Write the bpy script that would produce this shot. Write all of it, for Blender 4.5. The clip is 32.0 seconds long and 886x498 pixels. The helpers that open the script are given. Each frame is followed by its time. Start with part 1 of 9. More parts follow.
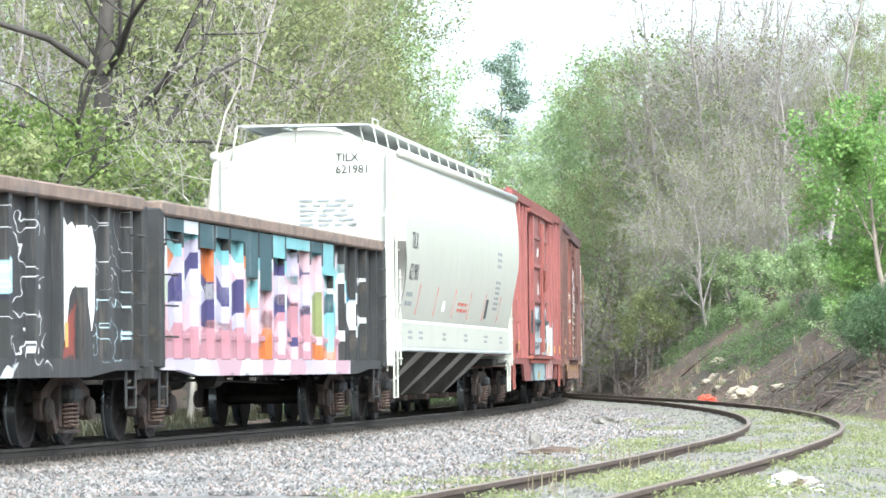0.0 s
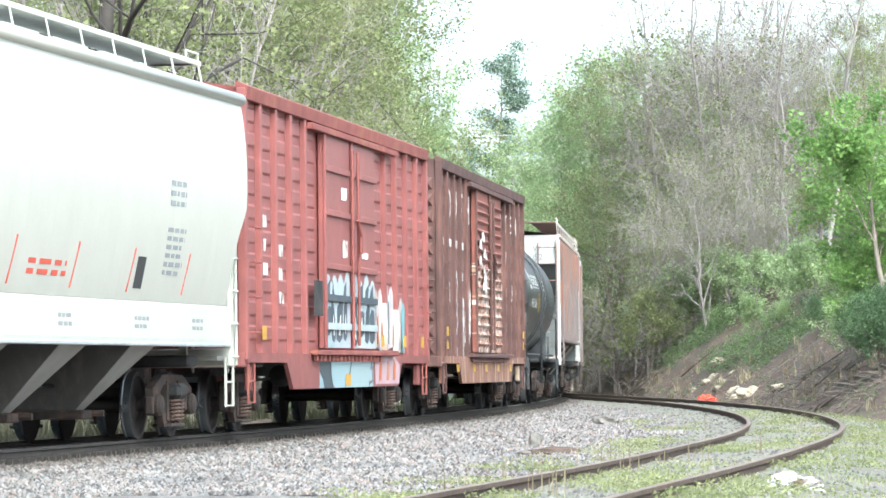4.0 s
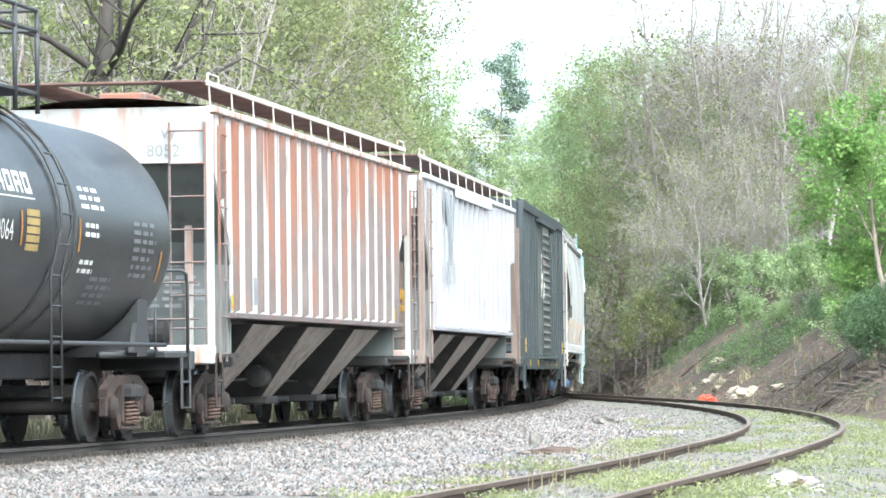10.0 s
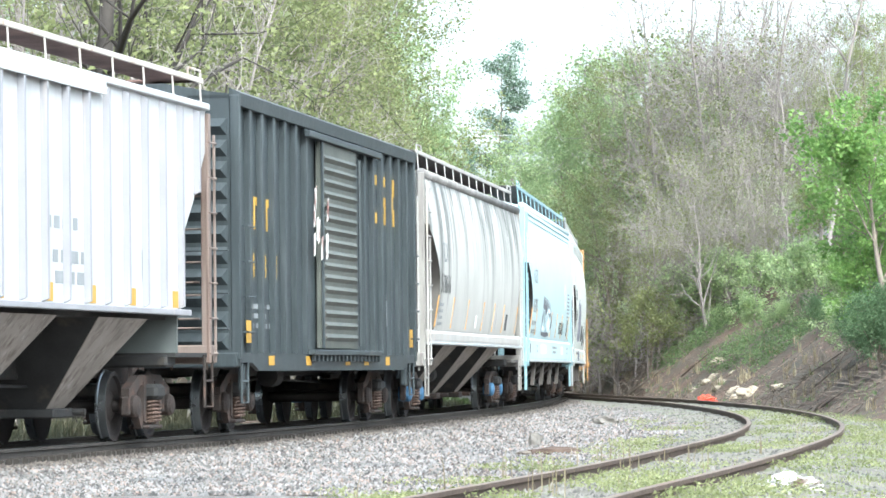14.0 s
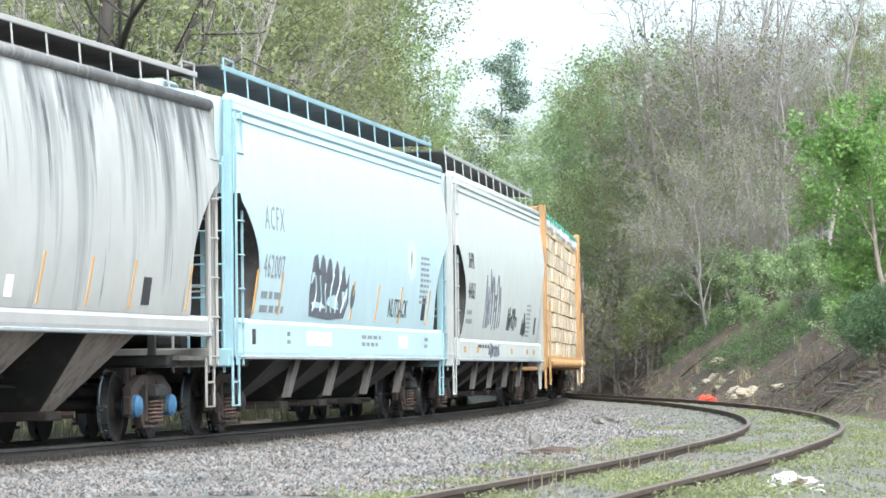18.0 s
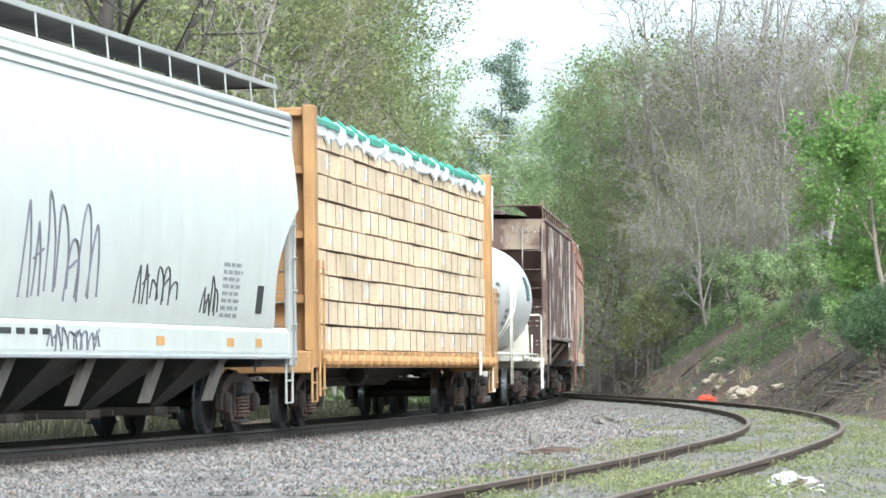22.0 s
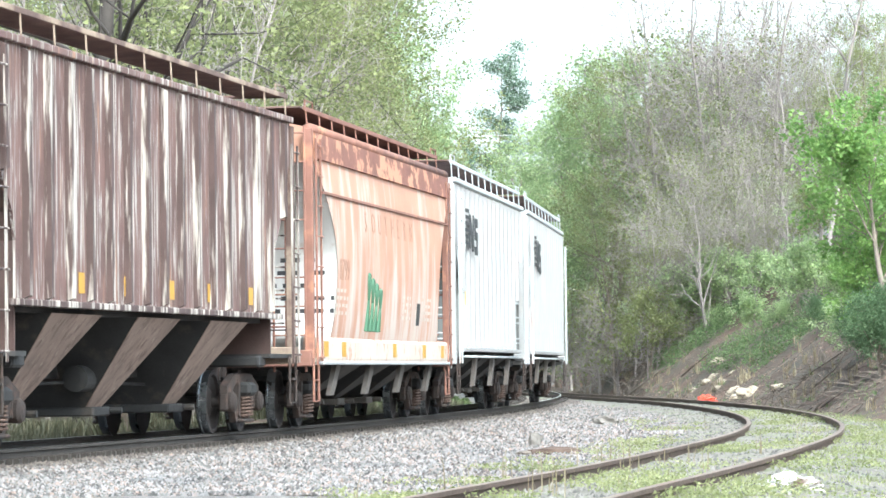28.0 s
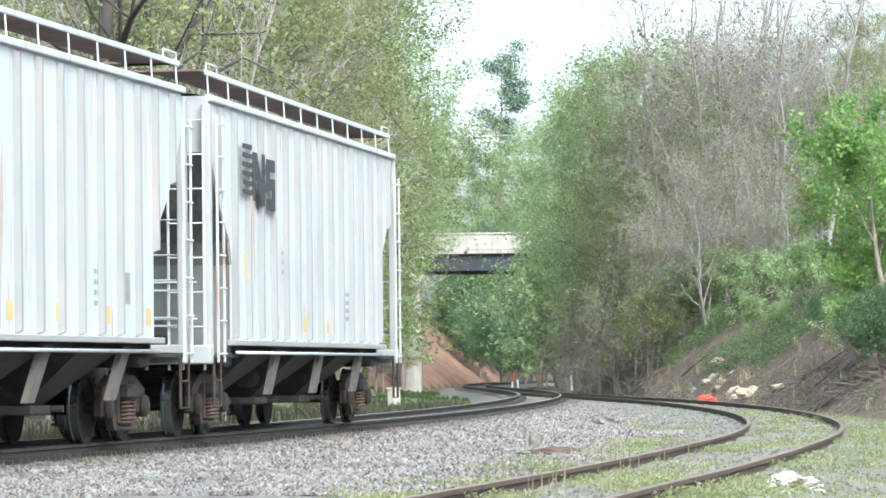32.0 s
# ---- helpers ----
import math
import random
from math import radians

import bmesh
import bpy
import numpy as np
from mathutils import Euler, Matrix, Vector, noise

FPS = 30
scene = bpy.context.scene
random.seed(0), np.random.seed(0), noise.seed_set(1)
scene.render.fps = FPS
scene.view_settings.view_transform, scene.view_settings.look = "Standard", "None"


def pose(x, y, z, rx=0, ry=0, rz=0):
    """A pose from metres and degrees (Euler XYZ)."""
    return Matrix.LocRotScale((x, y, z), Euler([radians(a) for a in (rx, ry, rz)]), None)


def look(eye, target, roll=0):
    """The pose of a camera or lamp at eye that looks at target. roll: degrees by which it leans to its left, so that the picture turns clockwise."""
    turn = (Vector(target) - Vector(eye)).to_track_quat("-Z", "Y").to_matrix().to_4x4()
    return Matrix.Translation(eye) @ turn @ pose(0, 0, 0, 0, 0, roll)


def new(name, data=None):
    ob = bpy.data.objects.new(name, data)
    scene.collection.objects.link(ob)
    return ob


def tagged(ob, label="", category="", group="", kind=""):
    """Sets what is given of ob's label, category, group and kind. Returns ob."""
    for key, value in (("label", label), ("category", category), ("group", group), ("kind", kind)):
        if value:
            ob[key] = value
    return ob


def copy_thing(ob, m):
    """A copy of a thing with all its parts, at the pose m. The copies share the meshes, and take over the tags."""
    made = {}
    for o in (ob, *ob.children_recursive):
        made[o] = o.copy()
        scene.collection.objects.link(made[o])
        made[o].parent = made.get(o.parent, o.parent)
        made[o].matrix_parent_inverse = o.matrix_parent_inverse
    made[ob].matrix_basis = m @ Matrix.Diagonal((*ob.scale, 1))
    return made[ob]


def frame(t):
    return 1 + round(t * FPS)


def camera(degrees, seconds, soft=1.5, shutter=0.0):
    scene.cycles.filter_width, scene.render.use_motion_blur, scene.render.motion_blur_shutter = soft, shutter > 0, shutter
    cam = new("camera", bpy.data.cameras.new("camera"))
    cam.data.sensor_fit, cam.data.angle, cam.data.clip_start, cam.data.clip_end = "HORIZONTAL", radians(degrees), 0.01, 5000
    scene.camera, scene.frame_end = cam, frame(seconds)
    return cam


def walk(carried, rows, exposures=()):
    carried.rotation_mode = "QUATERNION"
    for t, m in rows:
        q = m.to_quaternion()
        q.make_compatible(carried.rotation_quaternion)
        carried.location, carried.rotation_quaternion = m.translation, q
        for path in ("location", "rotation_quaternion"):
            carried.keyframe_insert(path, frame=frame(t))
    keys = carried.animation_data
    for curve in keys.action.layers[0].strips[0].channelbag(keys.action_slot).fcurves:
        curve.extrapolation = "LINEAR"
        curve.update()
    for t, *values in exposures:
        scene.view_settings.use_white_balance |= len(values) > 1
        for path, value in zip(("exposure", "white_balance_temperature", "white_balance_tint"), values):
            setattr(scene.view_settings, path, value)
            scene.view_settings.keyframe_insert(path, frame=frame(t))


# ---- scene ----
# Camera on a tripod beside the siding, at rest for the whole shot. World zero is the railhead of the main line.
cam = camera(12.915, 32.0, soft=1.6)
EYE = Vector((0.0, 0.0, 0.861))
VIEW = look(EYE, (0.0, 100.0, 0.861 + 100.0 * math.tan(0.031301)), -0.633)
EXPOSURES = [(t, 2.03 + e, 5850, 0) for t, e in ((0, 0.0), (3, -0.15), (6, 0.3), (9, 0.15), (13, 0.0), (17, -0.25), (19, -0.6), (22, -0.55), (25, -0.4), (28, 0.05), (30, -0.15), (32, -0.3))]
walk(cam, [(0, VIEW), (32, VIEW)], EXPOSURES)

# ---- light: a bright overcast spring day ----
world = bpy.data.worlds.new("overcast_sky")
scene.world = world
world.use_nodes = True
wn, wl = world.node_tree.nodes, world.node_tree.links
sky = wn.new("ShaderNodeTexSky")
sky.sky_type, sky.sun_disc = "NISHITA", False
sky.sun_elevation, sky.sun_rotation = radians(46), radians(155)
sky.air_density, sky.dust_density = 1.0, 4.0
hsv = wn.new("ShaderNodeHueSaturation")
hsv.inputs["Saturation"].default_value = 0.45
wl.new(sky.outputs[0], hsv.inputs["Color"])
wl.new(hsv.outputs[0], wn["Background"].inputs[0])
wn["Background"].inputs[1].default_value = 0.15
sun = new("sun", bpy.data.lights.new("sun", "SUN"))
sun.data.energy, sun.data.angle, sun.data.color = 1.15, radians(40), (1.0, 0.98, 0.94)
sun.matrix_world = look((30, -4, 74), (0, 60, 0))


# ---- materials ----
def nodes_of(name):
    m = bpy.data.materials.new(name)
    m.use_nodes = True
    return m, m.node_tree.nodes, m.node_tree.links


def ramp(n, l, source, lo, hi):
    r = n.new("ShaderNodeMapRange")
    r.inputs["From Min"].default_value, r.inputs["From Max"].default_value = lo, hi
    l.new(source, r.inputs["Value"])
    return r.outputs["Result"]


def mixed(n, l, fac, a, b):
    m = n.new("ShaderNodeMix")
    m.data_type = "RGBA"
    for sock, v in (("Factor", fac), (6, a), (7, b)):
        sock = m.inputs[sock] if sock != "Factor" else m.inputs[0]
        if isinstance(v, (tuple, list)):
            sock.default_value = (*v, 1) if len(v) == 3 else v
        elif isinstance(v, (int, float)):
            sock.default_value = v
        else:
            l.new(v, sock)
    return m.outputs[2]


def tex(n, l, coord, scale, stretch=(1, 1, 1), detail=5.0, kind="noise", rough=0.6):
    mp = n.new("ShaderNodeMapping")
    mp.inputs["Scale"].default_value = stretch
    l.new(coord, mp.inputs["Vector"])
    t = n.new("ShaderNodeTexNoise" if kind == "noise" else "ShaderNodeTexVoronoi")
    t.inputs["Scale"].default_value = scale
    if kind == "noise":
        t.inputs["Detail"].default_value, t.inputs["Roughness"].default_value = detail, rough
    l.new(mp.outputs[0], t.inputs["Vector"])
    return t.outputs["Fac"] if kind == "noise" else t.outputs["Distance"]


def surface(name, col, var=0.25, scale=3.0, rough=0.6, metal=0.0, layers=(), bump=0.15, bscale=40.0, pieces=0.0, islands=0.0, fall=None):
    """A weathered surface: a base colour with broad variation, then layers (colour, from, to, scale, stretch) that wear, streak or stain it."""
    m, n, l = nodes_of(name)
    b = n["Principled BSDF"]
    co = n.new("ShaderNodeTexCoord").outputs["Object"]
    big = tex(n, l, co, scale)
    dark = tuple(c * (1 - var) for c in col)
    lite = tuple(min(1, c * (1 + var)) for c in col)
    c = mixed(n, l, ramp(n, l, big, 0.3, 0.7), dark, lite)
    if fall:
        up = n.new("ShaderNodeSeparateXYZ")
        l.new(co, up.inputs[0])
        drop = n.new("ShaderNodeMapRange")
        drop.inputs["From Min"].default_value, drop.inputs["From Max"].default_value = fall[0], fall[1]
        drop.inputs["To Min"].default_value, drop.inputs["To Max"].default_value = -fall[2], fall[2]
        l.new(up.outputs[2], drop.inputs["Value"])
    for lc, lo, hi, sc, st in layers:
        streak = tex(n, l, co, sc, st)
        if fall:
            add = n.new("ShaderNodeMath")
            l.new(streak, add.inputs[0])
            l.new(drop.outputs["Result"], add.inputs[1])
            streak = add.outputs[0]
        c = mixed(n, l, ramp(n, l, streak, lo, hi), c, lc)
    if pieces or islands:
        src = n.new("ShaderNodeObjectInfo").outputs["Random"] if pieces else n.new("ShaderNodeNewGeometry").outputs["Random Per Island"]
        k = pieces or islands
        hs = n.new("ShaderNodeHueSaturation")
        l.new(c, hs.inputs["Color"])
        rr = n.new("ShaderNodeMapRange")
        rr.inputs["To Min"].default_value, rr.inputs["To Max"].default_value = 1 - k, 1 + k
        l.new(src, rr.inputs["Value"])
        l.new(rr.outputs["Result"], hs.inputs["Value"])
        c = hs.outputs[0]
    l.new(c, b.inputs["Base Color"])
    fine = tex(n, l, co, bscale, detail=3.0)
    rg = n.new("ShaderNodeMapRange")
    rg.inputs["To Min"].default_value, rg.inputs["To Max"].default_value = max(0.05, rough - 0.12), min(1, rough + 0.12)
    l.new(fine, rg.inputs["Value"])
    l.new(rg.outputs["Result"], b.inputs["Roughness"])
    b.inputs["Metallic"].default_value = metal
    if bump:
        bp = n.new("ShaderNodeBump")
        bp.inputs["Strength"].default_value, bp.inputs["Distance"].default_value = bump, 0.02
        l.new(fine, bp.inputs["Height"])
        l.new(bp.outputs[0], b.inputs["Normal"])
    return m


def leaf_material(name, a, b2, glow=0.5):
    """Leaves: colour from leaf to leaf, and light that passes through."""
    m, n, l = nodes_of(name)
    b = n["Principled BSDF"]
    isl = n.new("ShaderNodeNewGeometry").outputs["Random Per Island"]
    co = n.new("ShaderNodeTexCoord").outputs["Object"]
    broad = tex(n, l, co, 0.5, detail=2.0)
    c = mixed(n, l, isl, a, b2)
    c = mixed(n, l, ramp(n, l, broad, 0.35, 0.7), c, tuple(x * 0.7 for x in a))
    l.new(c, b.inputs["Base Color"])
    b.inputs["Roughness"].default_value = 0.6
    t = n.new("ShaderNodeBsdfTranslucent")
    l.new(c, t.inputs["Color"])
    mx = n.new("ShaderNodeMixShader")
    mx.inputs[0].default_value = glow
    l.new(b.outputs[0], mx.inputs[1])
    l.new(t.outputs[0], mx.inputs[2])
    l.new(mx.outputs[0], n["Material Output"].inputs[0])
    return m


M_EARTH = surface("red_earth", (0.10, 0.06, 0.042), 0.35, 0.8, 0.95, bump=1.0, bscale=9.0,
                  layers=[((0.066, 0.055, 0.04), 0.42, 0.6, 0.5, (1, 1, 1)), ((0.048, 0.044, 0.032), 0.52, 0.68, 1.7, (1, 1, 1)), ((0.105, 0.08, 0.062), 0.58, 0.7, 5.0, (1, 1, 1))])
M_BALLAST = surface("ballast_bed", (0.12, 0.108, 0.10), 0.3, 1.2, 0.9, bump=1.0, bscale=22.0,
                    layers=[((0.10, 0.09, 0.085), 0.5, 0.75, 14.0, (1, 1, 1)), ((0.27, 0.26, 0.25), 0.55, 0.7, 21.0, (1, 1, 1))])
M_STONE = surface("crushed_stone", (0.158, 0.15, 0.145), 0.25, 0.7, 0.85, bump=0.3, bscale=60.0, islands=0.78, layers=[((0.19, 0.135, 0.11), 0.50, 0.62, 8.0, (1, 1, 1)), ((0.10, 0.098, 0.10), 0.54, 0.70, 0.45, (1, 1, 1))])
M_STONE_DARK = surface("greasy_stone", (0.10, 0.083, 0.072), 0.25, 0.9, 0.85, bump=0.3, bscale=60.0, islands=0.6)
M_RAIL_SIDE = surface("rusted_rail", (0.085, 0.06, 0.048), 0.3, 5.0, 0.75, 0.3, bump=0.2)
M_RAIL_MAIN = surface("dark_main_rail", (0.05, 0.043, 0.038), 0.25, 5.0, 0.7, 0.3, bump=0.2)
M_CLAY = surface("orange_clay", (0.19, 0.10, 0.062), 0.3, 0.6, 0.95, bump=1.0, bscale=6.0, layers=[((0.12, 0.085, 0.06), 0.5, 0.66, 0.7, (1, 1, 1)), ((0.27, 0.19, 0.13), 0.58, 0.7, 1.5, (1, 1, 1))])
M_TURF = surface("short_turf", (0.095, 0.125, 0.05), 0.3, 0.8, 0.95, bump=1.0, bscale=12.0, layers=[((0.16, 0.15, 0.10), 0.55, 0.7, 0.9, (1, 1, 1))])
M_RAIL_TOP = surface("worn_rail_head", (0.42, 0.41, 0.40), 0.1, 6.0, 0.28, 1.0, bump=0.02)
M_RAIL_DULL = surface("dull_rail_head", (0.17, 0.125, 0.095), 0.25, 4.0, 0.6, 0.4, bump=0.05, layers=[((0.16, 0.09, 0.06), 0.5, 0.7, 2.0, (1, 1, 1))])
M_TIE = surface("creosoted_tie", (0.12, 0.10, 0.085), 0.3, 4.0, 0.9, bump=0.6, bscale=30.0, pieces=0.3)
M_CONCRETE = surface("weathered_concrete", (0.36, 0.335, 0.30), 0.15, 1.2, 0.9, bump=0.2, layers=[((0.22, 0.205, 0.185), 0.5, 0.75, 1.0, (4, 4, 0.5))])
M_GIRDER = surface("dark_steel_girder", (0.035, 0.04, 0.05), 0.2, 1.0, 0.6, 0.3)
M_BARK = surface("grey_brown_bark", (0.20, 0.165, 0.135), 0.3, 2.5, 0.95, bump=0.7, bscale=18.0)
M_BARK_DARK = surface("dark_bark", (0.05, 0.042, 0.037), 0.3, 2.5, 0.95, bump=0.7, bscale=18.0)
M_TWIG = surface("grey_twigs", (0.27, 0.235, 0.22), 0.25, 1.5, 0.95, bump=0.0)
M_BARK_PALE = surface("pale_bark", (0.34, 0.31, 0.27), 0.25, 1.5, 0.95, bump=0.3)
M_LEAF_OLIVE = leaf_material("olive_spring_leaves", (0.165, 0.195, 0.08), (0.39, 0.41, 0.18), 0.5)
M_LEAF_GREEN = leaf_material("fresh_green_leaves", (0.28, 0.38, 0.18), (0.56, 0.66, 0.36), 0.65)
M_LEAF_BUSH = leaf_material("yellow_green_bush_leaves", (0.13, 0.20, 0.05), (0.36, 0.43, 0.13), 0.5)
M_LEAF_BRIGHT = leaf_material("bright_maple_leaves", (0.18, 0.32, 0.09), (0.34, 0.49, 0.14))
M_LEAF_DEEP = leaf_material("deep_green_leaves", (0.12, 0.20, 0.10), (0.21, 0.30, 0.15))
M_NEEDLE = leaf_material("pine_needles", (0.17, 0.25, 0.18), (0.25, 0.33, 0.23), 0.4)
M_WEED = leaf_material("bank_weeds", (0.13, 0.20, 0.085), (0.23, 0.31, 0.13))
M_GRASS = leaf_material("spring_grass", (0.25, 0.285, 0.12), (0.42, 0.42, 0.22))
M_VERGE = leaf_material("verge_grass", (0.10, 0.15, 0.05), (0.17, 0.20, 0.09))
M_DRAB = leaf_material("drab_weeds", (0.085, 0.09, 0.05), (0.16, 0.14, 0.085))
M_STRAW = leaf_material("dry_stalks", (0.26, 0.21, 0.13), (0.34, 0.30, 0.20), 0.2)


# ---- meshes ----
class Shape:
    """Collects corners and faces for one mesh."""

    def __init__(self):
        self.v, self.f = [], []

    def add(self, verts, faces):
        k = len(self.v)
        self.v.extend(verts)
        self.f.extend(tuple(i + k for i in f) for f in faces)
        return self

    def box(self, x0, x1, y0, y1, z0, z1, c=0.0):
        """A box; c cuts its edges."""
        if c <= 0:
            return self.add([(x, y, z) for z in (z0, z1) for y in (y0, y1) for x in (x0, x1)],
                            [(0, 2, 3, 1), (4, 5, 7, 6), (0, 1, 5, 4), (2, 6, 7, 3), (0, 4, 6, 2), (1, 3, 7, 5)])
        c = min(c, abs(x1 - x0) * 0.24, abs(y1 - y0) * 0.24, abs(z1 - z0) * 0.45)

        def ring(z, e):
            a0, a1, b0, b1 = x0 + e, x1 - e, y0 + e, y1 - e
            return [(a0 + c, b0, z), (a1 - c, b0, z), (a1, b0 + c, z), (a1, b1 - c, z), (a1 - c, b1, z), (a0 + c, b1, z), (a0, b1 - c, z), (a0, b0 + c, z)]
        vs = ring(z0, c * 0.9) + ring(z0 + c, 0) + ring(z1 - c, 0) + ring(z1, c * 0.9)
        fs = [tuple(range(7, -1, -1)), tuple(range(24, 32))]
        for k in range(3):
            fs += [(8 * k + i, 8 * k + (i + 1) % 8, 8 * k + 8 + (i + 1) % 8, 8 * k + 8 + i) for i in range(8)]
        return self.add(vs, fs)

    def tube(self, pts, r, sides=8, caps=True, r1=None):
        """A round bar along points."""
        pts = [Vector(p) for p in pts]
        vs, fs, side = [], [], None
        for i, p in enumerate(pts):
            d = (pts[min(i + 1, len(pts) - 1)] - pts[max(i - 1, 0)]).normalized()
            side = d.orthogonal().normalized() if side is None else (side - d * side.dot(d)).normalized()
            up = d.cross(side)
            rr = r if r1 is None else r + (r1 - r) * i / (len(pts) - 1)
            vs += [tuple(p + (side * math.cos(a) + up * math.sin(a)) * rr) for a in (2 * math.pi * k / sides for k in range(sides))]
        for i in range(len(pts) - 1):
            fs += [(i * sides + k, i * sides + (k + 1) % sides, (i + 1) * sides + (k + 1) % sides, (i + 1) * sides + k) for k in range(sides)]
        if caps:
            fs += [tuple(range(sides - 1, -1, -1)), tuple(range((len(pts) - 1) * sides, len(pts) * sides))]
        return self.add(vs, fs)

    def lathe(self, profile, sides=24, axis="x", at=(0, 0, 0)):
        """A body turned about an axis: profile of (along, radius)."""
        vs, fs = [], []
        for a, r in profile:
            for k in range(sides):
                c, s = math.cos(2 * math.pi * k / sides) * r, math.sin(2 * math.pi * k / sides) * r
                p = (a, c, s) if axis == "x" else (c, a, s) if axis == "y" else (c, s, a)
                vs.append((p[0] + at[0], p[1] + at[1], p[2] + at[2]))
        for i in range(len(profile) - 1):
            fs += [(i * sides + k, i * sides + (k + 1) % sides, (i + 1) * sides + (k + 1) % sides, (i + 1) * sides + k) for k in range(sides)]
        fs += [tuple(range(sides - 1, -1, -1)), tuple(range((len(profile) - 1) * sides, len(profile) * sides))]
        return self.add(vs, fs)

    def loft(self, rings, closed=True, caps=False):
        """Skin between rings of equally many corners."""
        n = len(rings[0])
        fs = []
        for i in range(len(rings) - 1):
            fs += [(i * n + k, i * n + (k + 1) % n, (i + 1) * n + (k + 1) % n, (i + 1) * n + k) for k in range(n if closed else n - 1)]
        if caps:
            fs += [tuple(range(n - 1, -1, -1)), tuple(range((len(rings) - 1) * n, len(rings) * n))]
        return self.add([tuple(p) for r in rings for p in r], fs)

    def prism(self, outline, y0, y1):
        """An outline of (x, z) pushed from y0 to y1."""
        return self.loft([[(x, y0, z) for x, z in outline], [(x, y1, z) for x, z in outline]], True, True)

    def slab(self, outline, x0, x1):
        """An outline of (y, z) pushed from x0 to x1."""
        return self.loft([[(x0, y, z) for y, z in outline], [(x1, y, z) for y, z in outline]], True, True)

    def mesh(self, name, smooth=False):
        me = bpy.data.meshes.new(name)
        me.from_pydata(self.v, [], self.f)
        if smooth:
            me.polygons.foreach_set("use_smooth", [True] * len(me.polygons))
        me.update()
        return me


def fix_normals(me):
    bm = bmesh.new()
    bm.from_mesh(me)
    bmesh.ops.recalc_face_normals(bm, faces=bm.faces)
    bm.to_mesh(me)
    bm.free()


def part(name, shape, material, parent=None, label="", smooth=False, at=None):
    """One mesh object under a thing or under a part."""
    me = shape if isinstance(shape, bpy.types.Mesh) else shape.mesh(name, smooth)
    if not isinstance(shape, bpy.types.Mesh) and len(me.polygons) < 4000:
        fix_normals(me)
    if not me.materials:
        me.materials.append(material)
    ob = new(name, me)
    if parent is not None:
        ob.parent = parent
    if at is not None:
        ob.location = at
    if label:
        tagged(ob, label)
    return ob


def raw_mesh(name, verts, faces, material):
    """A large mesh from number arrays; faces all have equally many corners."""
    me = bpy.data.meshes.new(name)
    faces = np.asarray(faces, dtype=np.int32)
    me.vertices.add(len(verts))
    me.vertices.foreach_set("co", np.asarray(verts, dtype=np.float32).ravel())
    me.loops.add(faces.size)
    me.loops.foreach_set("vertex_index", faces.ravel())
    me.polygons.add(len(faces))
    me.polygons.foreach_set("loop_start", np.arange(0, faces.size, faces.shape[1], dtype=np.int32))
    me.update(calc_edges=True)
    me.materials.append(material)
    return me


# ---- plan: the main line and the siding ----
def heading(s):
    """Heading of the main line, to the right of +y, in radians; s metres along it."""
    def near(q):
        return 0.15291 - 0.086085 * q / 50 - 0.0022255 * (q / 50) ** 2 + 0.0058429 * (q / 50) ** 3
    if s < -20:
        return near(-20) + (max(s, -60) + 20) * (near(-20) - near(-22)) / 2
    if s > 60:
        return float(np.interp(s, [60, 75, 90, 120, 160, 200, 260, 320, 440], [near(60), 0.033, 0.010, -0.028, -0.028, 0.025, 0.15, 0.24, 0.30]))
    return near(s)


STEP = 0.5
LINE_S = np.arange(-360, 440, STEP)
LINE_H = np.array([heading(s) for s in LINE_S])
LINE_X = np.cumsum(np.sin(LINE_H)) * STEP
LINE_Y = np.cumsum(np.cos(LINE_H)) * STEP
LINE_X += -3.53488 - LINE_X[720]
LINE_Y += 60.7978 - LINE_Y[720]


def main_at(s, lat=0.0, z=0.0):
    """The place s metres along the main line, lat metres to its right."""
    x, y, h = (float(np.interp(s, LINE_S, a)) for a in (LINE_X, LINE_Y, LINE_H))
    return Vector((x + lat * math.cos(h), y - lat * math.sin(h), z)), h


def main_x(y):
    return np.interp(y, LINE_Y, LINE_X)


SIDE_KNOTS = np.array([(-60, -13.0), (-20, -6.6), (10, -2.4), (30, 0.75), (36, 1.85), (46, 3.48), (55, 4.76), (63, 5.62), (71, 6.22), (84, 6.78),
                       (100, 6.90), (118, 6.45), (134, 5.55), (150, 4.55), (165, 3.86)])


def smooth_through(knots, t):
    """Hermite curve through (y, x) knots."""
    ky, kx = knots[:, 0], knots[:, 1]
    m = np.gradient(kx, ky)
    i = np.clip(np.searchsorted(ky, t, side="right") - 1, 0, len(ky) - 2)
    h = ky[i + 1] - ky[i]
    u = np.clip((t - ky[i]) / h, 0, 1)
    return (2 * u**3 - 3 * u**2 + 1) * kx[i] + (u**3 - 2 * u**2 + u) * h * m[i] + (-2 * u**3 + 3 * u**2) * kx[i + 1] + (u**3 - u**2) * h * m[i + 1]


def side_x(y):
    return smooth_through(SIDE_KNOTS, np.asarray(y, dtype=float))


SIDE_Z = -0.05


def side_at(y, lat=0.0, z=SIDE_Z):
    x, x2 = float(side_x(y)), float(side_x(y + 0.2))
    h = math.atan2(x2 - x, 0.2)
    return Vector((x + lat * math.cos(h), y - lat * math.sin(h), z)), h


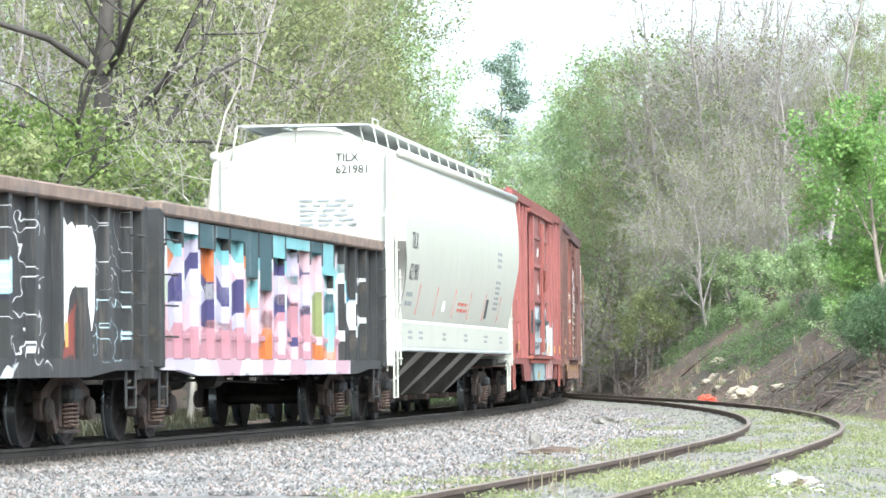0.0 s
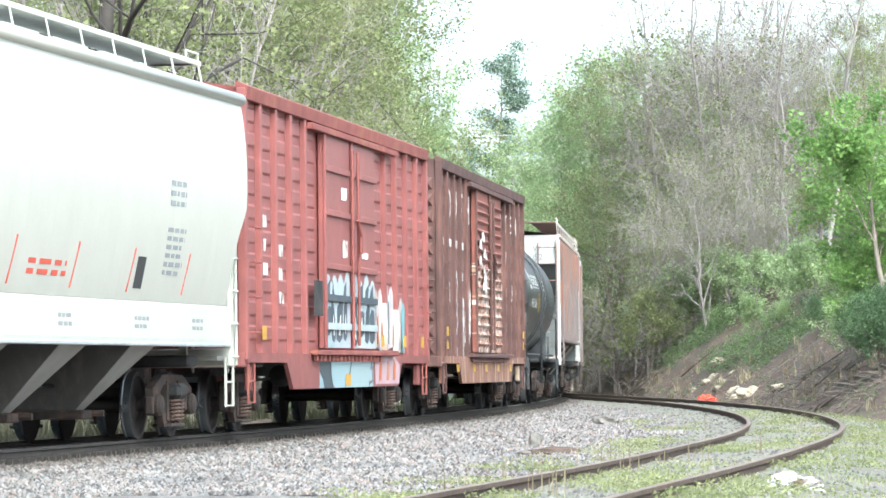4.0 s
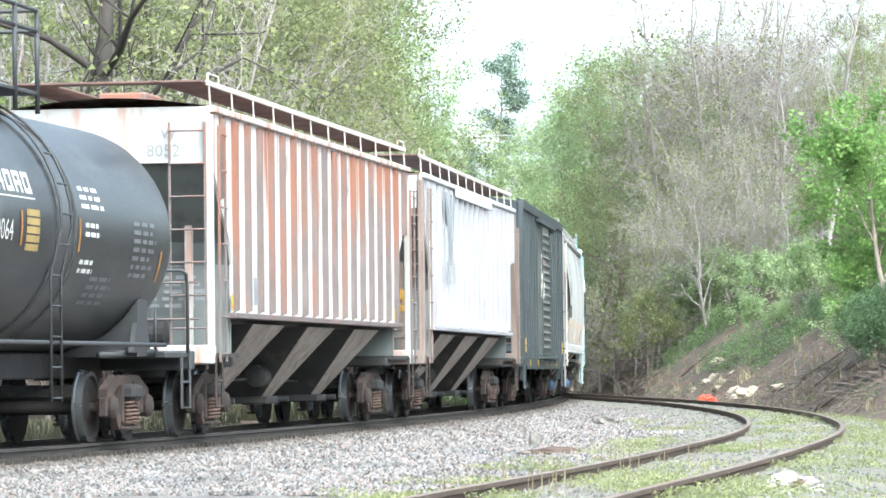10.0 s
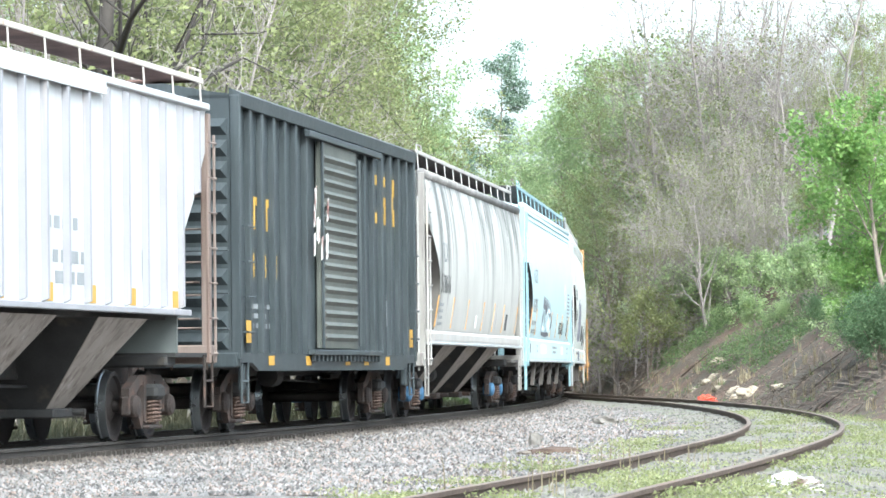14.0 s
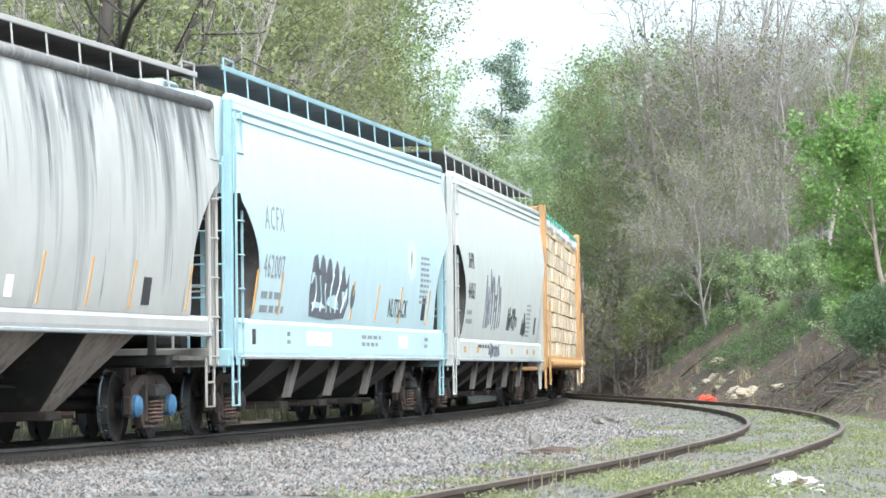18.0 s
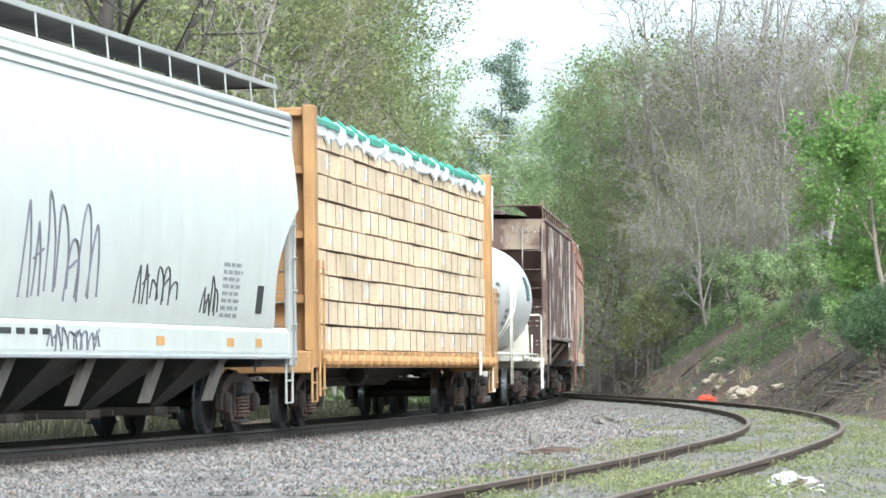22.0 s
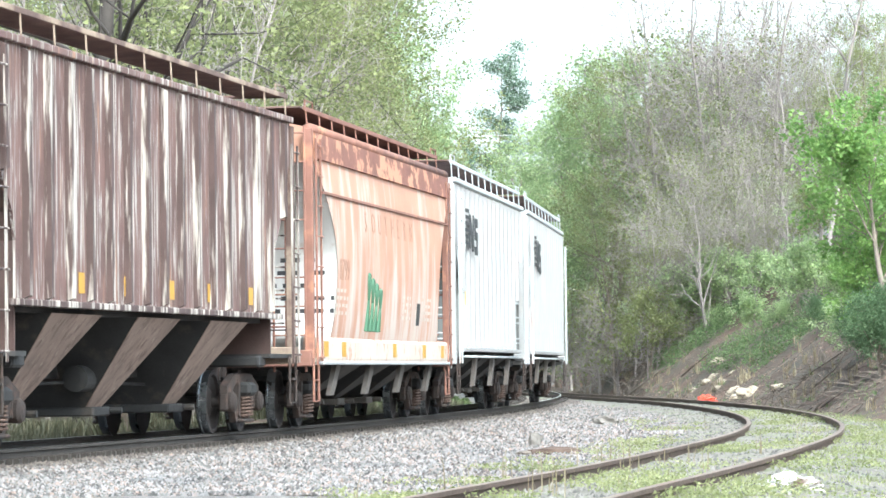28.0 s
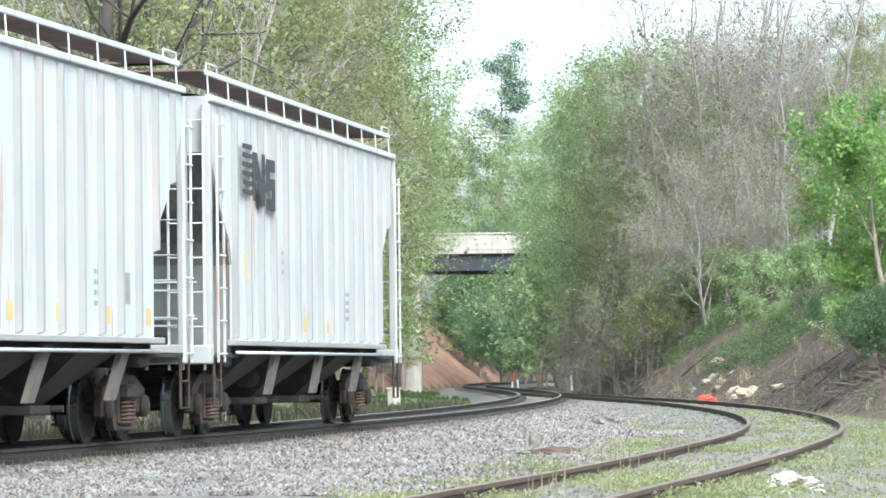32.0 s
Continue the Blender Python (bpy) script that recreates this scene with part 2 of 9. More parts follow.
def rough_noise(x, y, scale, seed=0.0):
    """Cheap smooth waves for uneven ground."""
    out = np.zeros_like(np.asarray(x, dtype=float))
    for k, (a, b, c) in enumerate(((1.0, 0.6, 0.3), (-0.7, 1.1, 1.7), (1.9, -1.3, 2.9), (2.7, 2.3, 0.4), (-3.9, 3.1, 5.1))):
        out += np.sin((a * x + b * y) * scale + c + seed) / (1 + 0.6 * k)
    return out / 2.5


def bank_foot(y):
    """Foot of the cut bank to the right of the tracks."""
    y = np.asarray(y, dtype=float)
    foot = np.interp(y, [-60, 0, 60, 77, 95, 117, 128, 142, 170, 200, 240], [22, 17, 11.6, 10.2, 9.5, 8.9, 8.2, 7.0, 6.6, 6.6, 8.0])
    return np.maximum(foot, main_x(y) + 3.2)


def ground_z(x, y):
    x, y = np.asarray(x, dtype=float), np.asarray(y, dtype=float)
    z = -0.36 + 0.05 * rough_noise(x, y, 0.9)
    d = x - bank_foot(y)
    rise = np.clip(d, 0, 9.0) * (0.72 + 0.1 * rough_noise(x * 0.3, y, 0.35)) + np.clip(d - 9.0, 0, 60) * 0.12
    z = z + np.where(d > 0, rise + 0.22 * rough_noise(x, y, 1.3, 2.0) * np.clip(d, 0, 1), 0)
    left = main_x(y) - np.interp(y, [-60, 60, 120, 200, 235, 262], [11, 8.5, 7.5, 6.5, 5.5, 3.6]) - x
    steep = np.interp(y, [0, 200, 250, 270], [0.35, 0.35, 0.75, 0.8])
    lift = np.clip(left, 0, np.interp(y, [0, 230, 270], [12, 12, 7.5])) * steep + np.clip(left - 12, 0, 60) * 0.1
    z = z + np.where(left > 0, lift + 0.2 * rough_noise(x, y, 1.1, 4.0) * np.clip(left, 0, 1), 0)
    near_main = np.abs(x - main_x(y))
    z = np.where(near_main < 4, np.minimum(z, -0.42 + 0.0 * x), z)
    z = z - 0.25 * np.clip((30 - y) / 30, 0, 1) * (np.abs(x - main_x(y)) > 4)
    return z


# ---- ground: one sheet to the horizon ----
def spread(lo, hi, step, far):
    mid = np.arange(lo, hi + 1e-6, step)
    out = [hi]
    while out[-1] < far:
        out.append(out[-1] + max(step, (out[-1] - hi) * 0.35 + step))
    low = [lo]
    while low[-1] > -far:
        low.append(low[-1] - max(step, (lo - low[-1]) * 0.35 + step))
    return np.concatenate([low[:0:-1], mid, out[1:]])


def grid_mesh(name, xs, ys, zf, material):
    gx, gy = np.meshgrid(xs, ys)
    v = np.stack([gx, gy, zf(gx, gy)], -1).reshape(-1, 3)
    nx, ny = len(xs), len(ys)
    i = (np.arange(ny - 1)[:, None] * nx + np.arange(nx - 1)[None]).ravel()
    me = raw_mesh(name, v, np.stack([i, i + 1, i + nx + 1, i + nx], -1), material)
    me.polygons.foreach_set("use_smooth", [True] * len(me.polygons))
    return me


ground = tagged(new("ground", grid_mesh("ground", spread(-26, 28, 0.5, 1800), spread(-10, 330, 1.25, 1800), ground_z, M_EARTH)),
                "red-brown earth with leaf litter, orange clay by the bridge and patches of turf", "ground", kind="structure")
ground.data.materials.append(M_CLAY)
ground.data.materials.append(M_TURF)
mids = np.zeros(len(ground.data.polygons) * 3, np.float32)
ground.data.polygons.foreach_get("center", mids)
mids = mids.reshape(-1, 3)
from_line = mids[:, 0] - main_x(mids[:, 1])
ragged_edge = 6 * rough_noise(mids[:, 0], mids[:, 1], 0.4)
slot = np.where((mids[:, 1] + ragged_edge > 205) & (mids[:, 1] < 330) & (mids[:, 2] > -0.2), 1, 0)
slot = np.where((from_line < -2.5) & (from_line > -8.5) & (mids[:, 1] > 118) & (mids[:, 1] < 215), 2, slot)
ground.data.polygons.foreach_set("material_index", slot.astype(np.int32))


def lateral_strip(name, rows, material):
    """A strip from rows of points across, one row a station."""
    n = len(rows[0])
    v = [p for r in rows for p in r]
    i = (np.arange(len(rows) - 1)[:, None] * n + np.arange(n - 1)[None]).ravel()
    me = raw_mesh(name, v, np.stack([i, i + 1, i + n + 1, i + n], -1), material)
    return me


def ballast_z(lat):
    return float(np.interp(lat, [-3.2, -2.0, -1.3, 0.6, 0.86, 1.5, 1.9, 3.2], [-0.62, -0.29, -0.245, -0.245, -0.175, -0.20, -0.25, -0.34]))


rows = []
for s in np.arange(-355, 430, 1.0):
    row = []
    y0 = main_at(s)[0].y
    edge = 3.2
    if 22 < y0 < 150:
        edge = max(2.0, float(side_x(y0)) - main_at(s)[0].x - 0.2)
    for k, lat in enumerate([-3.4, -2.6, -2.0, -1.3, -0.6, 0, 0.6, 0.86, 1.5, 1.9, *np.linspace(2.2, max(3.4, edge), 12)]):
        p, h = main_at(s, lat)
        p.z = ballast_z(lat) + 0.03 * float(rough_noise(p.x, p.y, 1.7)) * (abs(lat) > 1.4)
        if 15 < y0 < 150 and lat > 1.9:
            p.z = float(np.interp(lat, [1.9, 2.6], [p.z, -0.27 + 0.03 * float(rough_noise(p.x, p.y, 1.7))]))
        row.append(tuple(p))
    rows.append(row)
ballast = tagged(new("ballast_bed", lateral_strip("ballast_bed", rows, M_BALLAST)), "grey crushed-stone ballast bed under the tracks", "ballast", kind="structure")
siding_rows = []
for y in np.arange(-55, 160, 1.0):
    siding_rows.append([tuple(side_at(y, lat, -0.165 - 0.14 * max(0, abs(lat) - 1.2) + 0.02 * math.sin(y * 1.7 + lat * 3))[0]) for lat in (-2.0, -1.4, -0.7, 0, 0.7, 1.4, 2.0, 2.6)])
M_SIDING_BED = surface("fouled_siding_bed", (0.155, 0.14, 0.118), 0.3, 1.5, 0.92, bump=1.0, bscale=26.0,
                       layers=[((0.12, 0.15, 0.06), 0.5, 0.66, 0.9, (1, 1, 1)), ((0.21, 0.205, 0.19), 0.62, 0.72, 1.8, (1, 1, 1))])
siding_bed = tagged(new("siding_bed", lateral_strip("siding_bed", siding_rows, M_SIDING_BED)), "fouled gravel siding bed with weeds and pale gravel", "ballast", kind="structure")

# ---- rails and ties ----
RAIL_WEB = [(-0.07, -0.172), (0.07, -0.172), (0.07, -0.162), (0.012, -0.145), (0.009, -0.05), (0.036, -0.04), (0.036, -0.003), (-0.036, -0.003), (-0.036, -0.04), (-0.009, -0.05), (-0.012, -0.145), (-0.07, -0.162)]
RAIL_HEAD = [(-0.035, -0.004), (0.035, -0.004), (0.028, 0.002), (-0.028, 0.002)]


def rail_mesh(name, stations, outline, lat, where, smooth=False):
    sh = Shape()
    rings = []
    for s in stations:
        p, h = where(s, lat)
        c, sn = math.cos(h), math.sin(h)
        rings.append([(p.x + o * c, p.y - o * sn, p.z + z) for o, z in outline])
    return sh.loft(rings, True, True)


def tie_shape():
    return Shape().box(-1.3, 1.3, -0.115, 0.115, -0.19, 0, 0.012)


def track(name, stations, tie_stations, where, side_material, head_material, label, spikes, reach=0.085):
    root = tagged(new(name), label, "railway track")
    for lat in (-0.752, 0.752):
        rail = part("rail", rail_mesh("rail", stations, RAIL_WEB, lat, where), side_material, root)
        part("rail_head", rail_mesh("rail_head", stations, RAIL_HEAD, lat, where), head_material, rail)
    tie = tie_shape().mesh("tie")
    fix_normals(tie)
    plate_sh = Shape().box(-0.18, 0.18, -0.09, 0.09, 0.0, 0.018)
    for dx in (-0.085, 0.085):
        plate_sh.box(dx - 0.018, dx + 0.018, -0.06, 0.06, 0.018, 0.055)
    for dy in (-0.15, 0.15):
        plate_sh.box(-reach, reach, dy - 0.03, dy + 0.03, 0.0, 0.02 + 0.24 * reach)
    plate_me = plate_sh.mesh("tie_plate")
    fix_normals(plate_me)
    rng = random.Random(7)
    for i, s in enumerate(tie_stations):
        p, h = where(s, rng.uniform(-0.04, 0.04))
        ob = part("tie", tie, M_TIE, root)
        ob.matrix_basis = pose(p.x, p.y, p.z - 0.19, 0, 0, -math.degrees(h) + rng.uniform(-1.5, 1.5))
        if spikes:
            for side in (-0.752, 0.752):
                part("tie_plate", plate_me, side_material, ob, at=(side, 0, 0))
    return root


main_track = track("main_track", [-355, -300, -200, -120, *np.arange(-60, 430, 2.0)], np.arange(-26, 100, 0.52), main_at, M_RAIL_MAIN, M_RAIL_TOP,
                   "main-line railway track with polished rail heads on ballast", True, 0.25)
far_ties = Shape()
for s in [*np.arange(100.3, 425, 0.52), *np.arange(-354, -26.5, 0.6)]:
    p, h = main_at(s)
    c, sn = math.cos(h), math.sin(h)
    far_ties.add([(p.x + a * c + b * sn, p.y - a * sn + b * c, z) for z in (-0.3, -0.19) for a, b in ((-1.3, -0.11), (1.3, -0.11), (1.3, 0.11), (-1.3, 0.11))],
                 [(0, 1, 2, 3), (4, 5, 6, 7), (0, 1, 5, 4), (1, 2, 6, 5), (2, 3, 7, 6), (3, 0, 4, 7)])
tagged(part("far_ties", far_ties, M_TIE, main_track), kind="stuff")
siding_track = track("siding_track", np.arange(-50, 164, 1.0), np.arange(27, 150, 0.56), side_at, M_RAIL_SIDE, M_RAIL_DULL,
                     "curved siding track with rusty rails, half sunk in gravel and weeds", True)

# ---- crushed stone lying on the beds ----
def stones(name, pts, sizes, material, seed):
    """Many small angular stones in one mesh."""
    rng = np.random.default_rng(seed)
    n = len(pts)
    base = np.array([(1, 0, 0), (-1, 0, 0), (0, 1, 0), (0, -1, 0), (0, 0, 1)], float)
    v = base[None] * (0.55 + 0.6 * rng.random((n, 5, 1))) + rng.normal(0, 0.16, (n, 5, 3))
    v[:, :4, 2] -= 0.35
    v[..., 2] *= 0.7
    a = rng.random(n) * 6.28
    c, s = np.cos(a)[:, None], np.sin(a)[:, None]
    v = np.stack([v[..., 0] * c - v[..., 1] * s, v[..., 0] * s + v[..., 1] * c, v[..., 2]], -1)
    v = v * sizes[:, None, None] + pts[:, None]
    f = np.array([(0, 2, 4), (2, 1, 4), (1, 3, 4), (3, 0, 4)])
    f = (np.arange(n)[:, None, None] * 5 + f[None]).reshape(-1, 3)
    return new(name, raw_mesh(name, v.reshape(-1, 3), f, material))


rng = np.random.default_rng(3)
s_ = -24 + 110 * rng.random(170000) ** 1.75
cx_, cy_, ch_ = (np.interp(s_, LINE_S, q) for q in (LINE_X, LINE_Y, LINE_H))
far_ = np.where(cy_ < 25, 6.0, np.maximum(2.4, side_x(cy_) - cx_ - 1.0))
lat_ = 0.88 + (far_ - 0.88) * rng.random(len(s_))
x_, y_ = cx_ + lat_ * np.cos(ch_), cy_ - lat_ * np.sin(ch_)
z_ = np.interp(lat_, [0.88, 1.5, 1.9, 2.6], [-0.172, -0.205, -0.24, -0.265]) + 0.03 * rough_noise(x_, y_, 1.7) * (lat_ > 1.4)
seen = np.abs(x_) < 0.118 * y_ + 0.5
pts = np.stack([x_, y_, z_ + 0.006], -1)[seen][:90000]
sizes = (0.019 + 0.030 * rng.random(len(pts)) ** 2) * np.where(pts[:, 1] < 60, 1, 1.3)
lats = lat_[seen][:90000]
greasy = lats < 1.25 + 0.5 * rng.random(len(lats))
tagged(stones("ballast_stones", pts[~greasy], sizes[~greasy], M_STONE, 5), "angular grey and tan crushed ballast stones", "gravel", kind="stuff")
tagged(stones("greasy_stones", pts[greasy], sizes[greasy], M_STONE_DARK, 15), "brown greasy ballast stones beside the main rail", "gravel", kind="stuff")
pts, sizes = [], []
for _ in range(9000):
    y = 27 + 90 * rng.random() ** 1.6
    lat = rng.uniform(-1.8, 2.3)
    if abs(abs(lat) - 0.75) < 0.09:
        continue
    p, h = side_at(y, lat, -0.155 - 0.14 * max(0, abs(lat) - 1.2))
    pts.append(tuple(p)), sizes.append(rng.uniform(0.015, 0.04))
M_PALE = surface("pale_gravel", (0.145, 0.135, 0.12), 0.12, 6.0, 0.8, bump=0.2, islands=0.6)
tagged(stones("siding_gravel", np.array(pts), np.array(sizes), M_PALE, 6), "loose pale gravel between the siding rails", "gravel", kind="stuff")

# ---- road bridge over the cut ----
bridge = tagged(new("road_bridge"), "road overpass with pale concrete parapet, dark steel girders and round pier", "bridge")
BY = 245.0
B0, B1 = -14.0, 15.5
for y0 in (BY - 0.2, BY + 9.0):
    part("parapet", Shape().box(B0, B1, y0, y0 + 0.4, 8.42, 9.40, 0.05).box(B0, B1, y0 - 0.06, y0 + 0.46, 9.40, 9.52, 0.03), M_CONCRETE, bridge, "pale concrete parapet")
part("deck", Shape().box(B0, B1, BY - 0.3, BY + 9.5, 8.2, 8.42, 0.02), M_CONCRETE, bridge)
for dy in (0.0, 3.1, 6.0, 8.8):
    part("girder", Shape().box(B0, B1, BY + dy - 0.02, BY + dy + 0.02, 7.18, 8.2).box(B0, B1, BY + dy - 0.22, BY + dy + 0.22, 7.14, 7.18).box(B0, B1, BY + dy - 0.2, BY + dy + 0.2, 8.16, 8.2), M_GIRDER, bridge, "dark painted steel girder")
for x in (-2.1, 11.5):
    for dy in (1.2, 7.9):
        part("pier", Shape().lathe([(-1.0, 0.66), (6.2, 0.66)], 28, "z", (x, BY + dy, 0)), M_CONCRETE, bridge, "round concrete pier", smooth=False)
    part("pier_cap", Shape().box(x - 0.7, x + 0.7, BY - 0.1, BY + 9.2, 6.2, 7.14, 0.06), M_CONCRETE, bridge)


# ---- trees ----
def tubes_mesh(name, segs, sides, material):
    """Tapered limbs from segments (start, end, radius, radius)."""
    a = np.array([s[0] for s in segs])
    b = np.array([s[1] for s in segs])
    r0, r1 = np.array([s[2] for s in segs]), np.array([s[3] for s in segs])
    d = b - a
    d /= np.linalg.norm(d, axis=1, keepdims=True) + 1e-9
    ref = np.where(np.abs(d[:, 2:3]) > 0.9, [[1.0, 0, 0]], [[0, 0, 1.0]])
    u = np.cross(d, ref)
    u /= np.linalg.norm(u, axis=1, keepdims=True)
    w = np.cross(d, u)
    ang = 2 * np.pi * np.arange(sides) / sides
    ring = u[:, None] * np.cos(ang)[None, :, None] + w[:, None] * np.sin(ang)[None, :, None]
    v = np.concatenate([a[:, None] + ring * r0[:, None, None], b[:, None] + ring * r1[:, None, None]], 1)
    k = np.arange(sides)
    f = np.stack([k, (k + 1) % sides, sides + (k + 1) % sides, sides + k], -1)
    f = (np.arange(len(segs))[:, None, None] * 2 * sides + f[None]).reshape(-1, 4)
    me = raw_mesh(name, v.reshape(-1, 3), f, material)
    me.polygons.foreach_set("use_smooth", [True] * len(me.polygons))
    return me


def leaves_mesh(name, centres, size, material, rng, flat=0.0, long=1.35, folded=True):
    """Leaves turned every way: folded diamonds near by, plain pointed ones in the far woods."""
    n = len(centres)
    d = rng.normal(size=(n, 3))
    d[:, 2] *= 1 - flat
    d /= np.linalg.norm(d, axis=1, keepdims=True)
    e = np.cross(d, rng.normal(size=(n, 3)))
    e /= np.linalg.norm(e, axis=1, keepdims=True) + 1e-9
    nrm = np.cross(d, e)
    sz = (size * (0.6 + 0.8 * rng.random(n)))[:, None]
    if not folded:
        v = np.stack([centres - d * sz * 0.5 - e * sz * 0.55, centres - d * sz * 0.4 + e * sz * 0.55, centres + d * sz * long * 0.6], 1)
        return raw_mesh(name, v.reshape(-1, 3), np.arange(3 * n).reshape(-1, 3), material)
    v = np.stack([centres - d * sz * long * 0.5, centres + e * sz * 0.45 + nrm * sz * 0.12, centres + d * sz * long * 0.5, centres - e * sz * 0.45 + nrm * sz * 0.12], 1)
    i = np.arange(n)[:, None] * 4
    f = np.concatenate([i + [[0, 1, 2]], i + [[0, 2, 3]]], 1).reshape(-1, 3)
    return raw_mesh(name, v.reshape(-1, 3), f, material)


def grow(rng, p, d, length, r, level, segs, kids, form):
    """One limb and all that springs from it."""
    n = (10, 4, 3, 2)[level]
    for i in range(n):
        d = d + rng.normal(0, form["fork"] * (form["sway"] if level == 0 else 1), 3) + np.array([0, 0, form["lift"] if level else 0.05])
        d /= np.linalg.norm(d)
        q = p + d * length / n
        segs[level].append((p, q, r * (1 - 0.8 * i / n), r * (1 - 0.8 * (i + 1) / n)))
        rb = segs[level][-1][3]
        p = q
        if level < 3 and i >= (form["first"] if level == 0 else 1 if rng.random() < 0.7 else 0):
            for _ in range(kids[level]):
                side = np.cross(d, rng.normal(size=3))
                side /= np.linalg.norm(side) + 1e-9
                lean = rng.uniform(0.5, 1.15)
                ln = length * rng.uniform(0.36, 0.62)
                if level == 0:
                    ln *= form["reach"] * (1.25 - 0.6 * i / n)
                grow(rng, p, d * math.cos(lean) + side * math.sin(lean), ln, max(form["fine"], rb * rng.uniform(0.4, 0.65)), level + 1, segs, kids, form)


def make_tree(seed, name, label, height, radius, leaf, leaf_size, leaves, bark, kids, spread_leaf=0.12, fork=0.16, lift=0.06, twig=None, reach=0.55, category="tree", first=2, fine=0.006, folded=False, sway=0.35):
    """A tree of true height: trunk, branches, twigs and leaves set along the twigs."""
    rng = np.random.default_rng(seed)
    segs = [[] for _ in range(4)]
    form = dict(fork=fork, lift=lift, reach=reach, first=first, fine=fine, sway=sway)
    grow(rng, np.array([0, 0, 0.0]), np.array([rng.normal(0, 0.12 * sway), rng.normal(0, 0.12 * sway), 1.0]), height, radius, 0, segs, kids, form)
    k = height / max(t[1][2] for t in segs[3])
    segs = [[(a * k, b * k, r0, r1) for a, b, r0, r1 in level] for level in segs]
    root = tagged(new(name), label, category)
    part("trunk", tubes_mesh("trunk", segs[0], 8, bark), bark, root)
    tagged(part("branch_mass", tubes_mesh("branch_mass", segs[1] + segs[2], 3 if category == "shrub" else 4, bark), bark, root), kind="stuff")
    tagged(part("twig_mass", tubes_mesh("twig_mass", segs[3], 3, twig or bark), bark, root), kind="stuff")
    if leaves:
        a, b = np.array([t[0] for t in segs[3]]), np.array([t[1] for t in segs[3]])
        i = rng.integers(0, len(a), leaves)
        c = a[i] + (b[i] - a[i]) * rng.random((leaves, 1)) ** 0.6 + rng.normal(0, spread_leaf, (leaves, 3))
        c[:, 2] = np.maximum(c[:, 2], 0.1)
        part("crown", leaves_mesh("crown", c, leaf_size, leaf, rng, 0.3, folded=folded), leaf, root)
    root["tall"] = height
    return root

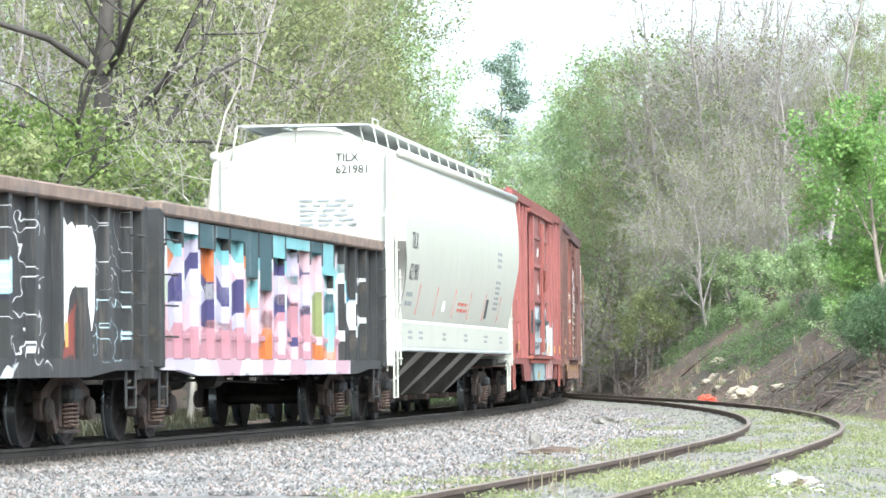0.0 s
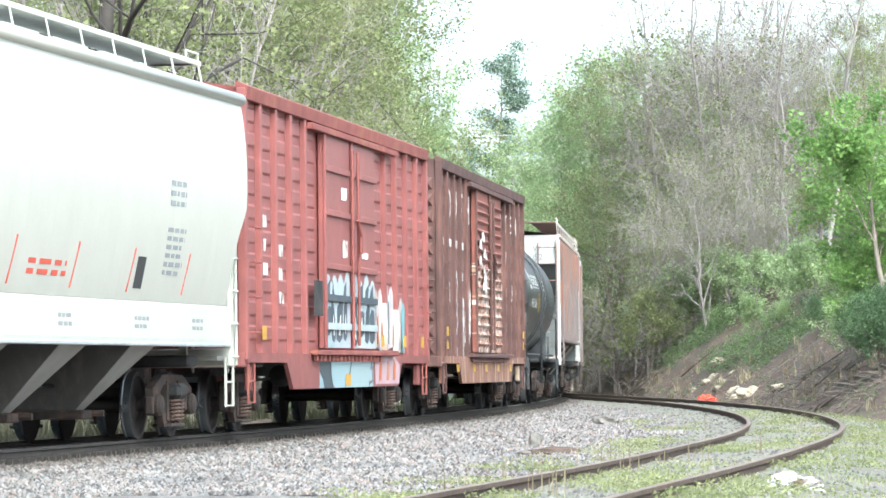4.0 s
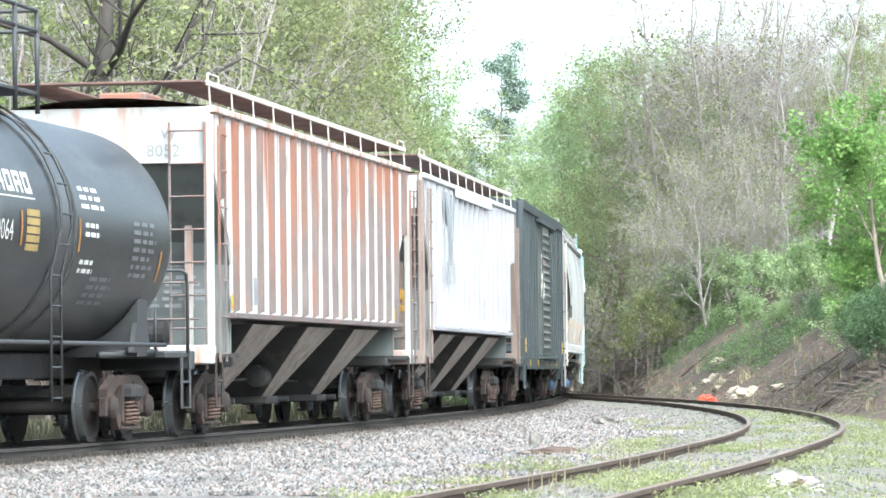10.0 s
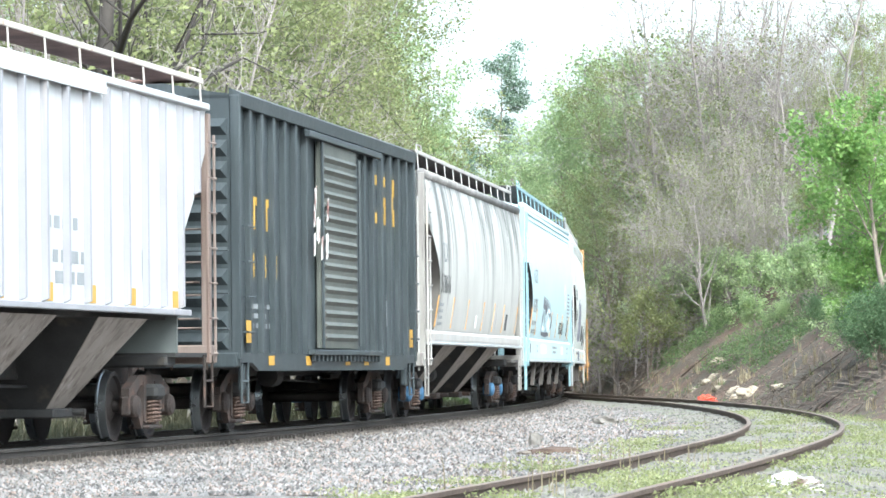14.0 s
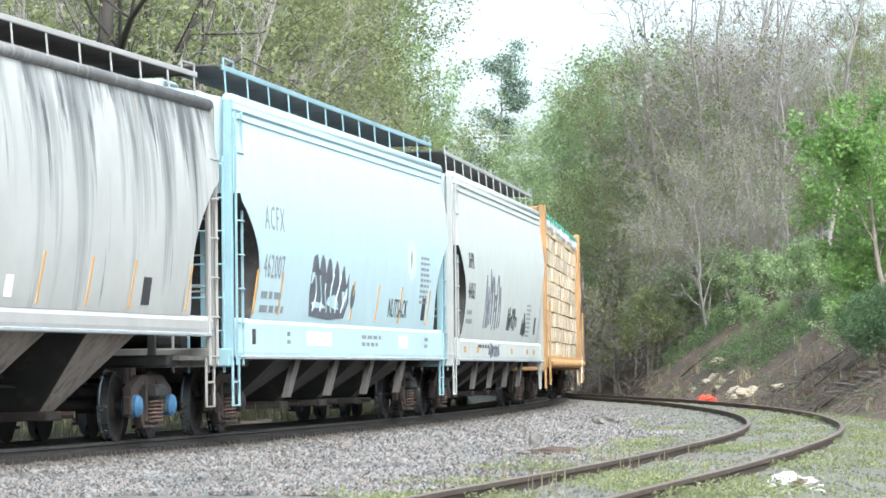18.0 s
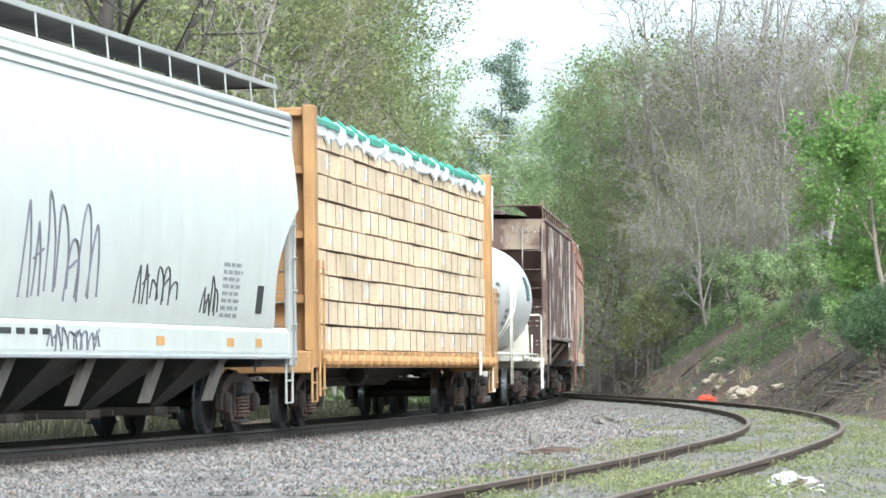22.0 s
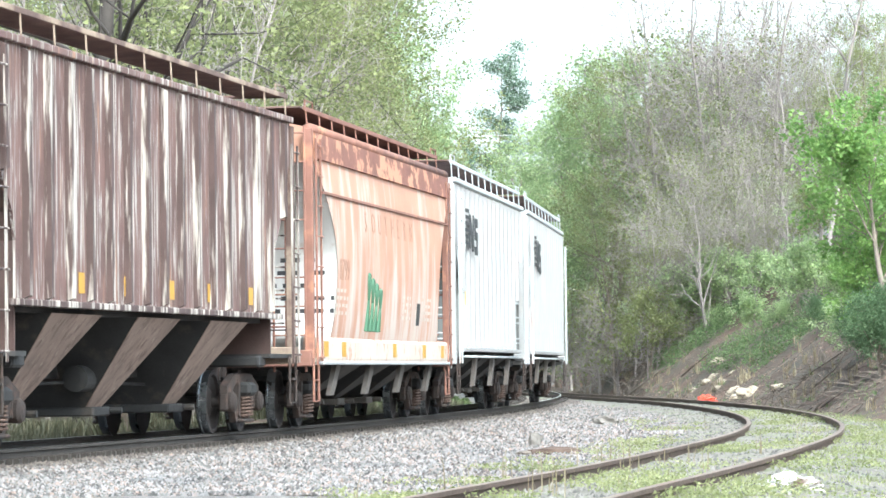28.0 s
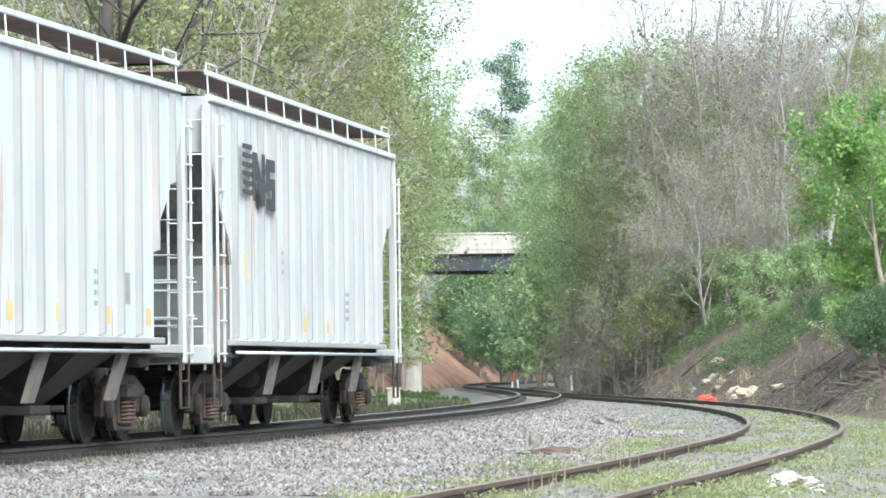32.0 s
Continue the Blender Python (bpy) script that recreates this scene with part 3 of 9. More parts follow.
# ---- woods on both sides of the cut: kinds first, then where they stand ----
KINDS = {
    "olive": make_tree(11, "tree", "tall deciduous tree with sparse olive-green spring leaves", 19, 0.20, M_LEAF_OLIVE, 0.066, 21000, M_BARK, (2, 2, 2), 0.20, reach=0.6),
    "olive2": make_tree(12, "tree", "slender deciduous tree with thin yellow-green spring leaves", 16, 0.13, M_LEAF_OLIVE, 0.062, 17000, M_BARK, (2, 2, 2), 0.18, reach=0.62),
    "green": make_tree(13, "tree", "leafy tree in fresh spring green", 17, 0.18, M_LEAF_GREEN, 0.13, 8500, M_BARK, (2, 2, 1), 0.30, reach=0.55),
    "over": make_tree(24, "tree", "tree with high spreading crown hanging over the cut", 14, 0.16, M_LEAF_GREEN, 0.10, 16000, M_BARK, (3, 2, 1), 0.22, reach=0.75, first=5),
    "bright": make_tree(14, "tree", "young maple with dense bright green leaves", 8, 0.12, M_LEAF_BRIGHT, 0.10, 9000, M_BARK, (2, 2, 2), 0.12, reach=0.7, folded=True),
    "bare": make_tree(15, "bare_tree", "bare grey-brown tree with fine twigs in bud", 12, 0.13, M_LEAF_OLIVE, 0.06, 1500, M_TWIG, (3, 3, 2), lift=0.12, fork=0.22, first=1),
    "bare2": make_tree(16, "bare_tree", "bare many-limbed tree with grey twigs", 10, 0.10, M_LEAF_OLIVE, 0.06, 1800, M_TWIG, (3, 3, 2), lift=0.10, reach=0.75, fork=0.24, first=1),
    "pale": make_tree(25, "bare_tree", "slim leafless tree with pale crooked limbs", 12, 0.09, M_LEAF_OLIVE, 0.09, 900, M_BARK_PALE, (1, 2, 2), lift=0.02, reach=0.8, fork=0.28, fine=0.009),
    "slim": make_tree(22, "bare_tree", "tall slim leafless tree with forked limbs", 18, 0.11, M_LEAF_OLIVE, 0.09, 200, M_TWIG, (2, 2, 1), lift=0.16, reach=0.55, fork=0.22, first=3, fine=0.018),
    "dark": make_tree(17, "tree", "old tree with thick dark furrowed trunk and long bare limbs", 22, 0.34, M_LEAF_OLIVE, 0.12, 1800, M_BARK_DARK, (2, 2, 1), 0.2, lift=0.0, reach=0.7, sway=0.08, first=1, fork=0.2, fine=0.012),
    "dark2": make_tree(23, "tree", "slim dark-trunked tree with few leaves", 16, 0.12, M_LEAF_OLIVE, 0.12, 2200, M_BARK_DARK, (1, 2, 2), 0.15, lift=0.03, fine=0.009, reach=0.7),
    "bush": make_tree(27, "shrub", "tall leafy green bush at the edge of the wood", 6.5, 0.06, M_LEAF_BUSH, 0.08, 7500, M_TWIG, (2, 2, 2), 0.11, reach=0.9, category="shrub", first=1),
    "shrub": make_tree(18, "shrub", "leafy green shrub on the bank", 3.6, 0.05, M_LEAF_GREEN, 0.10, 3000, M_TWIG, (2, 1, 2), 0.13, reach=1.0, category="shrub", first=1),
    "shrub2": make_tree(19, "shrub", "olive shrub with thin twigs and young leaves", 6.0, 0.05, M_LEAF_OLIVE, 0.08, 6500, M_TWIG, (2, 1, 2), 0.12, reach=1.0, category="shrub", first=1),
    "deep": make_tree(20, "shrub", "dense dark green evergreen shrub", 4.5, 0.08, M_LEAF_DEEP, 0.075, 14000, M_BARK, (2, 2, 1), 0.24, reach=1.0, category="shrub", first=1),
    "brush": make_tree(26, "shrub", "leafless grey brush with tangled twigs", 3.5, 0.05, M_LEAF_OLIVE, 0.08, 300, M_TWIG, (2, 2, 2), lift=0.05, reach=1.0, fork=0.3, category="shrub", first=1),
}


def make_pine(seed):
    """A pine with a long bare trunk and an uneven crown of flat tufts."""
    rng = np.random.default_rng(seed)
    segs, tufts = [], []
    p = np.array([0, 0, -0.5])
    trunk = []
    for i in range(15):
        q = p + np.array([rng.normal(0, 0.10), rng.normal(0, 0.10), 1.7])
        trunk.append((p, q, 0.24 * (1 - i / 16), 0.24 * (1 - (i + 1) / 16)))
        p = q
        for _ in range(0 if i < 6 else 1 if i < 10 else 3):
            a = rng.random() * 6.28
            ln = rng.uniform(1.0, 2.5) * (0.7 if i < 10 or i > 13 else 1.0)
            b = q - np.array([0, 0, rng.uniform(0, 1.7)])
            e = b + np.array([math.cos(a) * ln, math.sin(a) * ln, rng.uniform(0.3, 1.2)])
            segs.append((b, e, 0.05, 0.02))
            tufts += [(b + (e - b) * u + rng.normal(0, 0.2, 3), rng.uniform(0.3, 0.6)) for u in (0.6, 1.0)]
    tufts.append((p, 0.5))
    root = tagged(new("pine"), "tall pine with tufted dark green crown", "tree")
    part("trunk", tubes_mesh("trunk", trunk, 8, M_BARK), M_BARK, root)
    tagged(part("limb_mass", tubes_mesh("limb_mass", segs, 4, M_BARK), M_BARK, root), kind="stuff")
    c = np.concatenate([np.array(e) + rng.normal(0, r, (int(520 * r), 3)) * (1, 1, 0.7) for e, r in tufts])
    part("crown", leaves_mesh("crown", c, 0.12, M_NEEDLE, rng, 0, 2.0, False), M_NEEDLE, root)
    return root


KINDS["pine"] = make_pine(21)
KINDS["pine"]["tall"] = 25.5
TURN = random.Random(5)
placed = {}


def plant(kind, x, y, top):
    """Set a tree so that its tip reaches the height top."""
    foot = float(ground_z(x, y)) - 0.15
    first = KINDS[kind]
    k = (top - foot) / first["tall"]
    m = pose(x, y, foot, TURN.uniform(-3, 3), TURN.uniform(-3, 3), TURN.uniform(0, 360))
    if kind not in placed:
        placed[kind] = True
        first.matrix_basis = m @ Matrix.Diagonal((k, k, k, 1))
        return first
    ob = copy_thing(first, m)
    ob.scale = (k, k, k)
    return ob


# each: kind, place, height of the tip above the rails; first the wood to the left of the line
WOODS = [("slim", -10.6, 96, 14.3), ("slim", -8.8, 100, 15.1), ("dark2", -7.3, 96, 12.8), ("slim", -7.4, 104, 15.8), ("slim", -6.8, 108, 15.9), ("slim", -6.2, 116, 16.6), ("dark2", -6.3, 110, 14.6), ("slim", -5.8, 128, 17.9), ("slim", -5.3, 138, 18.6), ("bare", -4.9, 150, 16.0), ("bare", -6.0, 136, 15.0), ("slim", -4.5, 160, 19.6), ("bare2", -6.8, 122, 13.2),
    ("dark", -7.9, 86, 20.3), ("pale", -5.5, 84, 10.4), ("pale", -6.8, 88, 10.1), ("dark2", -6.4, 90, 12.9), ("dark2", -8.2, 96, 14.6), ("pale", -5.5, 98, 12.2),
    ("dark2", -5.6, 112, 15.6), ("pale", -5.4, 122, 14.3), ("slim", -7.3, 120, 17.5), ("slim", -9.0, 112, 18.1), ("slim", -10.7, 106, 17.5), ("olive2", -11.6, 104, 14.6), ("olive2", -10.5, 118, 17.3),
    ("olive2", -8.5, 124, 18.1), ("olive2", -6.9, 132, 19.2), ("olive2", -5.5, 140, 19.5), ("olive", -13.6, 130, 21.8), ("olive", -11.5, 136, 22.7), ("olive", -9.4, 144, 23.4), ("olive", -7.5, 152, 23.7),
    ("olive", -6.3, 164, 23.6), ("olive2", -5.2, 172, 22.0), ("olive", -5.3, 190, 23.6), ("olive2", -5.3, 200, 22.5), ("olive", -5.5, 214, 23.1), ("green", -17.0, 150, 22.9), ("green", -15.1, 158, 24.7),
    ("olive", -12.6, 166, 26.4), ("green", -9.9, 174, 25.8), ("olive", -8.3, 188, 25.6), ("green", -6.5, 210, 24.8), ("green", -6.2, 245, 25.6), ("green", -5.8, 262, 25.8), ("over", -4.7, 272, 24.0),
    ("over", -4.0, 292, 23.2), ("over", -2.5, 310, 20.0), ("over", -2.5, 236, 15.5), ("over", -4.4, 226, 14.5), ("over", -5.3, 210, 15.4), ("olive2", -5.4, 168, 13.2), ("olive2", -6.8, 150, 12.6)]
UNDERGROWTH = [("shrub2", -9.0, 82, 6.5), ("bush", -8.5, 84, 6.4), ("bush", -7.9, 86, 6.8), ("shrub2", -7.5, 90, 6.5), ("bush", -7.2, 94, 6.5), ("bush", -9.7, 90, 7.6), ("shrub2", -6.8, 104, 7.1),
    ("bush", -6.2, 112, 7.4), ("shrub2", -5.8, 124, 7.9), ("bush", -5.0, 136, 7.9), ("shrub2", -4.2, 150, 8.4), ("bush", -3.8, 170, 8.7), ("shrub2", -4.5, 140, 6.7), ("bush", -5.4, 120, 6.1),
    ("shrub2", -4.0, 190, 8.5), ("deep", 2.2, 330, 9.8), ("deep", 0.8, 330, 9.3), ("deep", -7.0, 100, 5.7)]
RIGHT_BANK = [("bright", 11.1, 100, 4.9), ("bright", 12.1, 120, 4.5), ("bright", 11.4, 108, 4.4), ("green", 7.3, 182, 15.7), ("green", 8.4, 176, 15.1), ("green", 6.8, 200, 14.3), ("slim", 11.1, 168, 23.0), ("slim", 12.1, 172, 21.5), ("slim", 13.3, 160, 21.5), ("bare", 10.5, 170, 16.7), ("bare", 14.2, 160, 16.6),
    ("green", 8.4, 236, 10.6), ("bright", 12.2, 116, 5.0), ("bright", 11.4, 104, 6.0), ("bright", 11.4, 98, 8.1), ("bright", 13.8, 126, 8.1), ("bright", 13.2, 134, 5.1), 
    ("bare", 9.4, 164, 14.0), ("bare2", 11.2, 172, 15.8), ("bare", 11.6, 160, 15.5), ("bare2", 13.0, 168, 16.7), ("bare", 13.2, 156, 15.1), ("bare2", 14.9, 164, 15.8), ("bare", 14.7, 152, 13.8),
    ("bare2", 8.4, 154, 8.1), ("bare2", 10.1, 150, 9.6), ("bare", 11.7, 148, 9.9), ("bare2", 12.8, 144, 8.8), ("bare2", 9.5, 158, 9.8), ("bare", 11.3, 154, 11.4), 
    ("bare2", 11.1, 146, 7.7), ("slim", 13.7, 140, 21.1), ("slim", 12.6, 158, 21.4), ("slim", 12.7, 170, 22.3), ("slim", 10.3, 166, 22.7),
    ("slim", 10.1, 172, 22.1), ("slim", 14.2, 164, 21.0), ("slim", 10.2, 178, 21.5), ("slim", 16.2, 150, 20.3), ("green", 9.2, 212, 16.9), ("green", 9.3, 262, 19.4), ("green", 7.9, 272, 18.6),
    ("green", 6.4, 268, 15.6), ("green", 6.1, 300, 15.0), ("green", 9.7, 200, 17.4), ("green", 10.5, 190, 17.1), ("green", 9.1, 280, 16.4), ("green", 10.2, 230, 15.0), ("olive2", 12.5, 182, 15.1),
    ("olive2", 14.3, 178, 15.3), ("olive2", 16.6, 165, 14.9), ("olive", 17.5, 160, 17.3), ("olive2", 15.5, 150, 11.7), ("green", 15.3, 172, 12.1), ("olive2", 14.9, 160, 13.4), ("olive2", 15.9, 140, 14.0)]
RIGHT_SHRUBS = [("deep", 10.9, 98, 3.0), ("deep", 11.3, 106, 2.8), ("shrub", 11.4, 112, 2.8), ("deep", 12.1, 126, 3.2), ("shrub", 12.1, 128, 5.1), ("shrub", 12.5, 121, 4.0), ("shrub", 12.1, 138, 5.1), ("shrub", 11.6, 144, 5.3), ("shrub", 11.1, 152, 5.7), ("shrub2", 10.5, 160, 5.3), ("shrub", 9.7, 166, 5.3),
    ("shrub2", 9.0, 176, 6.0), ("shrub", 8.2, 186, 6.6), ("shrub", 7.5, 196, 7.5), ("shrub2", 8.0, 211, 7.4), ("shrub", 7.5, 231, 8.4), ("brush", 8.1, 166, 4.1), ("brush", 7.1, 178, 3.8),
    ("brush", 7.5, 170, 3.2), ("brush", 6.3, 176, 2.5), ("brush", 8.5, 160, 3.7), ("deep", 12.2, 146, 4.1), ("deep", 12.5, 136, 3.4), ("deep", 11.6, 156, 3.6), ("shrub", 10.9, 138, 3.5),
    ("shrub", 11.3, 132, 3.2), ("shrub", 10.4, 148, 3.3), ("shrub", 11.8, 128, 2.5), ("deep", 4.3, 296, 7.1), ("deep", 6.2, 305, 7.7), ("deep", 7.1, 286, 7.3), ("deep", 7.9, 272, 6.2),
    ("deep", 3.0, 320, 7.2), ("shrub", 7.5, 240, 5.6), ("deep", 8.5, 250, 6.5), ("shrub", 7.0, 268, 4.6), ("shrub", 11.6, 106, 2.2), ("deep", 11.5, 100, 2.4), ("brush", 11.9, 118, 1.7),
    ("brush", 9.3, 152, 2.9), ("brush", 6.2, 200, 3.0)]
BEYOND = [("shrub2", -3.6, 230, 5.0), ("brush", -2.9, 238, 4.2), ("shrub", -3.9, 222, 5.4), ("bush", -4.6, 240, 8.0), ("shrub2", 6.9, 186, 6.2), ("shrub", 6.2, 204, 6.8), ("shrub2", 8.5, 170, 6.6), ("olive2", 9.7, 160, 8.4), ("olive2", 8.3, 158, 7.2), ("shrub", 9.6, 154, 5.4), ("olive2", 11.2, 156, 9.8), ("green", 12.4, 170, 12.5), ("shrub2", 7.9, 152, 4.4), ("shrub", 14.2, 152, 8.0), ("shrub2", 14.8, 158, 9.2), ("deep", 15.2, 166, 9.6), ("shrub", 13.5, 160, 8.6), ("shrub2", 15.6, 150, 8.4), ("pale", 10.2, 152, 9.5), ("pale", 13.2, 158, 14.5), ("pale", 10.8, 166, 15.5), ("pale", 12.2, 156, 12.0), ("brush", 6.8, 172, 5.0), ("brush", 7.2, 162, 5.0), ("green", 9.3, 176, 15.2), ("olive2", 10.6, 172, 16.0), ("olive2", 7.4, 170, 10.0), ("green", 6.4, 182, 10.0), ("olive2", 17.6, 192, 14.5), ("green", 19.0, 188, 14.0), ("bare", 16.6, 182, 15.0), ("olive", 20.5, 196, 19.0), ("green", 16.0, 205, 13.0), ("olive2", 11.6, 186, 9.5), ("olive2", 12.9, 166, 8.0), ("shrub2", 12.6, 152, 7.0), ("shrub2", 13.6, 146, 8.0), ("olive2", 14.6, 142, 9.5), ("bright", 14.6, 132, 9.0), ("pale", 9.6, 158, 12.0), ("pale", 11.4, 162, 13.5), ("pale", 12.6, 150, 10.0), ("green", 3.3, 345, 17.7), ("green", 5.5, 360, 17.3), ("deep", 3.9, 335, 11.8), ("green", 2.0, 340, 16.0), ("green", 7.6, 372, 18.4), ("green", 9.1, 360, 18.8), ("deep", 5.9, 340, 11.0),
    ("deep", 7.8, 345, 11.1), ("deep", 4.9, 350, 12.8), ("olive2", 10.3, 330, 17.8)]
for row in WOODS + UNDERGROWTH + RIGHT_BANK + RIGHT_SHRUBS + BEYOND:
    plant(*row)
plant("pine", 4.2, 338, 28.0)
plant("pine", 3.3, 352, 21.0)


# ---- freight cars: the kit. In a car's own space x runs along it (its head end at -x), -y faces the siding, z is up from the railhead ----
S_RUST = (3.0, 3.0, 0.22)
RUST, RUST_DARK, SOOT = (0.23, 0.10, 0.05), (0.10, 0.055, 0.04), (0.05, 0.045, 0.042)
M_BLACK = surface("grimy_black_steel", (0.028, 0.027, 0.027), 0.3, 2.0, 0.7, 0.2, layers=[((0.09, 0.07, 0.055), 0.55, 0.8, 3.0, (1, 1, 1))])
M_TRUCK = surface("rusty_cast_steel", (0.034, 0.025, 0.022), 0.35, 3.0, 0.85, 0.1, bump=0.4, layers=[((0.085, 0.05, 0.038), 0.48, 0.68, 4.0, (1, 1, 1)), ((0.03, 0.026, 0.024), 0.56, 0.7, 6.0, (1, 1, 1))])
M_WHEEL = surface("dark_wheel_steel", (0.026, 0.021, 0.02), 0.25, 3.0, 0.7, 0.4, bump=0.1)
M_TREAD = surface("polished_wheel_tread", (0.20, 0.21, 0.22), 0.1, 4.0, 0.28, 0.9, bump=0.0, bscale=3.0)
M_SPRING = surface("worn_spring_steel", (0.10, 0.064, 0.05), 0.3, 6.0, 0.7, 0.2)
M_WALK = surface("dark_grating", (0.10, 0.09, 0.085), 0.3, 2.0, 0.8, 0.3, bump=0.6, bscale=25.0)
M_WALK_RUST = surface("rusty_grating", (0.16, 0.10, 0.085), 0.35, 2.0, 0.85, 0.2, bump=0.6, bscale=25.0)
M_GALV = surface("galvanised_steel", (0.55, 0.57, 0.58), 0.12, 4.0, 0.45, 0.6, bump=0.05)
M_YELLOW = surface("reflective_yellow", (0.44, 0.25, 0.035), 0.12, 4.0, 0.5, bump=0.0, layers=[((0.35, 0.22, 0.08), 0.6, 0.8, 5.0, (1, 1, 1))])
M_YELLOW_FADED = surface("faded_yellow_reflector", (0.50, 0.37, 0.16), 0.15, 4.0, 0.6, bump=0.0)
M_AMBER = surface("amber_stripe", (0.52, 0.28, 0.09), 0.15, 4.0, 0.55, bump=0.0)
M_WHITE = surface("white_lettering", (0.78, 0.78, 0.76), 0.08, 4.0, 0.6, bump=0.0)
M_WHITE_WORN = surface("worn_white_paint", (0.70, 0.68, 0.65), 0.12, 4.0, 0.7, bump=0.1, layers=[((0.20, 0.09, 0.075), 0.47, 0.58, 5.0, (1, 1, 0.5))])
M_INK = surface("black_lettering", (0.03, 0.03, 0.032), 0.15, 4.0, 0.6, bump=0.0)
M_GREY_INK = surface("faded_grey_lettering", (0.22, 0.23, 0.24), 0.15, 4.0, 0.6, bump=0.0)
M_RED_INK = surface("red_lettering", (0.50, 0.08, 0.05), 0.15, 4.0, 0.6, bump=0.0)
M_HOSE = surface("black_rubber", (0.02, 0.02, 0.02), 0.2, 4.0, 0.7, bump=0.0)


def side_frame_shape():
    """Cast side frame: arched top member, two columns, dipped bottom member and a jaw over each bearing."""
    s = Shape()
    s.prism([(-1.06, 0.55), (-1.06, 0.68), (-0.92, 0.73), (-0.55, 0.86), (0.55, 0.86), (0.92, 0.73), (1.06, 0.68), (1.06, 0.55), (0.74, 0.60), (0.46, 0.73), (-0.46, 0.73), (-0.74, 0.60)], -0.055, 0.055)
    s.prism([(-0.78, 0.62), (-0.66, 0.62), (-0.34, 0.29), (0.34, 0.29), (0.66, 0.62), (0.78, 0.62), (0.44, 0.16), (-0.44, 0.16)], -0.05, 0.05)
    s.box(-0.36, 0.36, -0.14, 0.14, 0.15, 0.20, 0.015)
    for k in (-1, 1):
        s.prism([(k * 0.24, 0.22), (k * 0.36, 0.26), (k * 0.36, 0.78), (k * 0.24, 0.78)], -0.07, 0.07)
        s.box(k * 1.04 - 0.04, k * 1.04 + 0.04, -0.06, 0.06, 0.33, 0.58, 0.02)
        s.box(k * 0.74 - 0.04, k * 0.74 + 0.04, -0.06, 0.06, 0.36, 0.64, 0.02)
    return s


def wheelset_mesh():
    s = Shape()
    tread = []
    for k in (-1, 1):
        prof = [(0.66, 0.12), (0.68, 0.36), (0.675, 0.40), (0.675, 0.482), (0.70, 0.482), (0.712, 0.462), (0.81, 0.455), (0.815, 0.40), (0.775, 0.375), (0.75, 0.20), (0.79, 0.13), (0.80, 0.10)]
        n0 = len(s.f)
        s.lathe([(k * a, r) for a, r in prof], 32, "y")
        tread += list(range(n0 + 3 * 32, n0 + 6 * 32))
    s.tube([(0, -1.0, 0), (0, 1.0, 0)], 0.085, 14)
    me = s.mesh("wheelset")
    fix_normals(me)
    me.materials.append(M_WHEEL)
    me.materials.append(M_TREAD)
    for i in tread:
        me.polygons[i].material_index = 1
    me.polygons.foreach_set("use_smooth", [True] * len(me.polygons))
    me.set_sharp_from_angle(angle=0.6)
    return me


def spring_shape():
    turns = [(0.078 * math.cos(t), 0.078 * math.sin(t), 0.225 + 0.305 * t / (2 * math.pi * 6)) for t in np.linspace(0, 2 * math.pi * 6, 61)]
    return Shape().tube(turns, 0.017, 5)


TRUCK_MESHES = {}
for nm, sh, mt in (("side_frame", side_frame_shape(), M_TRUCK), ("spring", spring_shape(), M_SPRING),
                   ("truck", Shape().box(-0.23, 0.23, -1.22, 1.22, 0.535, 0.74, 0.05).lathe([(0.80, 0.2), (0.94, 0.2)], 16, "z").box(-0.72, -0.62, -0.85, 0.85, 0.36, 0.48, 0.02).box(0.62, 0.72, -0.85, 0.85, 0.36, 0.48, 0.02), M_BLACK),
                   ("bearing_cap", Shape().lathe([(-0.13, 0.14), (0.06, 0.15), (0.10, 0.12), (0.12, 0.06)], 18, "y"), M_TRUCK),
                   ("brake_shoe", Shape().prism([(-0.05, 0.36), (0.05, 0.36), (0.03, 0.66), (-0.07, 0.66)], -0.06, 0.06), M_BLACK)):
    TRUCK_MESHES[nm] = sh.mesh(nm)
    fix_normals(TRUCK_MESHES[nm])
    TRUCK_MESHES[nm].materials.append(mt)
TRUCK_MESHES["wheelset"] = wheelset_mesh()
WHEELSETS = []


def truck(car, x, caps=None):
    """A two-axle truck under a car: side frames, springs, bearings and turning wheelsets."""
    t = part("truck", TRUCK_MESHES["truck"], M_BLACK, car, at=(x, 0, 0))
    for y in (-1.0, 1.0):
        part("side_frame", TRUCK_MESHES["side_frame"], M_TRUCK, t, at=(0, y, 0))
        for dx in (-0.12, 0.12):
            part("spring", TRUCK_MESHES["spring"], M_SPRING, t, at=(dx, y * 1.09, 0))
        for dx in (-0.89, 0.89):
            cap = part("bearing_cap", TRUCK_MESHES["bearing_cap"] if caps is None else caps, M_TRUCK, t)
            cap.matrix_basis = pose(dx, y * 1.04, 0.457, 0, 0, 0 if y > 0 else 180)
    for dx in (-0.89, 0.89):
        w = part("wheelset", TRUCK_MESHES["wheelset"], M_WHEEL, t)
        w.matrix_parent_inverse = Matrix.Translation((dx, 0, 0.457))
        WHEELSETS.append(w)
        for y in (-0.76, 0.76):
            part("brake_shoe", TRUCK_MESHES["brake_shoe"], M_BLACK, t, at=(dx - math.copysign(0.5, dx), y, 0))
    return t


def rod(car, name, pts, r, material, sides=6, label=""):
    return part(name, Shape().tube(pts, r, sides), material, car, label, smooth=True)


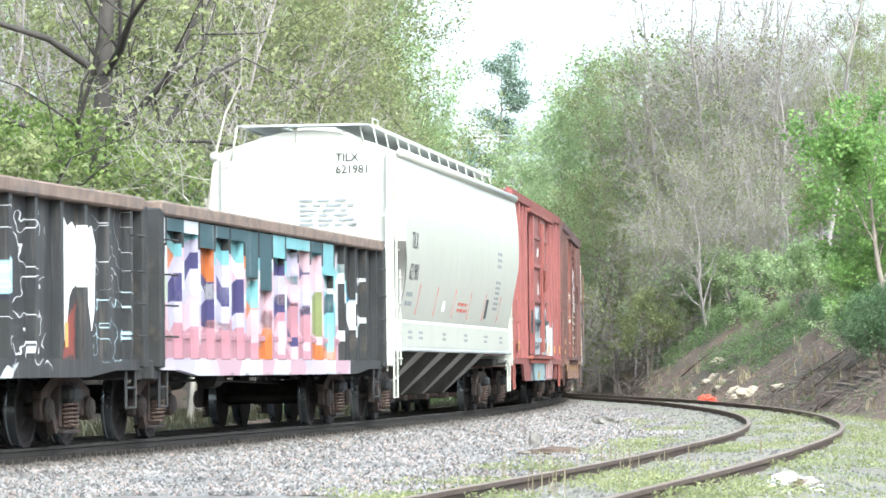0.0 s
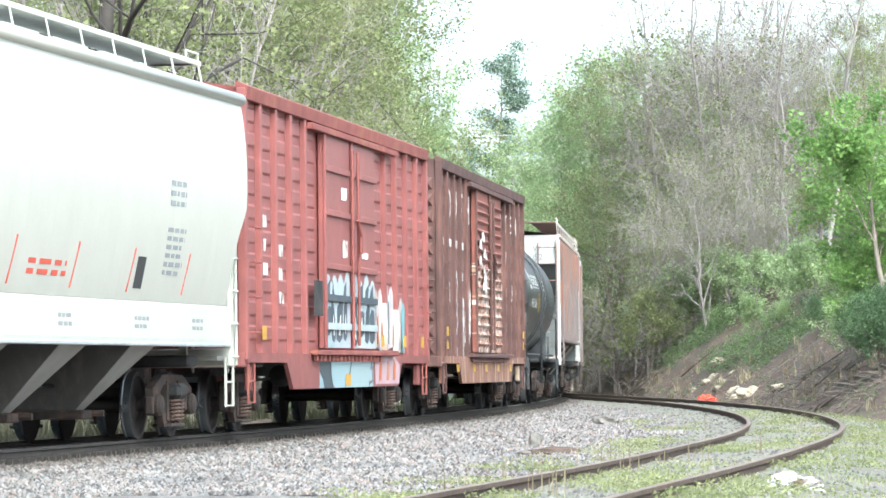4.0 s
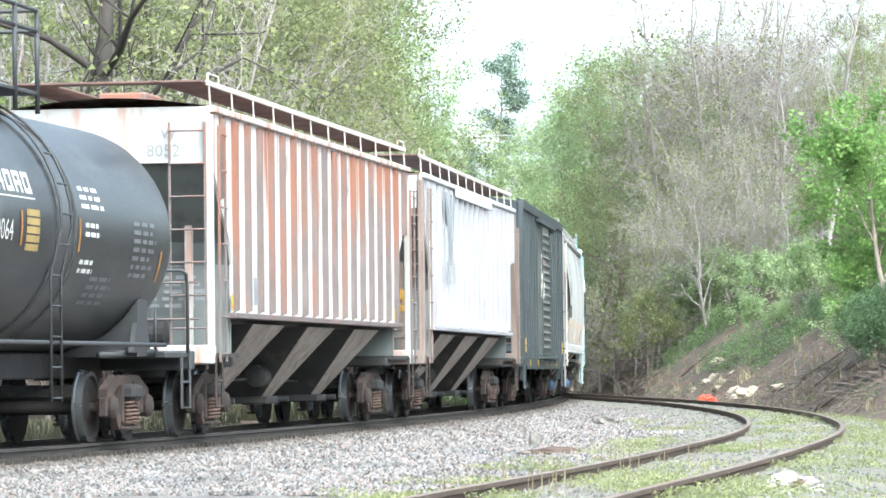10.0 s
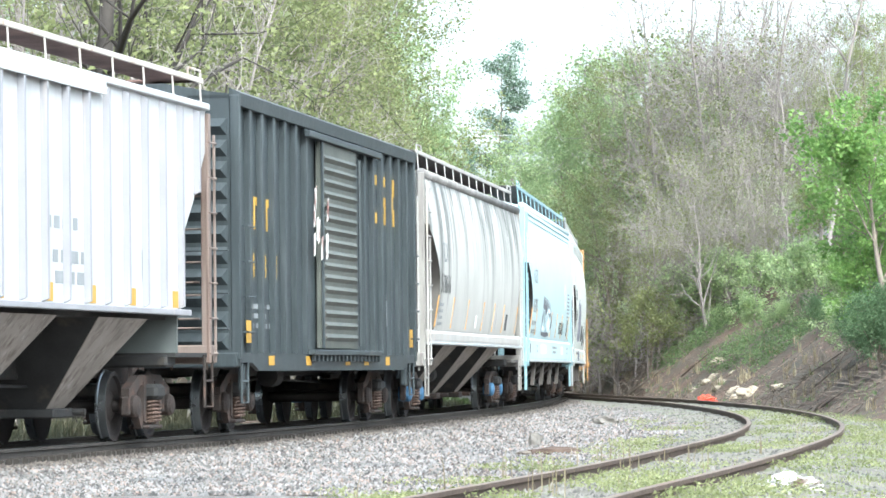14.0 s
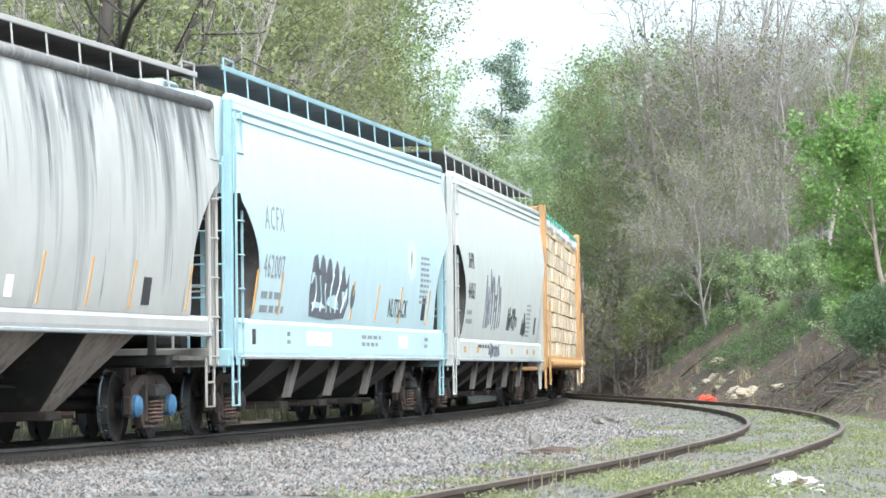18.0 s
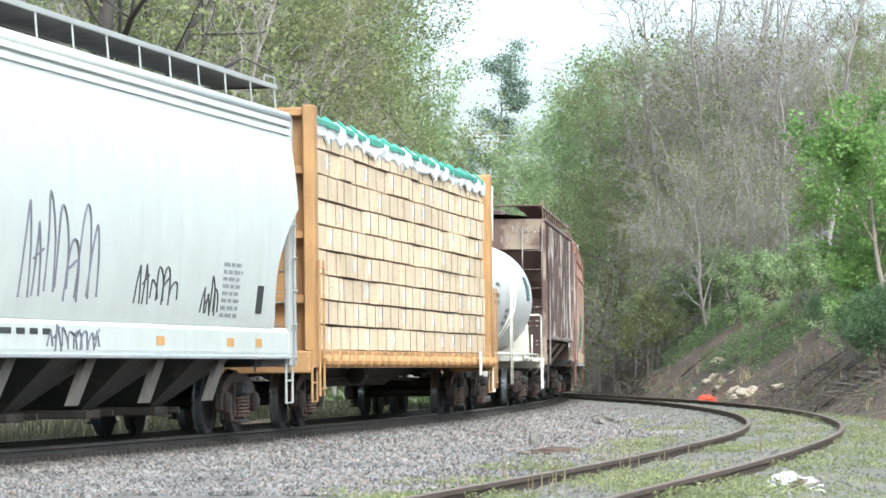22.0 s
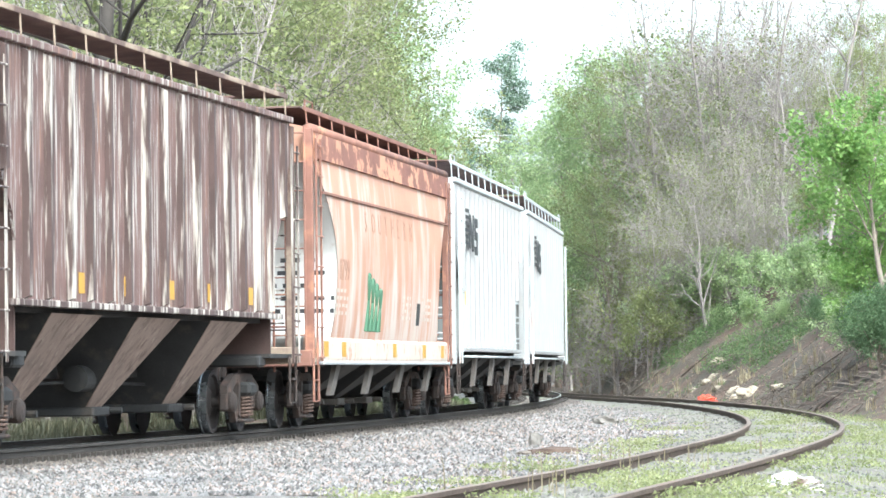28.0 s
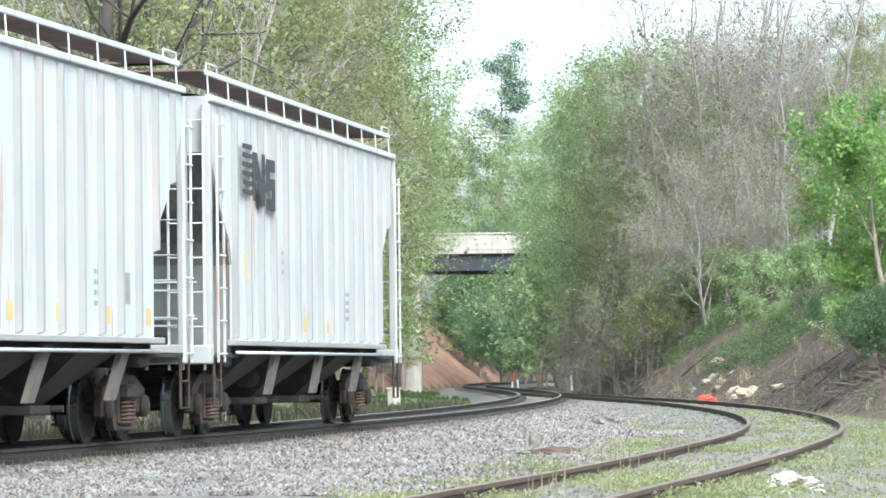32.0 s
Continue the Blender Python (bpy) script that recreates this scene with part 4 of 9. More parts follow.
def ladder(car, x, z0, z1, material, y=-1.6, width=0.42, rungs=None, along=True, name="ladder"):
    """Two stiles and rungs; along the car, or across its end."""
    s = Shape()
    ends = [(x - width / 2, y), (x + width / 2, y)] if along else [(x, y - width / 2), (x, y + width / 2)]
    for a, b in ends:
        s.box(a - 0.017, a + 0.017, b - 0.017, b + 0.017, z0, z1, 0.005)
    n = rungs or max(2, int((z1 - z0) / 0.42))
    for i in range(n):
        z = z0 + 0.12 + (z1 - z0 - 0.24) * i / max(1, n - 1)
        off = (0, -0.03) if along else (-0.03, 0)
        s.tube([(ends[0][0] + off[0], ends[0][1] + off[1], z), (ends[1][0] + off[0], ends[1][1] + off[1], z)], 0.014, 5)
    return part(name, s, material, car)


def grab_irons(car, x, zs, material, y=-1.56, width=0.5):
    for z in zs:
        part("grab_iron", Shape().tube([(x - width / 2, y, z), (x - width / 2, y - 0.08, z), (x + width / 2, y - 0.08, z), (x + width / 2, y, z)], 0.014, 5), material, car)


def lettering(car, text, x, z, size, material, y=-1.62, end=False, name="lettering", stretch=1.0, gap=1.0):
    """Raised words on the side, or on the head end."""
    cu = bpy.data.curves.new("words", "FONT")
    cu.body, cu.size, cu.extrude, cu.space_character = text, size, 0.0015, gap
    cu.align_x = "LEFT"
    cu.resolution_u = 2
    tmp = bpy.data.objects.new("words", cu)
    me = bpy.data.meshes.new_from_object(tmp)
    bpy.data.objects.remove(tmp)
    me.name = "lettering"
    me.materials.clear()
    me.materials.append(material)
    me.transform(Matrix.Diagonal((stretch, 1, 1, 1)))
    me.transform(pose(x, y, z, 90, 0, -90 if end else 0))
    return part(name, me, material, car)


def bars(car, x, z, w, rows, pitch, material, y=-1.62, seed=1, end=False, name="lettering"):
    """Lines of small writing as plain bars."""
    rr = random.Random(seed)
    s = Shape()
    for i in range(rows):
        a, zz = 0.0, z - i * pitch
        lim = w * rr.uniform(0.7, 1.0)
        while a < lim:
            b = min(lim, a + rr.uniform(0.25, 0.6) * w * 0.5)
            if end:
                s.box(x - 0.0015, x + 0.0015, y - b, y - a, zz, zz + pitch * 0.5)
            else:
                s.box(x + a, x + b, y - 0.0015, y + 0.0015, zz, zz + pitch * 0.5)
            a = b + 0.08 * w
    return part(name, s, material, car)


def plate(car, name, x0, x1, z0, z1, material, y=-1.62, label=""):
    return part(name, Shape().box(x0, x1, y - 0.002, y + 0.002, z0, z1), material, car, label)


def couplers(car, half, material=None):
    for k in (-1, 1):
        s = Shape().box(k * (half - 0.35) - 0.45, k * (half - 0.35) + 0.45, -0.09, 0.09, 0.76, 0.96, 0.02)
        s.prism([(k * (half + 0.10), 0.70), (k * (half + 0.42), 0.70), (k * (half + 0.42), 1.02), (k * (half + 0.10), 1.02)], -0.16, 0.05)
        s.box(min(k * (half + 0.40), k * (half + 0.62)), max(k * (half + 0.40), k * (half + 0.62)), -0.14, -0.03, 0.74, 1.0, 0.03)
        part("coupler", s, M_TRUCK, car)
        part("air_hose", Shape().tube([(k * (half - 0.05), -0.35, 0.80), (k * (half + 0.15), -0.36, 0.62), (k * (half + 0.35), -0.3, 0.42), (k * (half + 0.5), -0.22, 0.40)], 0.025, 6), M_HOSE, car, smooth=True)


def underframe(car, half, bolster, material):
    """Centre sill, bolsters, brake gear and end sills."""
    s = Shape().box(-half, half, -0.22, 0.22, 0.82, 1.10, 0.02)
    part("centre_sill", s, material, car)
    for k in (-1, 1):
        part("body_bolster", Shape().box(k * bolster - 0.25, k * bolster + 0.25, -1.35, 1.35, 0.96, 1.12, 0.03), material, car)
    part("brake_cylinder", Shape().lathe([(-0.3, 0.08), (-0.28, 0.17), (0.25, 0.17), (0.3, 0.05)], 16, "x", (-0.8, -0.55, 0.82)), material, car, smooth=False)
    part("air_reservoir", Shape().lathe([(-0.6, 0.1), (-0.52, 0.2), (0.52, 0.2), (0.6, 0.1)], 16, "x", (1.2, 0.55, 0.82)), material, car)
    rod(car, "brake_rod", [(-bolster + 0.8, -0.3, 0.72), (-0.6, -0.4, 0.78), (bolster - 0.8, -0.25, 0.70)], 0.022, material)


def sill_step(car, x, material, z1=1.1, z0=0.42, y=-1.5):
    part("sill_step", Shape().tube([(x - 0.22, y, z1), (x - 0.22, y, z0), (x + 0.22, y, z0), (x + 0.22, y, z1)], 0.022, 5).tube([(x - 0.22, y, (z0 + z1) / 2), (x + 0.22, y, (z0 + z1) / 2)], 0.018, 5), material, car)


def math_node(n, l, op, a, b):
    m = n.new("ShaderNodeMath")
    m.operation = op
    for sock, v in zip(m.inputs, (a, b)):
        if isinstance(v, (int, float)):
            sock.default_value = v
        else:
            l.new(v, sock)
    return m.outputs[0]


def graffiti(name, base, palette, x0, x1, z0, z1, cell=1.3, rough=0.5, stretch=(0.4, 1.2), line=0.03, layers=(), warp=0.5, seed=0.0, soft=0.25, order=0.0, ink=(0.02, 0.02, 0.03), patches=(), scribbles=()):
    """Sprayed colours over a painted base: warped fields with outlines on one stretch of a side, then patches (colour, x0, x1, z0, z1) and
    scribbled lines (colour, x0, x1, z0, z1, scale, width). order sorts the palette from the foot of the side to its top."""
    m, n, l = nodes_of(name)
    b = n["Principled BSDF"]
    co = n.new("ShaderNodeTexCoord").outputs["Object"]
    pos = n.new("ShaderNodeSeparateXYZ")
    l.new(co, pos.inputs[0])
    mp = n.new("ShaderNodeMapping")
    mp.inputs["Location"].default_value = (seed, 0, seed)
    mp.inputs["Scale"].default_value = (stretch[0], 0.0, stretch[1])
    l.new(co, mp.inputs["Vector"])
    nz = n.new("ShaderNodeTexNoise")
    nz.inputs["Scale"].default_value, nz.inputs["Detail"].default_value = 1.5, 2.0
    even = n.new("ShaderNodeMapping")
    even.inputs["Scale"].default_value = (0.8, 0.0, 1.0)
    l.new(co, even.inputs["Vector"])
    l.new(even.outputs[0], nz.inputs["Vector"])
    shift = n.new("ShaderNodeVectorMath")
    shift.operation = "MULTIPLY_ADD"
    l.new(nz.outputs["Color"], shift.inputs[0])
    shift.inputs[1].default_value = (warp, 0.0, warp)
    l.new(mp.outputs[0], shift.inputs[2])
    vor, edge = n.new("ShaderNodeTexVoronoi"), n.new("ShaderNodeTexVoronoi")
    edge.feature = "DISTANCE_TO_EDGE"
    for v in (vor, edge):
        v.inputs["Scale"].default_value = cell
        l.new(shift.outputs[0], v.inputs["Vector"])
    sep = n.new("ShaderNodeSeparateColor")
    l.new(vor.outputs["Color"], sep.inputs[0])
    pick = sep.outputs[0]
    if order:
        rise = ramp(n, l, pos.outputs[2], z0, z1)
        pick = math_node(n, l, "ADD", math_node(n, l, "MULTIPLY", pick, 1 - order), math_node(n, l, "MULTIPLY", rise, order))
    cr = n.new("ShaderNodeValToRGB")
    cr.color_ramp.interpolation = "CONSTANT"
    els = cr.color_ramp.elements
    while len(els) < len(palette):
        els.new(0.5)
    for i, c in enumerate(palette):
        els[i].position, els[i].color = i / len(palette), (*c, 1)
    l.new(pick, cr.inputs[0])
    col = cr.outputs[0]
    if line > 0:
        col = mixed(n, l, ramp(n, l, edge.outputs["Distance"], line * 0.4, line), ink, col)
    paint = tex(n, l, co, 3.0)
    bc = mixed(n, l, ramp(n, l, paint, 0.3, 0.7), tuple(c * 0.75 for c in base), base)
    for lc, lo, hi, sc, st in layers:
        bc = mixed(n, l, ramp(n, l, tex(n, l, co, sc, st), lo, hi), bc, lc)
    ragged = tex(n, l, co, 2.4, (0.8, 0.0, 0.6), detail=3.0)

    def zone(xa, xb, za, zb, spread):
        masks = []
        for out, a, c in ((0, xa, xb), (2, za, zb)):
            away = math_node(n, l, "ABSOLUTE", math_node(n, l, "SUBTRACT", pos.outputs[out], (a + c) / 2), 0.0)
            w = math_node(n, l, "ADD", math_node(n, l, "MULTIPLY", ragged, spread * 4), away)
            hw = (c - a) / 2 + spread * 2
            masks.append(ramp(n, l, w, hw + 0.03, hw - 0.03))
        return math_node(n, l, "MULTIPLY", masks[0], masks[1])

    out = mixed(n, l, zone(x0, x1, z0, z1, soft), bc, col)
    for c, xa, xb, za, zb in patches:
        out = mixed(n, l, zone(xa, xb, za, zb, min(soft, (xb - xa) * 0.3, (zb - za) * 0.3)), out, c)
    for i, (c, xa, xb, za, zb, sc, width) in enumerate(scribbles):
        f = tex(n, l, co, sc, (0.6, 0.0, 1.0), detail=1.4)
        thin = ramp(n, l, math_node(n, l, "ABSOLUTE", math_node(n, l, "SUBTRACT", f, 0.5 + 0.013 * i), 0.0), width * 1.6, width * 0.7)
        out = mixed(n, l, math_node(n, l, "MULTIPLY", thin, zone(xa, xb, za, zb, 0.1)), out, c)
    l.new(out, b.inputs["Base Color"])
    b.inputs["Roughness"].default_value = rough
    return m


def freight_car(name, label, a, b):
    root = tagged(new(name), label, "freight car", "cars of the freight train")
    things.append((root, (a + b) / 2))
    return root, (b - a) / 2


things = []


# ---- gondola ----
def gondola(label, a, b, side_mat, post_mat, chord, posts, first):
    car, H = freight_car("gondola", label, a, b)
    for k in (-1, 1):
        part("side_sheet", Shape().box(-H, H, k * 1.40 - 0.03, k * 1.40 + 0.03, 0.98, 2.95), side_mat, car)
        s = Shape().prism([(-H, 0.92), (-H + 1.2, 0.92), (-H + 2.4, 0.84), (H - 2.4, 0.84), (H - 1.2, 0.92), (H, 0.92), (H, 1.06), (-H, 1.06)], k * 1.49 - 0.05, k * 1.49 + 0.05)
        part("side_sill", s, side_mat, car)
        part("top_chord", Shape().box(-H - 0.02, H + 0.02, k * 1.47 - 0.13, k * 1.47 + 0.13, 2.92, 3.10, 0.025), chord, car, "rust-brown steel top chord")
        post = Shape().slab([(k * 1.43, 1.0), (k * 1.43, 2.93), (k * 1.545, 2.93), (k * 1.545, 1.25), (k * 1.52, 1.0)], -0.06, 0.06).mesh("side_post")
        fix_normals(post)
        for i in range(posts):
            x = -H + first + (2 * H - 2 * first) * i / (posts - 1)
            # the post's own mesh is set in the car's space, so that the sprayed colours run on across it
            pm = post.copy()
            pm.transform(Matrix.Translation((x, 0, 0)))
            part("side_post", pm, post_mat, car)
    part("floor", Shape().box(-H, H, -1.4, 1.4, 1.05, 1.15), M_TRUCK, car)
    for k in (-1, 1):
        e = Shape().box(k * H - 0.03, k * H + 0.03, -1.46, 1.46, 1.0, 3.0)
        part("end_sheet", e, M_BLACK, car)
        for z in (1.25, 1.62, 1.99, 2.36, 2.73):
            part("end_rib", Shape().loft([[(k * (H + 0.02), -1.4, z - 0.13), (k * (H + 0.12), -1.35, z), (k * (H + 0.02), -1.4, z + 0.13)], [(k * (H + 0.02), 1.4, z - 0.13), (k * (H + 0.12), 1.35, z), (k * (H + 0.02), 1.4, z + 0.13)]], True, True), M_BLACK, car)
        part("end_post", Shape().box(k * H - 0.10, k * H + 0.14, -1.60, -1.40, 0.95, 3.0, 0.02), M_BLACK, car)
        part("end_sill", Shape().box(k * H - 0.12, k * H + 0.18, -1.5, 1.5, 0.80, 1.05, 0.02), M_BLACK, car)
        grab_irons(car, k * (H - 0.42), (1.35, 1.75, 2.15, 2.6), M_BLACK, -1.58, 0.42)
        sill_step(car, k * (H - 0.4), M_BLACK, 0.95, 0.45)
    underframe(car, H, H - 1.75, M_BLACK)
    couplers(car, H)
    truck(car, -H + 1.75)
    truck(car, H - 1.75)
    return car, H


SPRAY = {"t": (0.022, 0.058, 0.07), "c": (0.15, 0.32, 0.34), "o": (0.38, 0.11, 0.03), "l": (0.33, 0.30, 0.38), "v": (0.042, 0.036, 0.105), "p": (0.31, 0.155, 0.185),
         "q": (0.42, 0.29, 0.32), "w": (0.46, 0.46, 0.46), "g": (0.16, 0.18, 0.075), "b": (0.03, 0.17, 0.27), "y": (0.37, 0.39, 0.32)}
SPRAY = {key: surface("spray_" + word, SPRAY[key], 0.14, 2.5, 0.5, layers=[(tuple(0.6 * v + 0.16 for v in SPRAY[key]), 0.56, 0.72, 1.6, (1.0, 1.0, 0.5)), (tuple(0.6 * v for v in SPRAY[key]), 0.60, 0.74, 4.0, (2.0, 2.0, 0.3))], bump=0.03)
         for key, word in zip("tcolvpqwgby", ("teal", "cyan", "orange", "lavender", "violet", "pink", "pale_pink", "white", "olive", "blue", "cream"))}


def sprayed_bays(car, H, posts, first, bays, ribs, z0=1.07, z1=2.90):
    """Bands of sprayed colour down each bay and round each post; one letter of the word for each band, from the top chord down."""
    rr = random.Random(31)
    xs = [-H + 0.05] + [-H + first + (2 * H - 2 * first) * i / (posts - 1) for i in range(posts)]
    for words, face in ((bays, "sheet"), (bays, "return"), (ribs, "front")):
        for i, word in enumerate(words):
            post = xs[i + 1]
            a, b = (post - 0.062, post + 0.062) if face == "front" else (xs[i] + (0.06 if i else 0.0), post - 0.06)
            n, start, skew = len(word), 0, 0.0
            rr.seed(i * 7 + 3)
            for j in range(1, n + 1):
                if j < n and word[j] == word[start]:
                    continue
                za, zb = z1 - (z1 - z0) * start / n, z1 - (z1 - z0) * j / n
                tilt = 0.0 if j == n or face == "front" else rr.choice((-1, 1)) * rr.uniform(0.08, 0.24)
                bow = rr.uniform(-0.06, 0.06) if j < n else 0.0
                key = word[start]
                if key != "k" and face == "sheet":
                    cut = [(a + (b - a) * t, zb + tilt * (2 * t - 1) + bow * math.sin(math.pi * t) + 0.012) for t in (0.0, 0.25, 0.5, 0.75, 1.0)]
                    part("graffiti_band", Shape().prism(cut + [(x, z - 0.012) for x, z in last_cut[::-1]] if start else cut + [(b, za), (a, za)], -1.436, -1.428), SPRAY[key], car)
                elif key != "k" and face == "return" and start >= 1:
                    part("graffiti_band", Shape().box(post - 0.064, post - 0.060, -1.542, -1.436, zb + tilt, za + skew), SPRAY[key], car)
                elif key != "k":
                    part("graffiti_band", Shape().box(a, b, -1.549, -1.543, zb, za), SPRAY[key], car)
                last_cut = [(a + (b - a) * t, zb + tilt * (2 * t - 1) + bow * math.sin(math.pi * t) + 0.012) for t in (0.0, 0.25, 0.5, 0.75, 1.0)]
                start, skew = j, tilt


def spray(car, outline, material, y, label=""):
    """One sprayed field with a hard edge, lying on a side."""
    return part("graffiti_tag", Shape().prism(outline, y - 0.002, y + 0.002), material, car, label)


def spikes(x0, x1, z0, z1, n, seed, deep=0.35, drip=0.0):
    """Outline of a sprayed word: flames along the top, drips along the foot."""
    rr = random.Random(seed)
    w = (x1 - x0) / n
    top = []
    for i in range(n):
        h, lean = rr.uniform(0.55, 1.0), rr.uniform(-0.2, 0.2)
        for u in (0.08, 0.25, 0.42, 0.58, 0.75, 0.92):
            rise = math.sin(math.pi * u) ** 0.7 * h
            top.append((x0 + w * (i + u + lean * rise * 0.4), z1 - (z1 - z0) * deep * (1 - rise)))
    low = [(x1 - w * (i + 0.5), z0 - drip * rr.random()) for i in range(n)]
    return [(x0, z0)] + [(x0, z1 - (z1 - z0) * deep)] + top + [(x1, z0)] + (low if drip else [])


M_GRAF_B = graffiti("bright_sprayed_letters", (0.035, 0.035, 0.037), [(0.42, 0.36, 0.40), (0.46, 0.44, 0.46), (0.40, 0.26, 0.30), (0.38, 0.34, 0.42)], -8.3, 5.4, 0.8, 2.78, cell=1.1, stretch=(0.6, 0.9), line=0.0, warp=0.6, soft=0.1)
M_GRAF_A = graffiti("white_sprayed_letters", (0.03, 0.03, 0.032), [(0.03, 0.03, 0.032), (0.50, 0.52, 0.54), (0.03, 0.03, 0.032), (0.30, 0.46, 0.50), (0.03, 0.03, 0.03), (0.03, 0.03, 0.032)], 0.5, 3.4, 0.9, 2.2, cell=1.1, line=0.02, warp=0.7, seed=4.0, soft=0.3,
                    layers=[((0.10, 0.085, 0.075), 0.5, 0.8, 4.0, S_RUST)],
                    patches=[((0.20, 0.05, 0.04), 5.4, 6.0, 1.05, 1.6)],
                    scribbles=[((0.55, 0.55, 0.56), -8.5, 4.8, 0.95, 2.85, 2.6, 0.006), ((0.38, 0.50, 0.55), 6.9, 8.2, 1.0, 1.9, 3.4, 0.006), ((0.55, 0.55, 0.56), 6.8, 8.3, 1.9, 2.85, 3.4, 0.005)])
M_CHORD = surface("rusted_top_chord", (0.17, 0.12, 0.095), 0.3, 3.0, 0.85, 0.1, bump=0.4, layers=[((0.10, 0.085, 0.08), 0.5, 0.7, 4.0, (1, 1, 1))])
M_GRAF_WHITE = surface("bright_white_spray", (0.74, 0.73, 0.72), 0.06, 2.0, 0.45, layers=[((0.60, 0.55, 0.55), 0.58, 0.75, 2.0, (1, 1, 1))], bump=0.0)
gon_a, H = gondola("black steel gondola with white spray-painted graffiti on ribbed sides", -28.7, -11.3, M_GRAF_A, M_GRAF_A, M_CHORD, 17, 0.45)
G = [(5.23, 1.75), (5.23, 2.55), (5.36, 2.72), (5.45, 2.62), (5.6, 2.74), (5.75, 2.64), (5.95, 2.70), (6.11, 2.62), (6.11, 1.95), (5.95, 1.9), (5.82, 1.8), (5.66, 1.35), (5.46, 1.1), (5.32, 1.4)]
spray(gon_a, G, M_GRAF_WHITE, -1.434, "bright white sprayed blob with red rim")
spray(gon_a, [(6.26, 1.98), (6.26, 2.66), (6.4, 2.7), (6.6, 2.62), (6.8, 2.68), (6.98, 2.45), (6.9, 1.6), (6.78, 1.4), (6.66, 1.7), (6.5, 2.02)], M_GRAF_WHITE, -1.434)
spray(gon_a, [(7.3, 2.2), (7.32, 2.6), (7.42, 2.66), (7.5, 2.5), (7.52, 2.1), (7.4, 2.0)], M_GRAF_WHITE, -1.434)
part("graffiti_tag", Shape().box(6.124, 6.251, -1.549, -1.44, 1.92, 2.66), M_GRAF_WHITE, gon_a)
spray(gon_a, [(7.25, 1.4), (7.55, 1.38), (7.58, 1.65), (7.3, 1.68)], SPRAY["o"], -1.434, "orange sprayed square")
spray(gon_a, spikes(-1.0, 0.0, 1.1, 2.2, 2, 5, 0.3), SPRAY["c"], -1.434, "pale blue sprayed letter")
spray(gon_a, spikes(1.2, 2.1, 1.1, 2.0, 2, 6, 0.3), SPRAY["w"], -1.434)
plate(gon_a, "reflector", H - 3.1, H - 2.98, 1.2, 1.5, M_AMBER, -1.445)
gon_b, H = gondola("black steel gondola with pink, teal and violet graffiti across its ribs", -10.45, 6.3, M_GRAF_B, M_BLACK, M_CHORD, 17, 0.45)
sprayed_bays(gon_b, H, 17, 0.45, ["wwccyycoqqq", "tcoolvvllpp", "wclvvllqqpp", "ttoovwlvqpp", "tcllvvllqpp", "tcwqqvvvlpp", "ttttwcooqpp", "tttttwqpqoo", "ccvvlqvvpqp", "cwlcqvvpvqp", "cqvvqlvpqpp", "tcqqqlggqoo", "cccwcctccoo", "kkwcwkkkwkk", "kkkkbbwkkkk", "kkwwkkwwkkk"],
             ["kkwwyyqqpp", "tkqwwlqqpp", "kklwwwlqqp", "kkclqwlqpp", "kkqqwwlppp", "tkoqqwqlpp", "kkcwqqlqpo", "kkwqqlqqpp", "ktcqwwlqqp", "ckqqwqlqpp", "kkqqlwqqpp", "kkcqqqyqpo", "kkccwcccpo", "kkkcwkkkkk", "kkkkwkkwkk"])
for i in range(13):
    part("stake_pocket", Shape().box(-7.5 + i * 1.0, -7.18 + i * 1.0, -1.47, -1.43, 1.33, 1.41, 0.01), SPRAY["p"], gon_b)
for x, z, w in ((-8.05, 2.62, 0.22), (-8.05, 2.3, 0.22), (-8.02, 1.9, 0.18)):
    scrawl_at = Shape()
    for i in range(3):
        scrawl_at.tube([(x + 0.07 * i, -1.442, z), (x + 0.07 * i + 0.03, -1.442, z + 0.16), (x + 0.07 * i + 0.06, -1.442, z + 0.02)], 0.012, 4)
    part("graffiti_tag", scrawl_at, M_INK, gon_b, "small black sprayed letters")
lettering(gon_b, "9", -H - 0.13, 2.15, 0.3, M_WHITE, -1.0, True)
plate(gon_b, "reflector", -7.6, -7.4, 1.35, 1.6, M_AMBER, -1.445)


